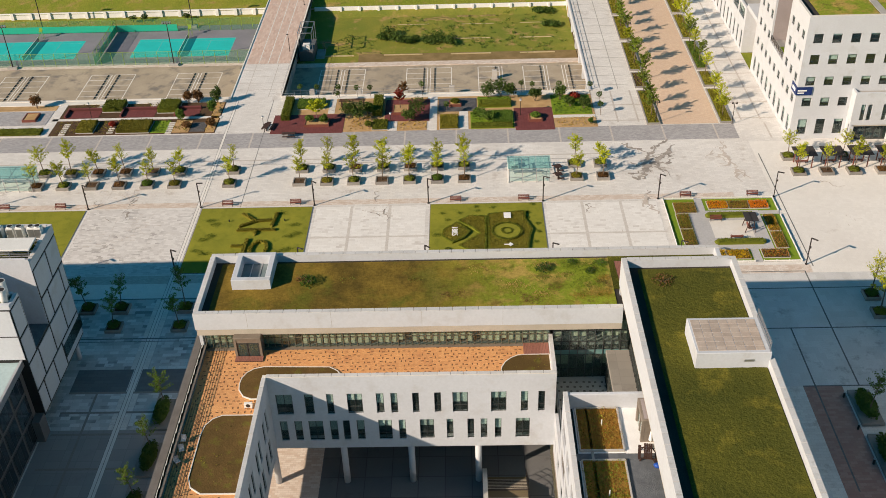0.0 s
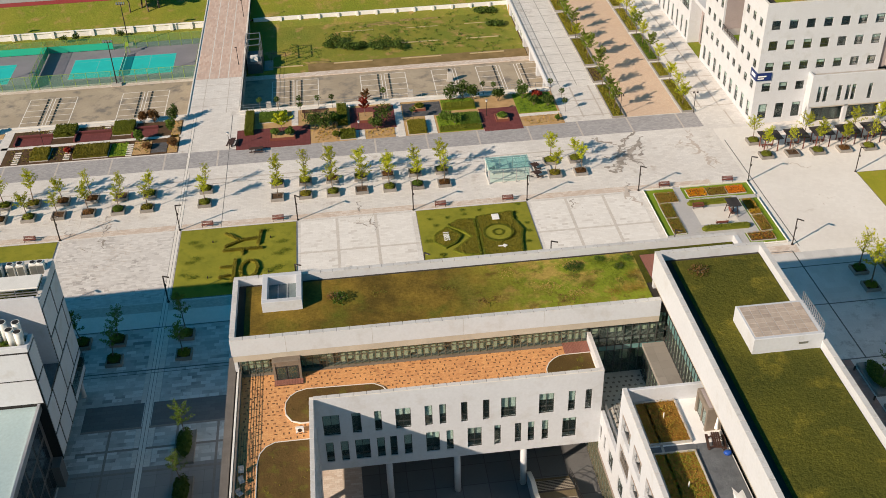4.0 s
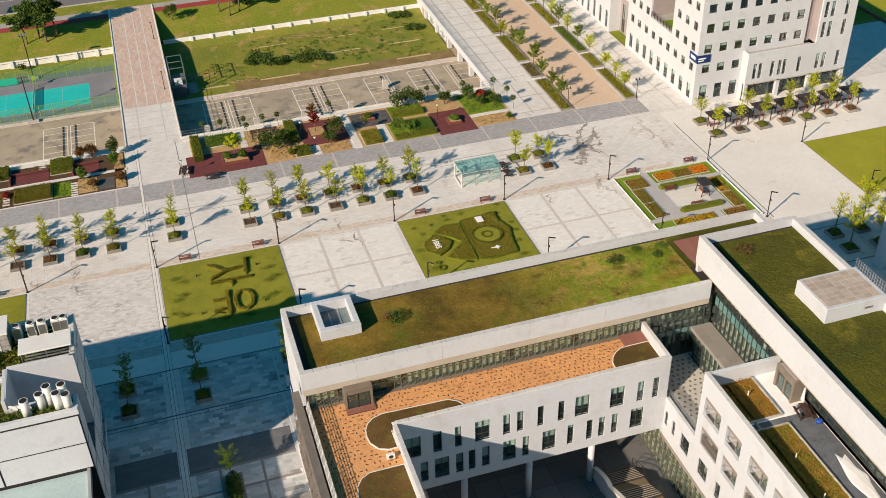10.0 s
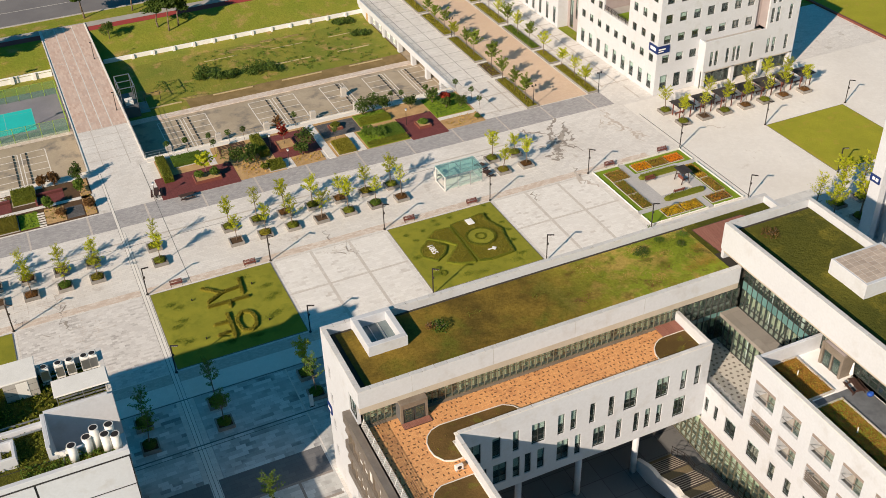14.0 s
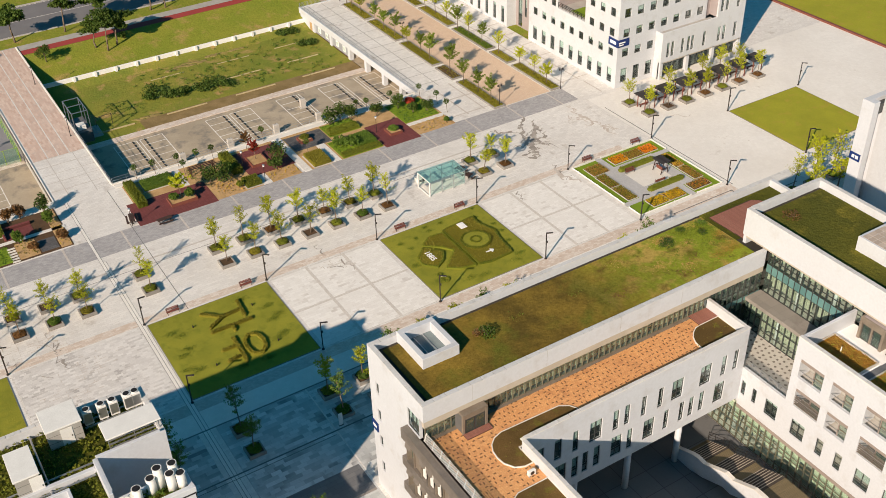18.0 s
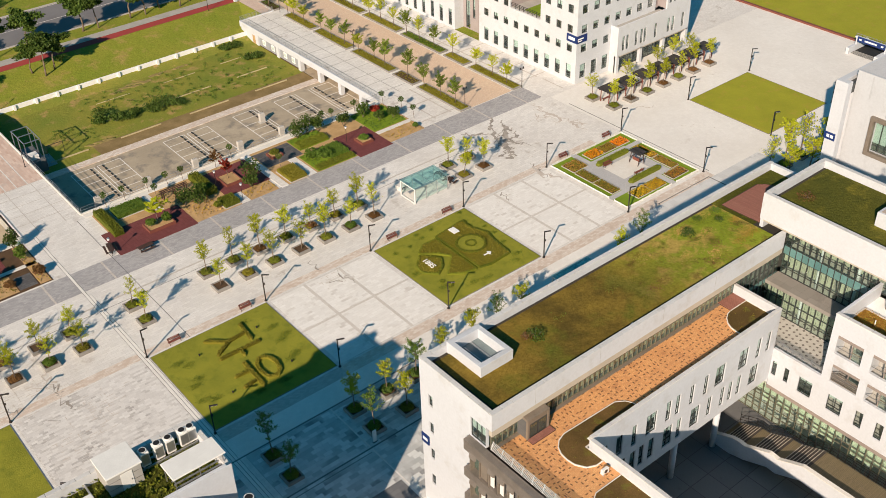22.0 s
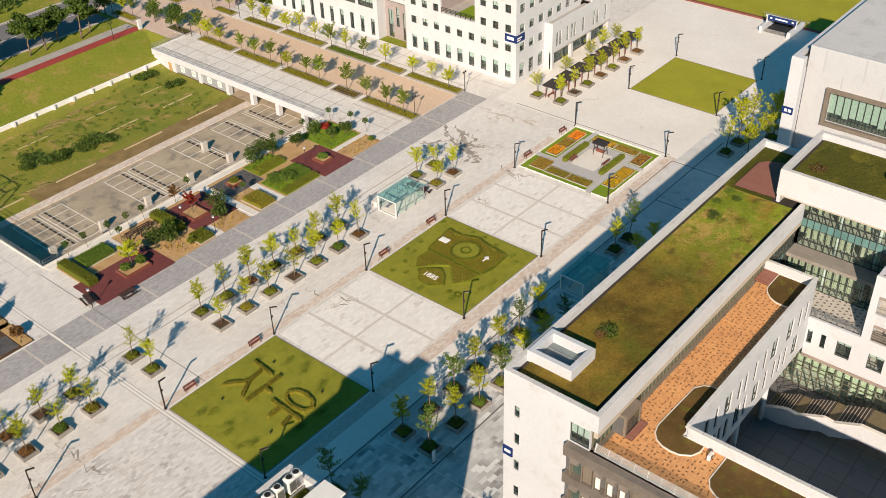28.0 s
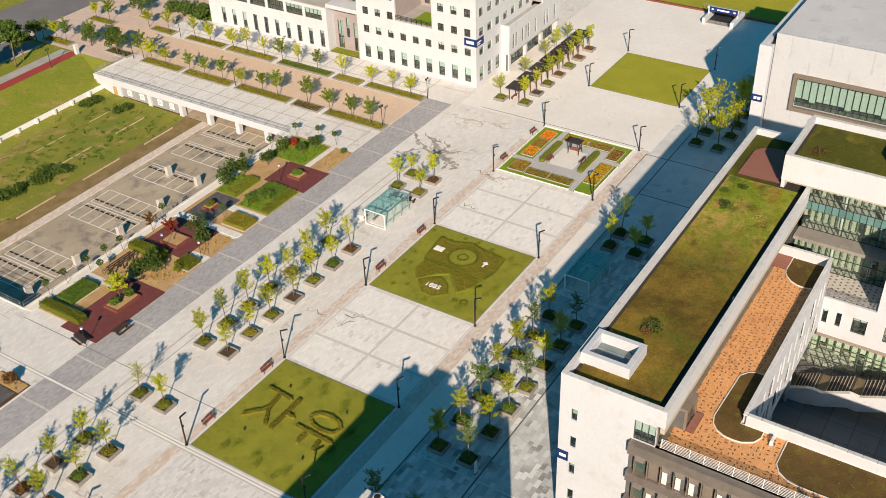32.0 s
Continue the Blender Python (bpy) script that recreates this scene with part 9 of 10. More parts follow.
wall, cope = Build(), Build()
for (ya, ba, za), (yb, bb, zb) in zip(outline, outline[1:]):
    a = [(43.2, ya, ba), (43.2, yb, bb), (43.2, yb, zb), (43.2, ya, za)]
    b = [(SX0, p[1], p[2]) for p in a]
    wall.quad(*a).quad(*b[::-1]).quad(a[0], b[0], b[1], a[1])
    cope.beam((43.4, ya, za + 0.04), (43.4, yb, zb + 0.04), 0.5, 0.09)
wall.quad((43.2, -57.4, 0), (43.2, -57.4, 1.5), (SX0, -57.4, 1.5), (SX0, -57.4, 0))
side = part("side_wall", wall, WHITE_WALL, st, "white stepped side wall")
part("coping", cope, WHITE_COPING, side)
rail2 = Build()
for (ya, ba, za), (yb, bb, zb) in zip(outline, outline[1:]):
    for d in (-0.1, -0.5, -0.9):
        rail2.beam((SX1 + 0.06, ya, za + d), (SX1 + 0.06, yb, zb + d), 0.04, 0.04)
    k = max(1, int((ya - yb) / 1.1))
    for q in range(k):
        yy, zz = ya + (yb - ya) * q / k, za + (zb - za) * q / k
        rail2.beam((SX1 + 0.06, yy, zz - 1.3), (SX1 + 0.06, yy, zz - 0.05), 0.05, 0.05)
part("railing", rail2, DARK_METAL, st, "dark railing along the glass front")

# ---- roof plant of the science hall ----
def condenser(x, y, z, h=1.65):
    ob = thing("condenser_unit", "tall white air conditioning unit with dark fan on top", "air conditioner", "roof air conditioners", at=(x, y, z))
    part("casing", Build().box(-0.42, -0.4, 0.1, 0.42, 0.4, h, 0.03), WHITE_METAL, ob)
    part("fan", Build().rod((0, 0, h - 0.05), (0, 0, h + 0.14), 0.34, 0.36, 16), WHITE_METAL, ob)
    part("fan_grille", Build().rod((0, 0, h + 0.14), (0, 0, h + 0.15), 0.3, 0.3, 16), DARK_METAL, ob)
    for px in (-0.3, 0.22):
        part("foot", Build().box(px, -0.4, 0, px + 0.1, 0.4, 0.1), STEEL, ob)
    part("grille", Build().box(-0.36, -0.415, 0.3, 0.36, -0.40, h - 0.2), STEEL, ob)


ra = thing("plant_rail", "low steel rail carrying the roof units", "rail")
part("beam", Build().box(-14.2, -36.3, 18.7, -8.7, -36.15, 18.9), STEEL, ra)
part("beam", Build().box(-14.2, -35.4, 18.7, -8.7, -35.25, 18.9), STEEL, ra)
for x in (-13.7, -12.3, -11.2, -9.8, -9.0):
    condenser(x, -35.75, 18.9)
def hut(name, x0, y0, x1, y1, z0, z1, label, eave=0.12):
    ob = thing(name, label, "hut")
    part("wall", Build().box(x0 + eave, y0 + eave, z0, x1 - eave, y1 - eave, z1 - 0.15), CONCRETE, ob, "grey panel walls")
    part("roof", Build().box(x0, y0, z1 - 0.15, x1, y1, z1, 0.03), WHITE_METAL, ob, "white flat roof")
    part("door", Build().box(x0 + 1.3, y0 + eave - 0.04, z0 + 0.1, x0 + 2.4, y0 + eave, z1 - 0.4), WHITE_METAL, ob, "white metal door")
    part("handle", Build().box(x0 + 2.2, y0 + eave - 0.07, z0 + 1.0, x0 + 2.28, y0 + eave - 0.04, z0 + 1.15), DARK_METAL, ob)
    for k in (1, 2):
        z = z0 + (z1 - z0) * k / 3
        part("seam", Build().box(x0 + eave - 0.01, y0 + eave - 0.012, z, x1 - eave + 0.01, y0 + eave - 0.002, z + 0.03), FRAME, ob)


hut("roof_hut", -17.8, -37.3, -14.4, -34.0, 18.5, 21.0, "small grey roof hut with white flat roof")
hut("roof_hut", -21.7, -42.0, -19.4, -38.0, 18.5, 21.2, "narrow grey roof hut with white flat roof")
cn = thing("roof_canopy", "white flat canopy over roof pipes", "canopy")
part("roof", Build().box(-13.3, -41.0, 20.7, -8.15, -38.5, 20.85, 0.03), WHITE_METAL, cn)
for x in (-13.1, -10.7, -8.4):
    for y in (-40.8, -38.7):
        part("post", Build().box(x - 0.04, y - 0.04, 18.5, x + 0.04, y + 0.04, 20.7), STEEL, cn)
for i in range(4):
    part("pipe", Build().rod((-13.0, -40.6 + 0.5 * i, 19.3), (-8.5, -40.6 + 0.5 * i, 19.3), 0.09, 0.09, 8), STEEL, cn)
pit = thing("plant_well", "open roof well with white walls", "wall")
part("coping", Build().box(-14.95, -46.7, 18.4, -14.6, -41.75, 20.0, 0.03), WHITE_WALL, pit)
part("coping", Build().box(-14.6, -46.7, 18.4, -8.6, -46.3, 18.9, 0.03), WHITE_WALL, pit)
part("coping", Build().box(-14.6, -41.74, 18.4, -8.56, -41.4, 20.0, 0.03), WHITE_WALL, pit)
for x, y, h in ((-12.8, -47.7, 1.9), (-11.4, -47.2, 1.9), (-9.8, -47.8, 2.1), (-10.6, -46.95, 2.5), (-8.95, -48.0, 1.9), (-9.25, -46.9, 2.3)):
    ob = thing("vent_cylinder", "white round ventilation cylinder, dark disc painting in its hollow top", "vent", "roof vent cylinders", at=(x, y, 18.5))
    part("tube", Build().rod((0, 0, 0), (0, 0, h), 0.42, 0.42, 20), WHITE_METAL, ob, "", True)
    part("rim", Build().rod((0, 0, h), (0, 0, h + 0.06), 0.44, 0.44, 20), WHITE_METAL, ob)
    # Dark disc paints in the shade of the hollow; the tube is closed.
    part("opening", Build().rod((0, 0, h + 0.06), (0, 0, h + 0.07), 0.36, 0.36, 20), DARK_METAL, ob)
an = thing("antenna_cluster", "cluster of small white dishes and aerials", "antenna", at=(-14.0, -47.6, 18.6))
for i in range(7):
    x, y, h = gr2.uniform(-0.9, 1.2), gr2.uniform(-0.5, 0.5), gr2.uniform(0.7, 1.5)
    part("mast", Build().rod((x, y, -0.1), (x, y, h), 0.03, 0.03, 6), STEEL, an)
    part("dish", Build().rod((x, y - 0.08, h), (x + 0.03, y + 0.04, h + 0.02), 0.25, 0.1, 10), WHITE_METAL, an)
pip = thing("roof_pipes", "grey pipes running over the planted roof", "pipe")
for i, (a, b) in enumerate((((-40, -41.0, 18.8), (-13.4, -40.9, 18.8)), ((-40, -42.8, 18.75), (-15.1, -42.4, 18.75)), ((-19.0, -46, 18.8), (-19.0, -34, 18.8)), ((-13.0, -47.3, 18.65), (-9.0, -46.8, 18.65)))):
    part("pipe", Build().rod(a, b, 0.1, 0.1, 8), STEEL, pip)
solid("roof_block", parapet(Build(), -22.2, -46.2, -17.6, -43.6, 18.4, 19.7, 0.3), WHITE_WALL, "low white walled enclosure on the roof", "wall")
tagged(part("planting", tufts([(-30, -41.6), (-8.7, -41.6), (-8.7, -34), (-30, -34)], 18.6, 1500, 0.14, gr2, 0.2, 0.25), LEAF_HEDGE, lb), "wild green roof plants", "", "", "stuff")
tagged(part("planting", tufts([(-17.5, -48.8), (-9, -48.8), (-9, -46.8), (-17.5, -46.8)], 18.6, 300, 0.12, gr2, 0.2, 0.3), LEAF_MID, lb), "wild green roof plants", "", "", "stuff")
tagged(part("planting", tufts([(-30, -46.4), (-15, -46.4), (-15, -42.3), (-30, -42.3)], 18.5, 900, 0.14, gr2, 0.2, 0.3), LEAF_HEDGE, lb), "wild green roof plants", "", "", "stuff")

# low ground cover in the garden beds
gc = random.Random(84)
for leaf, label, boxes in ((LEAF_OLIVE, "brownish low ground cover", ((-31.5, 25, -27.8, 29.6), (-24.4, 25, -20.6, 29.6), (-10.4, 25, -7.4, 29.6), (-31, 34.7, -25.5, 36.4), (-20.8, 34.7, -15, 36.4))),
                           (LEAF_MID, "green low ground cover", ((-14.3, 25, -11.4, 29.6), (44.5, 32.1, 50.5, 36.3), (43.1, 24.2, 50.6, 30.3), (58, 28.9, 64.9, 36.3), (19.0, 31.5, 20.5, 36))),
                           (DRY_PLANT, "dry straw between the shrubs", ((20.6, 24.3, 25.2, 30.5), (30, 24.3, 35, 27.2), (-4.3, 25, -2.9, 36.2), (58.3, 24.3, 65, 27.4)))):
    m = Build()
    for x0, y0, x1, y1 in boxes:
        for _ in range(int((x1 - x0) * (y1 - y0) * (9 if leaf is LEAF_MID else 6))):
            m.leaf((gc.uniform(x0, x1), gc.uniform(y0, y1), gc.uniform(0.06, 0.35)), gc.uniform(0.09, 0.2), gc, 0.2)
    solid("ground_cover", m, leaf, label + " in the garden beds", "plants", kind="stuff")

# ---- coping stones on the parapets ----
COPING = mat("weathered_coping_stone", (0.60, 0.605, 0.61), (0.54, 0.54, 0.54), 0.7, 0.6, 5.0, 0.1, c3=(0.44, 0.435, 0.42), vary=0.05)
JOINT = mat("grey_coping_joint", (0.22, 0.215, 0.21), (0.30, 0.29, 0.28), 0.85, 0.8, 5.0, 0.0)
STONES = {}


def coping(parent, ax, ay, bx, by, z, w):
    """A row of coping stones with open joints over a grey bed."""
    along_x = abs(bx - ax) > abs(by - ay)
    ln = abs(bx - ax) + abs(by - ay)
    n = max(1, round(ln / 1.35))
    step = ln / n
    h = w / 2
    if along_x:
        row = part("coping", Build().box(min(ax, bx), ay - h + 0.03, z, max(ax, bx), ay + h - 0.03, z + 0.012), JOINT, parent)
    else:
        row = part("coping", Build().box(ax - h + 0.03, min(ay, by), z, ax + h - 0.03, max(ay, by), z + 0.012), JOINT, parent)
    key = (round(step, 3), w, along_x)
    if key not in STONES:
        a = step / 2 - 0.022
        STONES[key] = mesh_of("stone", Build().box(-a, -h, 0, a, h, 0.05, 0.012) if along_x else Build().box(-h, -a, 0, h, a, 0.05, 0.012), COPING)
    for i in range(n):
        q = (i + 0.5) * step
        ob = part("stone", STONES[key], None, row)
        ob.location = (min(ax, bx) + q, ay, z + 0.012) if along_x else (ax, min(ay, by) + q, z + 0.012)


coping(mb, MX0, MY0 + 0.25, 58.0, MY0 + 0.25, MZ, 0.56)
coping(mb, MX0, MY1 - 0.25, MX1, MY1 - 0.25, MZ, 0.56)
coping(mb, MX0 + 0.25, MY0 + 0.54, MX0 + 0.25, MY1 - 0.54, MZ, 0.56)
coping(mb, EX0 + 0.25, -100, EX0 + 0.25, EY1 - 0.02, EZ, 0.56)
coping(mb, EX1 - 0.25, -100, EX1 - 0.25, EY1 - 0.02, EZ, 0.56)
coping(mb, EX0 + 0.55, EY1 - 0.25, EX1 - 0.55, EY1 - 0.25, EZ, 0.56)
coping(mb, CX, CY + 0.16, 50.8, CY + 0.16, 16.31, 0.44)
coping(mb, CX - 0.16, -100, CX - 0.16, CY - 0.1, 16.31, 0.44)
coping(mb, GX + 0.18, -100, GX + 0.18, GN, GZ + 0.07, 0.48)
coping(mb, 50.62, CY + 0.4, 50.62, TY, 16.24, 0.42)
coping(lb, LX - 0.22, -41.7, LX - 0.22, LN, LZ, 0.5)
coping(lb, -40, LN - 0.22, LX - 0.5, LN - 0.22, LZ, 0.5)

# ---- rest of the office hall ----
part("wall_notch", Build().box(97.35, 27.55, 10.0, 108, 27.9, 21.6), STONE_WALL, fb, "pink stone side wall of the roof notch")
part("wall_notch", Build().box(97.35, 36.3, 10.0, 108, 36.65, 21.6), STONE_WALL, fb)
part("wall_notch", facade("x", 106.0, -1, 27.9, 36.3, 10.0, 21.6, [(29.0 + 2.6 * i, 10.6 + 3.8 * j, 30.2 + 2.6 * i, 12.9 + 3.8 * j) for i in range(3) for j in range(3)]), STONE_WALL, fb)
for i in range(3):
    for j in range(3):
        window(fb, "x", 106.0, -1, 29.0 + 2.6 * i, 10.6 + 3.8 * j, 30.2 + 2.6 * i, 12.9 + 3.8 * j, 1, 0.9)
part("notch_floor", Build().box(97.36, 27.9, 9.6, 106.0, 36.3, 10.05), CONCRETE, fb, "grey floor of the notch terrace")
part("notch_lawn", bumpy(98.0, 28.2, 103.2, 33.4, 10.12, 0.4, 0.08, random.Random(91)), LAWN_GREEN, fb, "green turf patch on the notch terrace", True)
nr = Build()
for z in (10.5, 10.8, 11.1):
    nr.box(97.1, 27.9, z, 97.16, 36.3, z + 0.05)
for i in range(8):
    nr.box(97.1, 27.9 + i * 1.19, 10.05, 97.17, 27.97 + i * 1.19, 11.15)
part("notch_railing", nr, DARK_METAL, fb, "dark terrace railing")
tb = thing("terrace_bench", "red garden bench on the notch terrace", "bench", at=(104.3, 30.4, 10.12), turn=90)
part("seat", Build().box(-0.8, -0.25, 0.4, 0.8, 0.25, 0.46), RED_TRACK, tb)
part("backrest", Build().box(-0.8, 0.2, 0.46, 0.8, 0.26, 0.9), RED_TRACK, tb)
for x in (-0.7, 0.66):
    part("leg", Build().box(x, -0.2, -0.05, x + 0.05, 0.2, 0.4), DARK_METAL, tb)

part("core", Build().box(99, 20.0, 0, 118, 27.5, 21.4).box(99, 36.7, 0, 118, 45, 21.4).box(99, 27.5, 0, 118, 36.7, 9.6).box(107, 27.5, 9.6, 118, 36.7, 21.4), INTERIOR, fb)
part("roof", Build().box(97.36, 18.6, 21.3, 118.2, 27.55, 21.5).box(97.36, 36.65, 21.3, 118.2, 45.2, 21.5).box(106.36, 27.55, 21.3, 118.2, 36.65, 21.5), GRAVEL_DARK, fb)
fr9 = random.Random(92)
part("roof_planting", bumpy(99.0, 19.2, 108.6, 27.0, 21.56, 0.6, 0.1, fr9), ROOF_GRASS, fb, "brown sedum roof", True)
part("roof_planting", bumpy(110.0, 19.2, 118.4, 27.0, 21.56, 0.6, 0.1, fr9), ROOF_GRASS, fb, "", True)
part("roof_planting", bumpy(99.0, 37.2, 118.0, 45.0, 21.56, 0.6, 0.1, fr9), ROOF_GRASS, fb, "", True)
part("roof_path", Build().box(108.7, 18.6, 21.5, 109.9, 27.4, 21.62), CONCRETE, fb)
part("parapet_coping", Build().box(96.98, 18.18, 22.0, 97.4, 27.9, 22.06).box(97.4, 18.18, 22.0, 118.6, 18.6, 22.06).box(96.98, 36.3, 22.0, 97.4, 45.6, 22.06), WHITE_COPING, fb)
# purple recess, east block and annex
part("recess_wall", facade("y", 18.6, -1, 114.0, 119.8, 9.0, 21.2, [(114.4, 10.0 + 3.8 * j, 117.0, 12.6 + 3.8 * j) for j in range(3)]), STONE_WALL, fb, "pink stone recess beside the east block")
for j in range(3):
    window(fb, "y", 18.6, -1, 114.4, 10.0 + 3.8 * j, 117.0, 12.6 + 3.8 * j, 2, 1.3)
east = [(x, z, x + 0.75, z + 2.9) for z in (4.3, 10.3, 14.1) for x in (120.4, 121.7, 124.6)]
part("wall_east_block", facade("y", 16.3, -1, 119.8, 127.0, 3.4, 17.6, east), OFFICE_WALL, fb)
for a, c, b, d in east:
    window(fb, "y", 16.3, -1, a, c, b, d, 1, 0.9)
part("side_wall", Build().box(119.8, 16.66, 9.3, 120.15, 20.0, 17.6), STONE_WALL, fb)
part("wall_east", Build().box(126.65, 16.66, 0, 127.0, 46, 17.6).box(118.25, 18.6, 17.2, 118.6, 46, 22.0), OFFICE_WALL, fb)
part("wall_north", Build().box(97.36, 45.25, 0, 118.25, 45.6, 22.0).box(118.25, 45.25, 0, 126.65, 45.6, 17.6), OFFICE_WALL, fb)
part("roof", Build().box(120.15, 16.66, 16.6, 126.6, 45.2, 17.0), ROOF_GRASS, fb)
ann = [(x, 4.3, x + 0.7, 7.2) for x in (107.5, 108.6, 111.1, 112.6, 113.6, 116.6)]
part("wall_annex", facade("y", 16.3, -1, 106.2, 119.8, 3.4, 9.3, ann), OFFICE_WALL, fb, "white annex wall over the entrance")
for a, c, b, d in ann:
    window(fb, "y", 16.3, -1, a, c, b, d, 1, 0.9)
part("wall_annex_west", Build().box(106.2, 16.66, 0, 106.55, 18.2, 9.3), OFFICE_WALL, fb)
part("annex_floor", Build().box(106.55, 16.66, 8.5, 119.8, 18.15, 8.8), CONCRETE, fb)
part("annex_soffit", Build().box(106.55, 16.3, 3.2, 127, 18.15, 3.42), SOFFIT, fb)
for x in (106.2, 112.8, 119.4, 126.3):
    part("pier", Build().box(x, 16.3, 0, x + 0.7, 16.95, 3.4), OFFICE_WALL, fb)
# Shade of the recess is put into this dark front.
part("lobby_front", Build().box(106.6, 17.6, 0, 126.6, 17.7, 3.2), FRAME, fb, "dark glazed entrance front, recess shade put into its colour")
for i in range(14):
    part("pane", Build().box(106.8 + i * 1.42, 17.56, 0.3, 107.95 + i * 1.42, 17.59, 2.9), GLASS, fb)
# grey stone portal and the low north wing
part("portal_side", Build().box(97.2, 45.6, 0, 100.5, 46.0, 9.4), STONE_WALL, fb)
part("portal_back", facade("x", 99.4, -1, 46.0, 53.4, 0, 9.4, [(46.8, 0.2, 48.6, 6.2), (49.6, 2.8, 50.4, 7.0), (51.2, 0.2, 52.6, 6.2)]), STONE_WALL, fb, "grey-pink stone entrance recess")
for a, c, b, d in ((46.8, 0.2, 48.6, 6.2), (49.6, 2.8, 50.4, 7.0), (51.2, 0.2, 52.6, 6.2)):
    window(fb, "x", 99.4, -1, a, c, b, d, 2 if b - a > 1 else 1, 2.4, blind=0)
part("portal_top", Build().box(97.0, 45.6, 9.4, 100.2, 53.4, 10.2, 0.03), OFFICE_WALL, fb)
low = [(54.4 + 3.0 * i, 0.6, 55.5 + 3.0 * i, 4.2) for i in range(10)] + [(54.6 + 5.0 * i, 6.4, 58.9 + 5.0 * i, 8.6) for i in range(6)]
part("wall_low_wing", facade("x", 97.0, -1, 53.4, 86.0, 0, 9.2, low), OFFICE_WALL, fb, "white low wing with tall windows")
for a, c, b, d in low:
    window(fb, "x", 97.0, -1, a, c, b, d, 4 if b - a > 2 else 1, 1.0)
part("low_wing_end", Build().box(97.36, 53.4, 0, 127, 53.75, 9.2), OFFICE_WALL, fb)
part("low_wing_end", Build().box(97.36, 85.65, 0, 127, 86.0, 9.2), OFFICE_WALL, fb)
part("low_wing_roof", Build().box(97.36, 53.75, 8.6, 127, 85.65, 8.9), CONCRETE, fb, "grey terrace of the low wing")
part("low_wing_core", Build().box(98.6, 54, 0, 126, 85.5, 8.5), INTERIOR, fb)
part("setback_wall", facade("x", 104.0, -1, 45.6, 86, 8.9, 20.0, [(46.5 + 3 * i, 10.4 + 3.6 * j, 48.6 + 3 * i, 12.2 + 3.6 * j) for i in range(13) for j in range(2)]), STONE_WALL, fb, "set-back upper storeys in pink stone")
for i in range(13):
    for j in range(2):
        window(fb, "x", 104.0, -1, 46.5 + 3 * i, 10.4 + 3.6 * j, 48.6 + 3 * i, 12.2 + 3.6 * j, 2, 0.6)
part("setback_core", Build().box(105, 45.7, 8.9, 126.6, 86, 20.0), OFFICE_WALL, fb)

# navy building signs with plain white bars
def sign(parent, boxes, bars):
    ob = None
    for bx in boxes:
        ob = part("sign_panel", Build().box(*bx), NAVY, parent if ob is None else ob, "navy blue building sign")
        top = ob if ob.parent == parent else top
    for bx in bars:
        part("sign_bar", Build().box(*bx), SIGN_WHITE, top)


sign(fb, [(96.86, 18.1, 8.3, 97.0, 20.7, 9.75), (96.86, 18.02, 8.3, 99.5, 18.1, 9.75)],
     [(96.84, 18.6, 8.75, 96.862, 20.2, 9.35), (97.1, 18.0, 9.0, 98.6, 18.022, 9.25), (97.1, 18.0, 8.6, 98.2, 18.022, 8.8)])
sign(rb, [(97.36, -35.2, 10.0, 97.5, -33.4, 11.15)], [(97.34, -34.95, 10.35, 97.362, -34.45, 10.85), (97.34, -34.3, 10.35, 97.362, -33.85, 10.85)])
sign(mb, [(12.86, -43.1, 8.9, 13.0, -41.9, 10.1)], [(12.84, -42.9, 9.35, 12.862, -42.15, 9.75)])

# ---- pergola row in front of the office hall ----
def pergola(x, y):
    ob = thing("pergola", "red-brown timber pergola with black slatted roof", "pergola", "pergolas at the office hall", at=(x, y, 0))
    for px in (-1.15, 1.15):
        for py in (-1.0, 1.0):
            part("post", Build().box(px - 0.07, py - 0.07, 0, px + 0.07, py + 0.07, 2.4), WOOD_RED, ob)
    for py in (-1.0, 1.0):
        part("beam", Build().box(-1.75, py - 0.06, 2.4, 1.75, py + 0.06, 2.56), WOOD_RED, ob)
    for i in range(12):
        a = -1.75 + i * 0.292
        part("slat", Build().box(a, -1.6, 2.56, a + 0.26, 1.6, 2.62), DARK_ROOF, ob)
    part("seat", Build().box(-1.0, 0.45, 0.4, 1.0, 0.85, 0.46), WOOD_RED, ob)
    for px in (-0.8, 0.72):
        part("seat_leg", Build().box(px, 0.5, 0, px + 0.08, 0.8, 0.4), WOOD_DARK, ob)


for i in range(7):
    pergola(97.0 + 4.5 * i, 9.4 + 0.02 * i)
for i, x in enumerate((95.7, 100.2, 104.6, 109.2, 113.5, 117.8, 122.6)):
    planter(x, 7.0, (1, None, 1, 2, 1, 2, 2)[i], "planters at the pergolas")
    tree_thing("young_tree", YOUNG[(i * 2 + 1) % 6], "slim young ginkgo tree with sparse lime leaves", "trees at the pergolas", (x, 7.0, 0.35), 50 * i, 0.95 + 0.05 * (i % 3))
    if i % 2 == 0 or i > 4:
        planter(x - 0.4, 11.9, 1, "planters at the pergolas")
        tree_thing("young_tree", YOUNG[(i * 3 + 2) % 6], "slim young ginkgo tree with sparse lime leaves", "trees at the pergolas", (x - 0.4, 11.9, 0.35), 80 * i, 1.0)

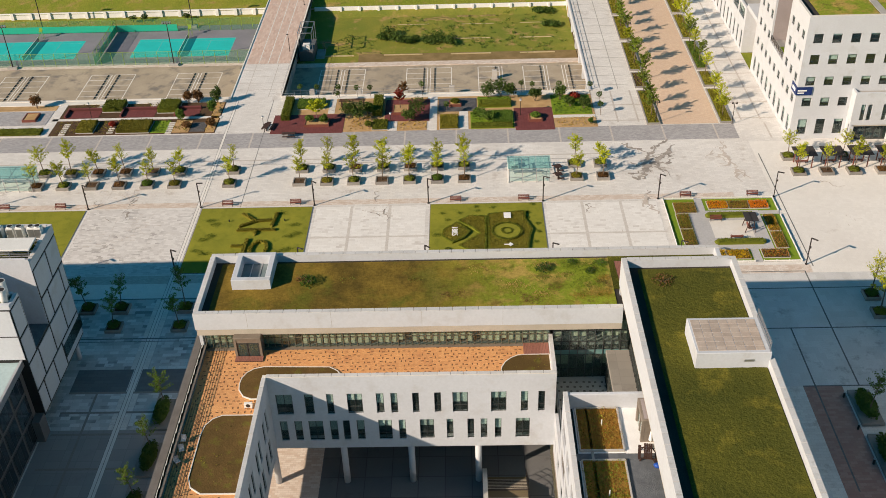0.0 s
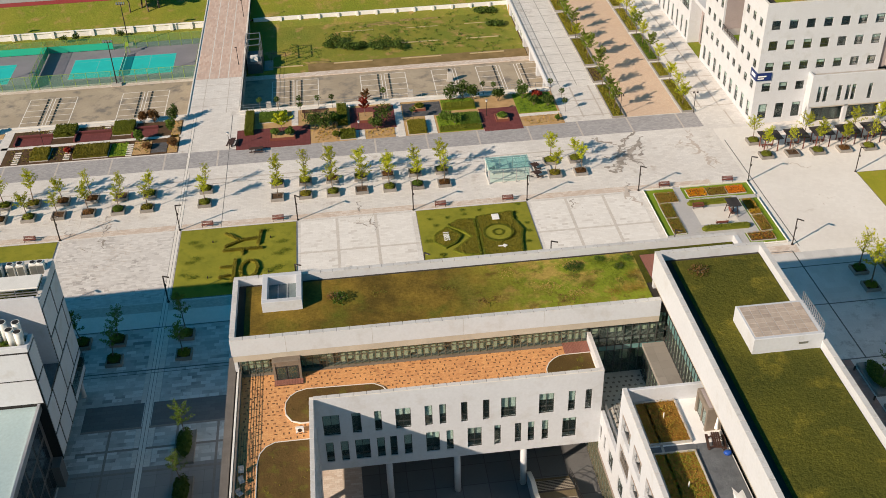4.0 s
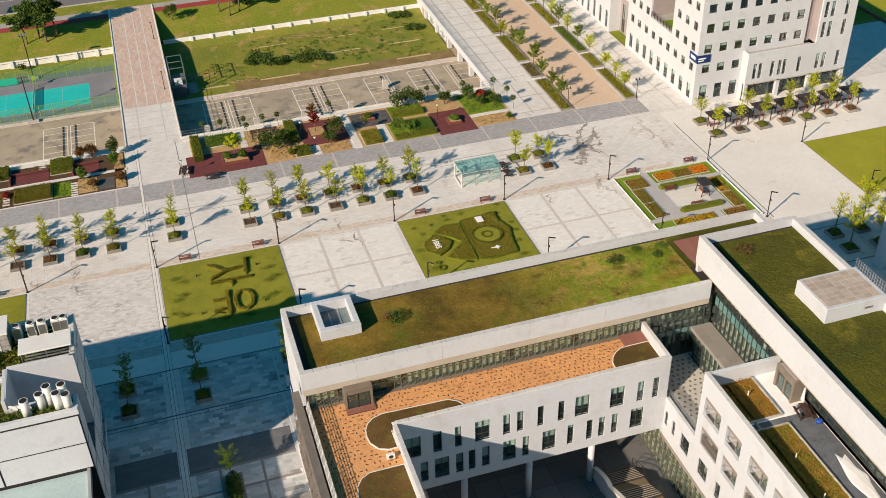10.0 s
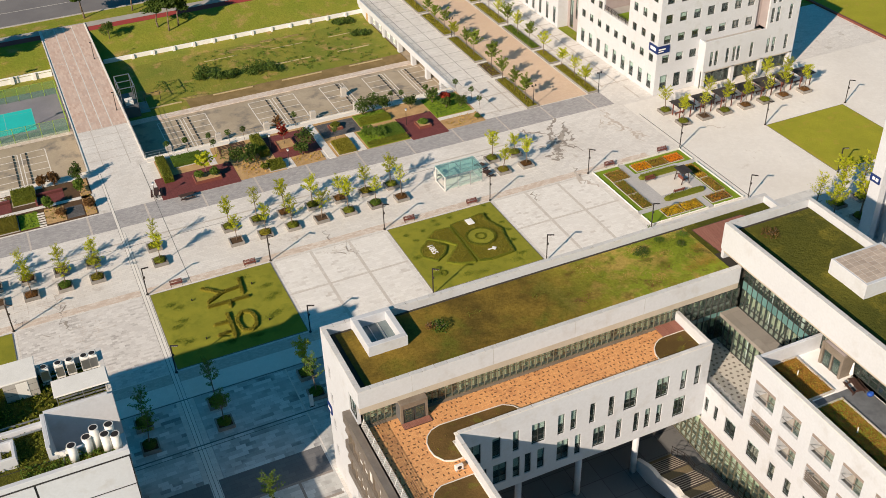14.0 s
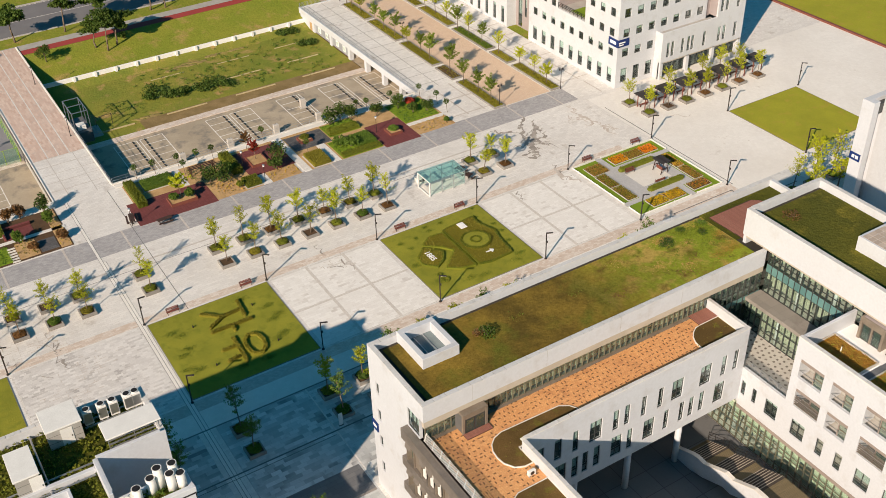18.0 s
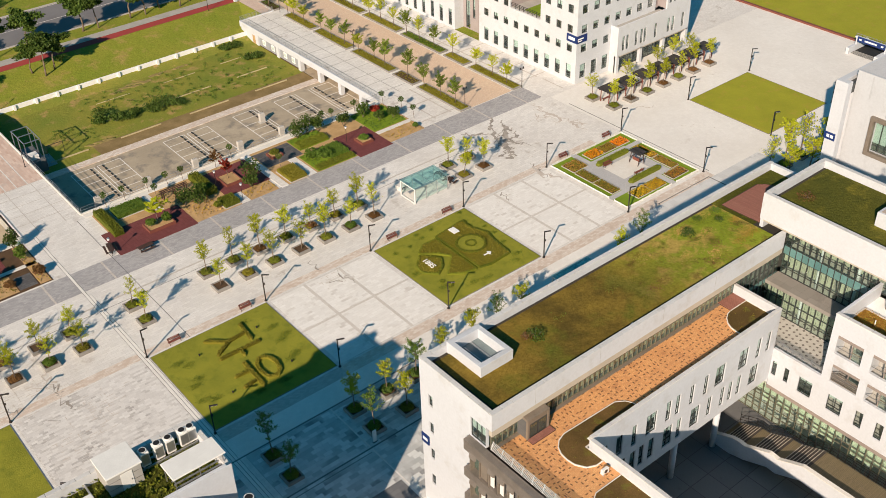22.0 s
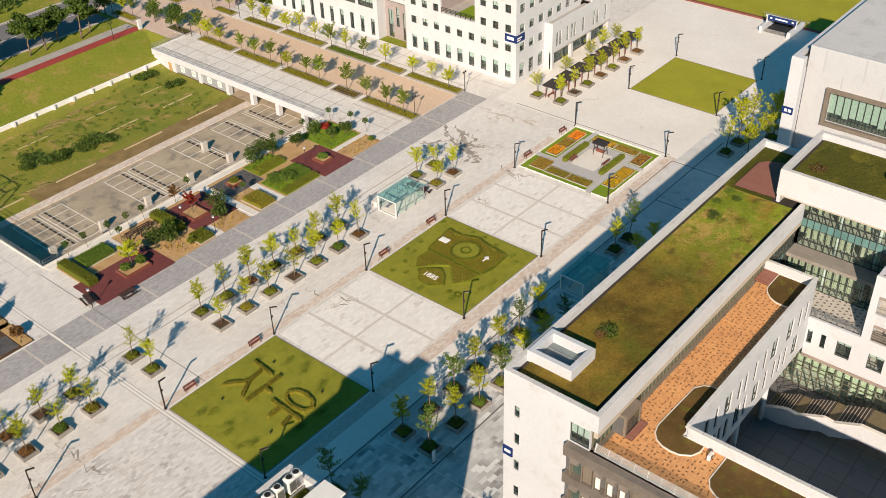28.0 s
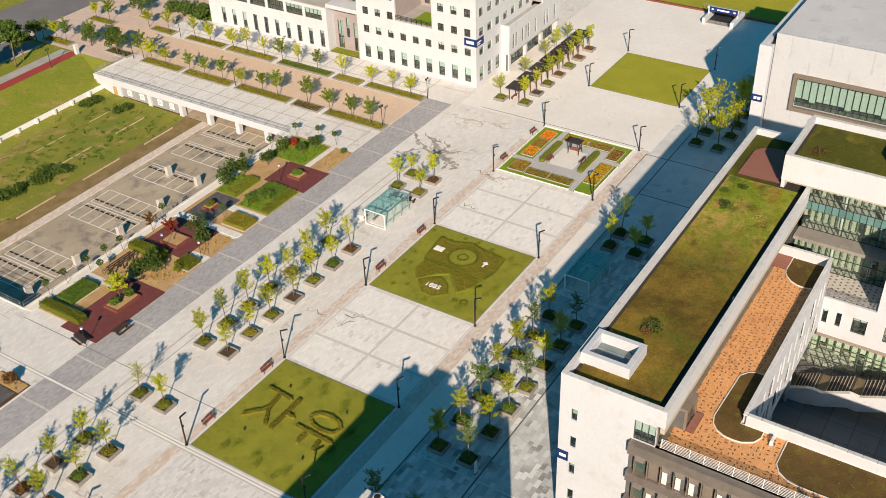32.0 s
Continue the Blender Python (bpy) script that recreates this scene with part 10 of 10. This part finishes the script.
# ---- stair entrance to the underpass ----
ue = thing("underpass_entrance", "white walled stair entrance with a navy sign board", "entrance")
part("side_wall", Build().box(146.0, -8.4, 0, 153.0, -7.8, 1.3, 0.05), WHITE_WALL, ue)
part("side_wall", Build().box(146.0, -14.6, 0, 153.0, -13.8, 1.3, 0.05), WHITE_WALL, ue)
part("roof", Build().box(148.6, -14.6, 2.6, 149.2, -7.8, 2.9, 0.05), WHITE_WALL, ue)
for y in (-14.5, -8.3):
    part("post", Build().box(148.7, y, 1.3, 149.0, y + 0.3, 2.6), WHITE_WALL, ue)
# Flat black plate paints in the darkness of the stair opening.
part("dark_stair_plate", Build().box(146.8, -13.8, 0.004, 152.3, -8.4, 0.02), BLACK_GAP, ue, "flat black plate, the stair's darkness painted in")
for i in range(6):
    part("step", Build().box(146.8 + i * 0.3, -13.7, 0.021, 147.0 + i * 0.3, -8.5, 0.03), CONCRETE, ue)
part("sign_panel", Build().box(148.45, -14.4, 2.0, 148.6, -8.4, 3.0, 0.02), NAVY, ue, "navy blue sign board")
for a, b in ((-9.3, -8.8), (-12.6, -10.0), (-14.0, -13.5)):
    part("sign_bar", Build().box(148.43, a, 2.35, 148.452, b, 2.65), SIGN_WHITE, ue)
kr = Build()
for i in range(12):
    kr.box(153.2, -15.5 + i * 0.9, 0.0, 153.26, -15.44 + i * 0.9, 1.4)
kr.box(153.2, -15.5, 1.35, 153.26, -5.5, 1.42)
solid("entrance_railing", kr, STEEL, "pale steel railing beside the far lawn", "railing")

# ---- east passage: long planters, bollards, low things ----
for k, (y0, y1) in enumerate(((-58.6, -51.8), (-50.2, -44.4))):
    ob = thing("long_planter", "long granite planter with shrubs beside the east wing", "planter", "east passage planters", at=(88.8, (y0 + y1) / 2, 0))
    h = (y1 - y0) / 2
    part("kerb", Build().box(-1.3, -h, 0, 1.3, h, 0.45, 0.04), PLANTER, ob)
    part("planting", shrub_mesh(940 + k, 2.3, 2 * h - 0.4, 1.0, 520, LEAF_DARK, 0.15, 0.4), None, ob)
    tree_thing("young_tree", YOUNG_GREEN[k], "young tree with dark green leaves", "trees in the passage", (88.8, y0 + 2.0, 0.4), 70, 1.05)
for i in range(3):
    b = thing("bollard", "low round dark bollard on the paving", "bollard", "passage bollards", at=(86.9, -45.2 - 5.4 * i, 0))
    part("post", Build().rod((0, 0, 0), (0, 0, 0.75), 0.14, 0.12, 12), DARK_METAL, b, "", True)
    part("cap", Build().rod((0, 0, 0.75), (0, 0, 0.82), 0.15, 0.08, 12), STEEL, b, "", True)

# ---- weathering of the plaza: branching cracks with dark repair patches ----
CRACK = mat("dark_crack_filler", (0.20, 0.18, 0.165), (0.40, 0.365, 0.33), 0.9, 0.8, 5.0, 0.1)
TAN_CRACK = mat("tan_crack_filler", (0.46, 0.40, 0.35), (0.58, 0.53, 0.49), 0.9, 0.8, 5.0, 0.1)
cr9 = random.Random(95)
def crack(m, ax, ay, bx, by, w, z=0.004, forks=2):
    """A crack from a to b that steps along the slab joints, with broken pieces along it and short forks."""
    base_z = z
    x, y = ax, ay
    n = max(4, int(math.hypot(bx - ax, by - ay) / 0.42))
    for i in range(n):
        tx, ty = ax + (bx - ax) * (i + 1) / n + cr9.gauss(0, 0.30), ay + (by - ay) * (i + 1) / n + cr9.gauss(0, 0.30)
        ww = w * cr9.choice((0.3, 0.5, 0.7, 0.9, 1.3)) * (0.40 + 1.1 * math.sin(math.pi * (i + 0.5) / n))
        d = Vector((tx - x, ty - y))
        z = base_z + 0.0005 * (len(m.f) % 40)
        if d.length > 0.02:
            d.normalize()
            nx, ny = -d.y * ww, d.x * ww
            e = d * 0.06
            m.quad((x - nx - e.x, y - ny - e.y, z), (tx - nx * 0.8 + e.x, ty - ny * 0.8 + e.y, z), (tx + nx * 0.8 + e.x, ty + ny * 0.8 + e.y, z), (x + nx - e.x, y + ny - e.y, z))
        if cr9.random() < 0.12:
            px_, py_ = round(tx / 0.45) * 0.45 + cr9.uniform(-0.5, 0.5), round(ty / 0.45) * 0.45 + cr9.uniform(-0.5, 0.5)
            m.rect(px_, py_, px_ + cr9.uniform(0.15, 0.5), py_ + cr9.uniform(0.05, 0.14), base_z + 0.0205 + 0.0003 * (len(m.f) % 20))
        x, y = tx, ty
        if forks and cr9.random() < 0.15:
            a = math.atan2(by - ay, bx - ax) + cr9.choice((-1, 1)) * cr9.uniform(0.5, 1.4)
            ln = cr9.uniform(0.8, 2.6)
            crack(m, x, y, x + math.cos(a) * ln, y + math.sin(a) * ln, w * 0.6, base_z, forks - 1)


cm = Build()
for ax, ay, bx, by, w in ((76.6, 19.0, 72.2, 13.4, 0.30), (76.4, 14.8, 71.6, 9.8, 0.34), (72.7, 14.1, 70.6, 5.9, 0.30), (76.6, 12.4, 72.0, 9.4, 0.20), (68.7, 17.8, 72.6, 14.4, 0.16), (73.5, 12.0, 70.4, 8.4, 0.26),
                          (77.5, 17.0, 74.5, 13.0, 0.18), (70.8, 2.6, 70.1, -2.0, 0.12), (61.3, -0.9, 60.2, -3.6, 0.16), (27.9, 3.8, 27.6, 0.6, 0.08), (28.8, -0.4, 29.6, -4.8, 0.06), (27.3, -2.2, 28.6, -3.2, 0.08),
                          (-11.4, 3.1, -11.7, 0.0, 0.08), (-11.7, 0.0, -11.3, -3.0, 0.12), (-17.6, 2.6, -16.8, 0.6, 0.05), (-14.6, -2.6, -13.2, -3.8, 0.06)):
    crack(cm, ax, ay, bx, by, w, forks=2 if ax > 60 else 0)
structure("paving_cracks", cm, CRACK, "branching dark cracks in the plaza paving", "pavement")
tm = Build()
for ax, ay, bx, by, w in ((86.1, 18.0, 85.0, 14.8, 0.16), (85.1, 15.2, 86.4, 9.2, 0.22), (86.4, 9.2, 85.8, 5.0, 0.18), (82.2, 13.1, 84.9, 12.6, 0.14), (70.5, 1.6, 69.6, -2.4, 0.26), (98.5, 4.5, 100.5, 2.6, 0.08), (-12.0, 6.0, -10.8, 2.8, 0.12), (-13.6, 4.0, -11.6, 3.0, 0.10)):
    crack(tm, ax, ay, bx, by, w, 0.003)
structure("tan_cracks", tm, TAN_CRACK, "tan worn cracks in the plaza paving", "pavement")

jm = Build()
for cx, cy, spread, n in ((-9, -4.5, 2.0, 46), (-12.5, -9, 2.2, 46), (-15, 4.6, 1.6, 30), (-16, 1.0, 1.4, 20), (28, -2.0, 1.3, 30), (20, 5.2, 1.2, 8), (60.6, -2.6, 1.3, 14), (66.5, -7.5, 1.8, 10),
                          (72.5, 5.5, 1.8, 14), (74, 10.5, 2.0, 26), (69.5, 14, 2.0, 14), (84, 11, 2.0, 14), (100, -6, 1.8, 8), (40, 15.6, 1.4, 8), (-22, 4.5, 1.4, 12)):
    for _ in range(n):
        x, y = cx + cr9.gauss(0, spread), cy + cr9.gauss(0, spread * 0.8)
        x, y = round(x / 0.45) * 0.45, round(y / 0.45) * 0.45
        ln, w = cr9.uniform(0.2, 1.0), cr9.uniform(0.03, 0.11)
        z = 0.0025 + cr9.uniform(0, 0.002)
        if cr9.random() < 0.6:
            jm.rect(x, y, x + ln, y + w, z)
        else:
            jm.rect(x, y, x + w, y + ln * 0.7, z)
structure("broken_joints", jm, TAN_CRACK, "broken dark joints and chipped slab edges", "pavement")

# ---- single slabs of the worn panels, nearest one by one ----
sl = random.Random(96)
def slabs(name, x0, y0, x1, y1, w, h, material, label, single=None):
    """Slabs in staggered rows; those inside the box single become parts of their own."""
    m = Build()
    base = structure(name, m.rect(x0, y0, x1, y1, -0.0115), SHADE_PAVE if material is SLAB_GREY else PLAZA, label, "pavement")
    rest_m, shapes = Build(), {}
    rows_n = int((y1 - y0) / h)
    for j in range(rows_n):
        y = y0 + j * h
        x = x0 - (0.5 * w if j % 2 else 0.0) - sl.choice((0, 0, 0.25 * w))
        while x < x1 - 0.1:
            ww = min(w, x1 - x)
            if x < x0:
                x, ww = x0, w - (x0 - x)
            tilt = sl.uniform(0, 0.003)
            if single and single[0] < x < single[2] and single[1] < y < single[3] and ww == w:
                if not shapes:
                    shapes[0] = mesh_of("slab", Build().box(0.012, 0.012, 0, w - 0.012, h - 0.012, 0.003), material)
                ob = part("slab", shapes[0], None, base)
                ob.location = (x, y, -0.011 + tilt)
            else:
                rest_m.rect(x + 0.012, y + 0.012, x + ww - 0.012, y + h - 0.012, -0.0085 + tilt)
            x += ww
    tagged(part("slabs", rest_m, material, base), "", "", "", "stuff")


slabs("pavement_slabs", -17.6, -17.7, -0.85, -0.05, 0.7, 0.35, SLAB_WORN, "worn pale slabs, some sunken and stained", (-10.5, -7.5, -1, -0.5))
slabs("pavement_slabs", 18.4, -17.7, 35.6, -0.4, 0.9, 0.45, SLAB_PALE, "worn pale slabs, some sunken and stained")
slabs("pavement_slabs", 54.4, -17.7, 71.6, -0.4, 0.9, 0.45, SLAB_PALE, "worn pale slabs, some sunken and stained")
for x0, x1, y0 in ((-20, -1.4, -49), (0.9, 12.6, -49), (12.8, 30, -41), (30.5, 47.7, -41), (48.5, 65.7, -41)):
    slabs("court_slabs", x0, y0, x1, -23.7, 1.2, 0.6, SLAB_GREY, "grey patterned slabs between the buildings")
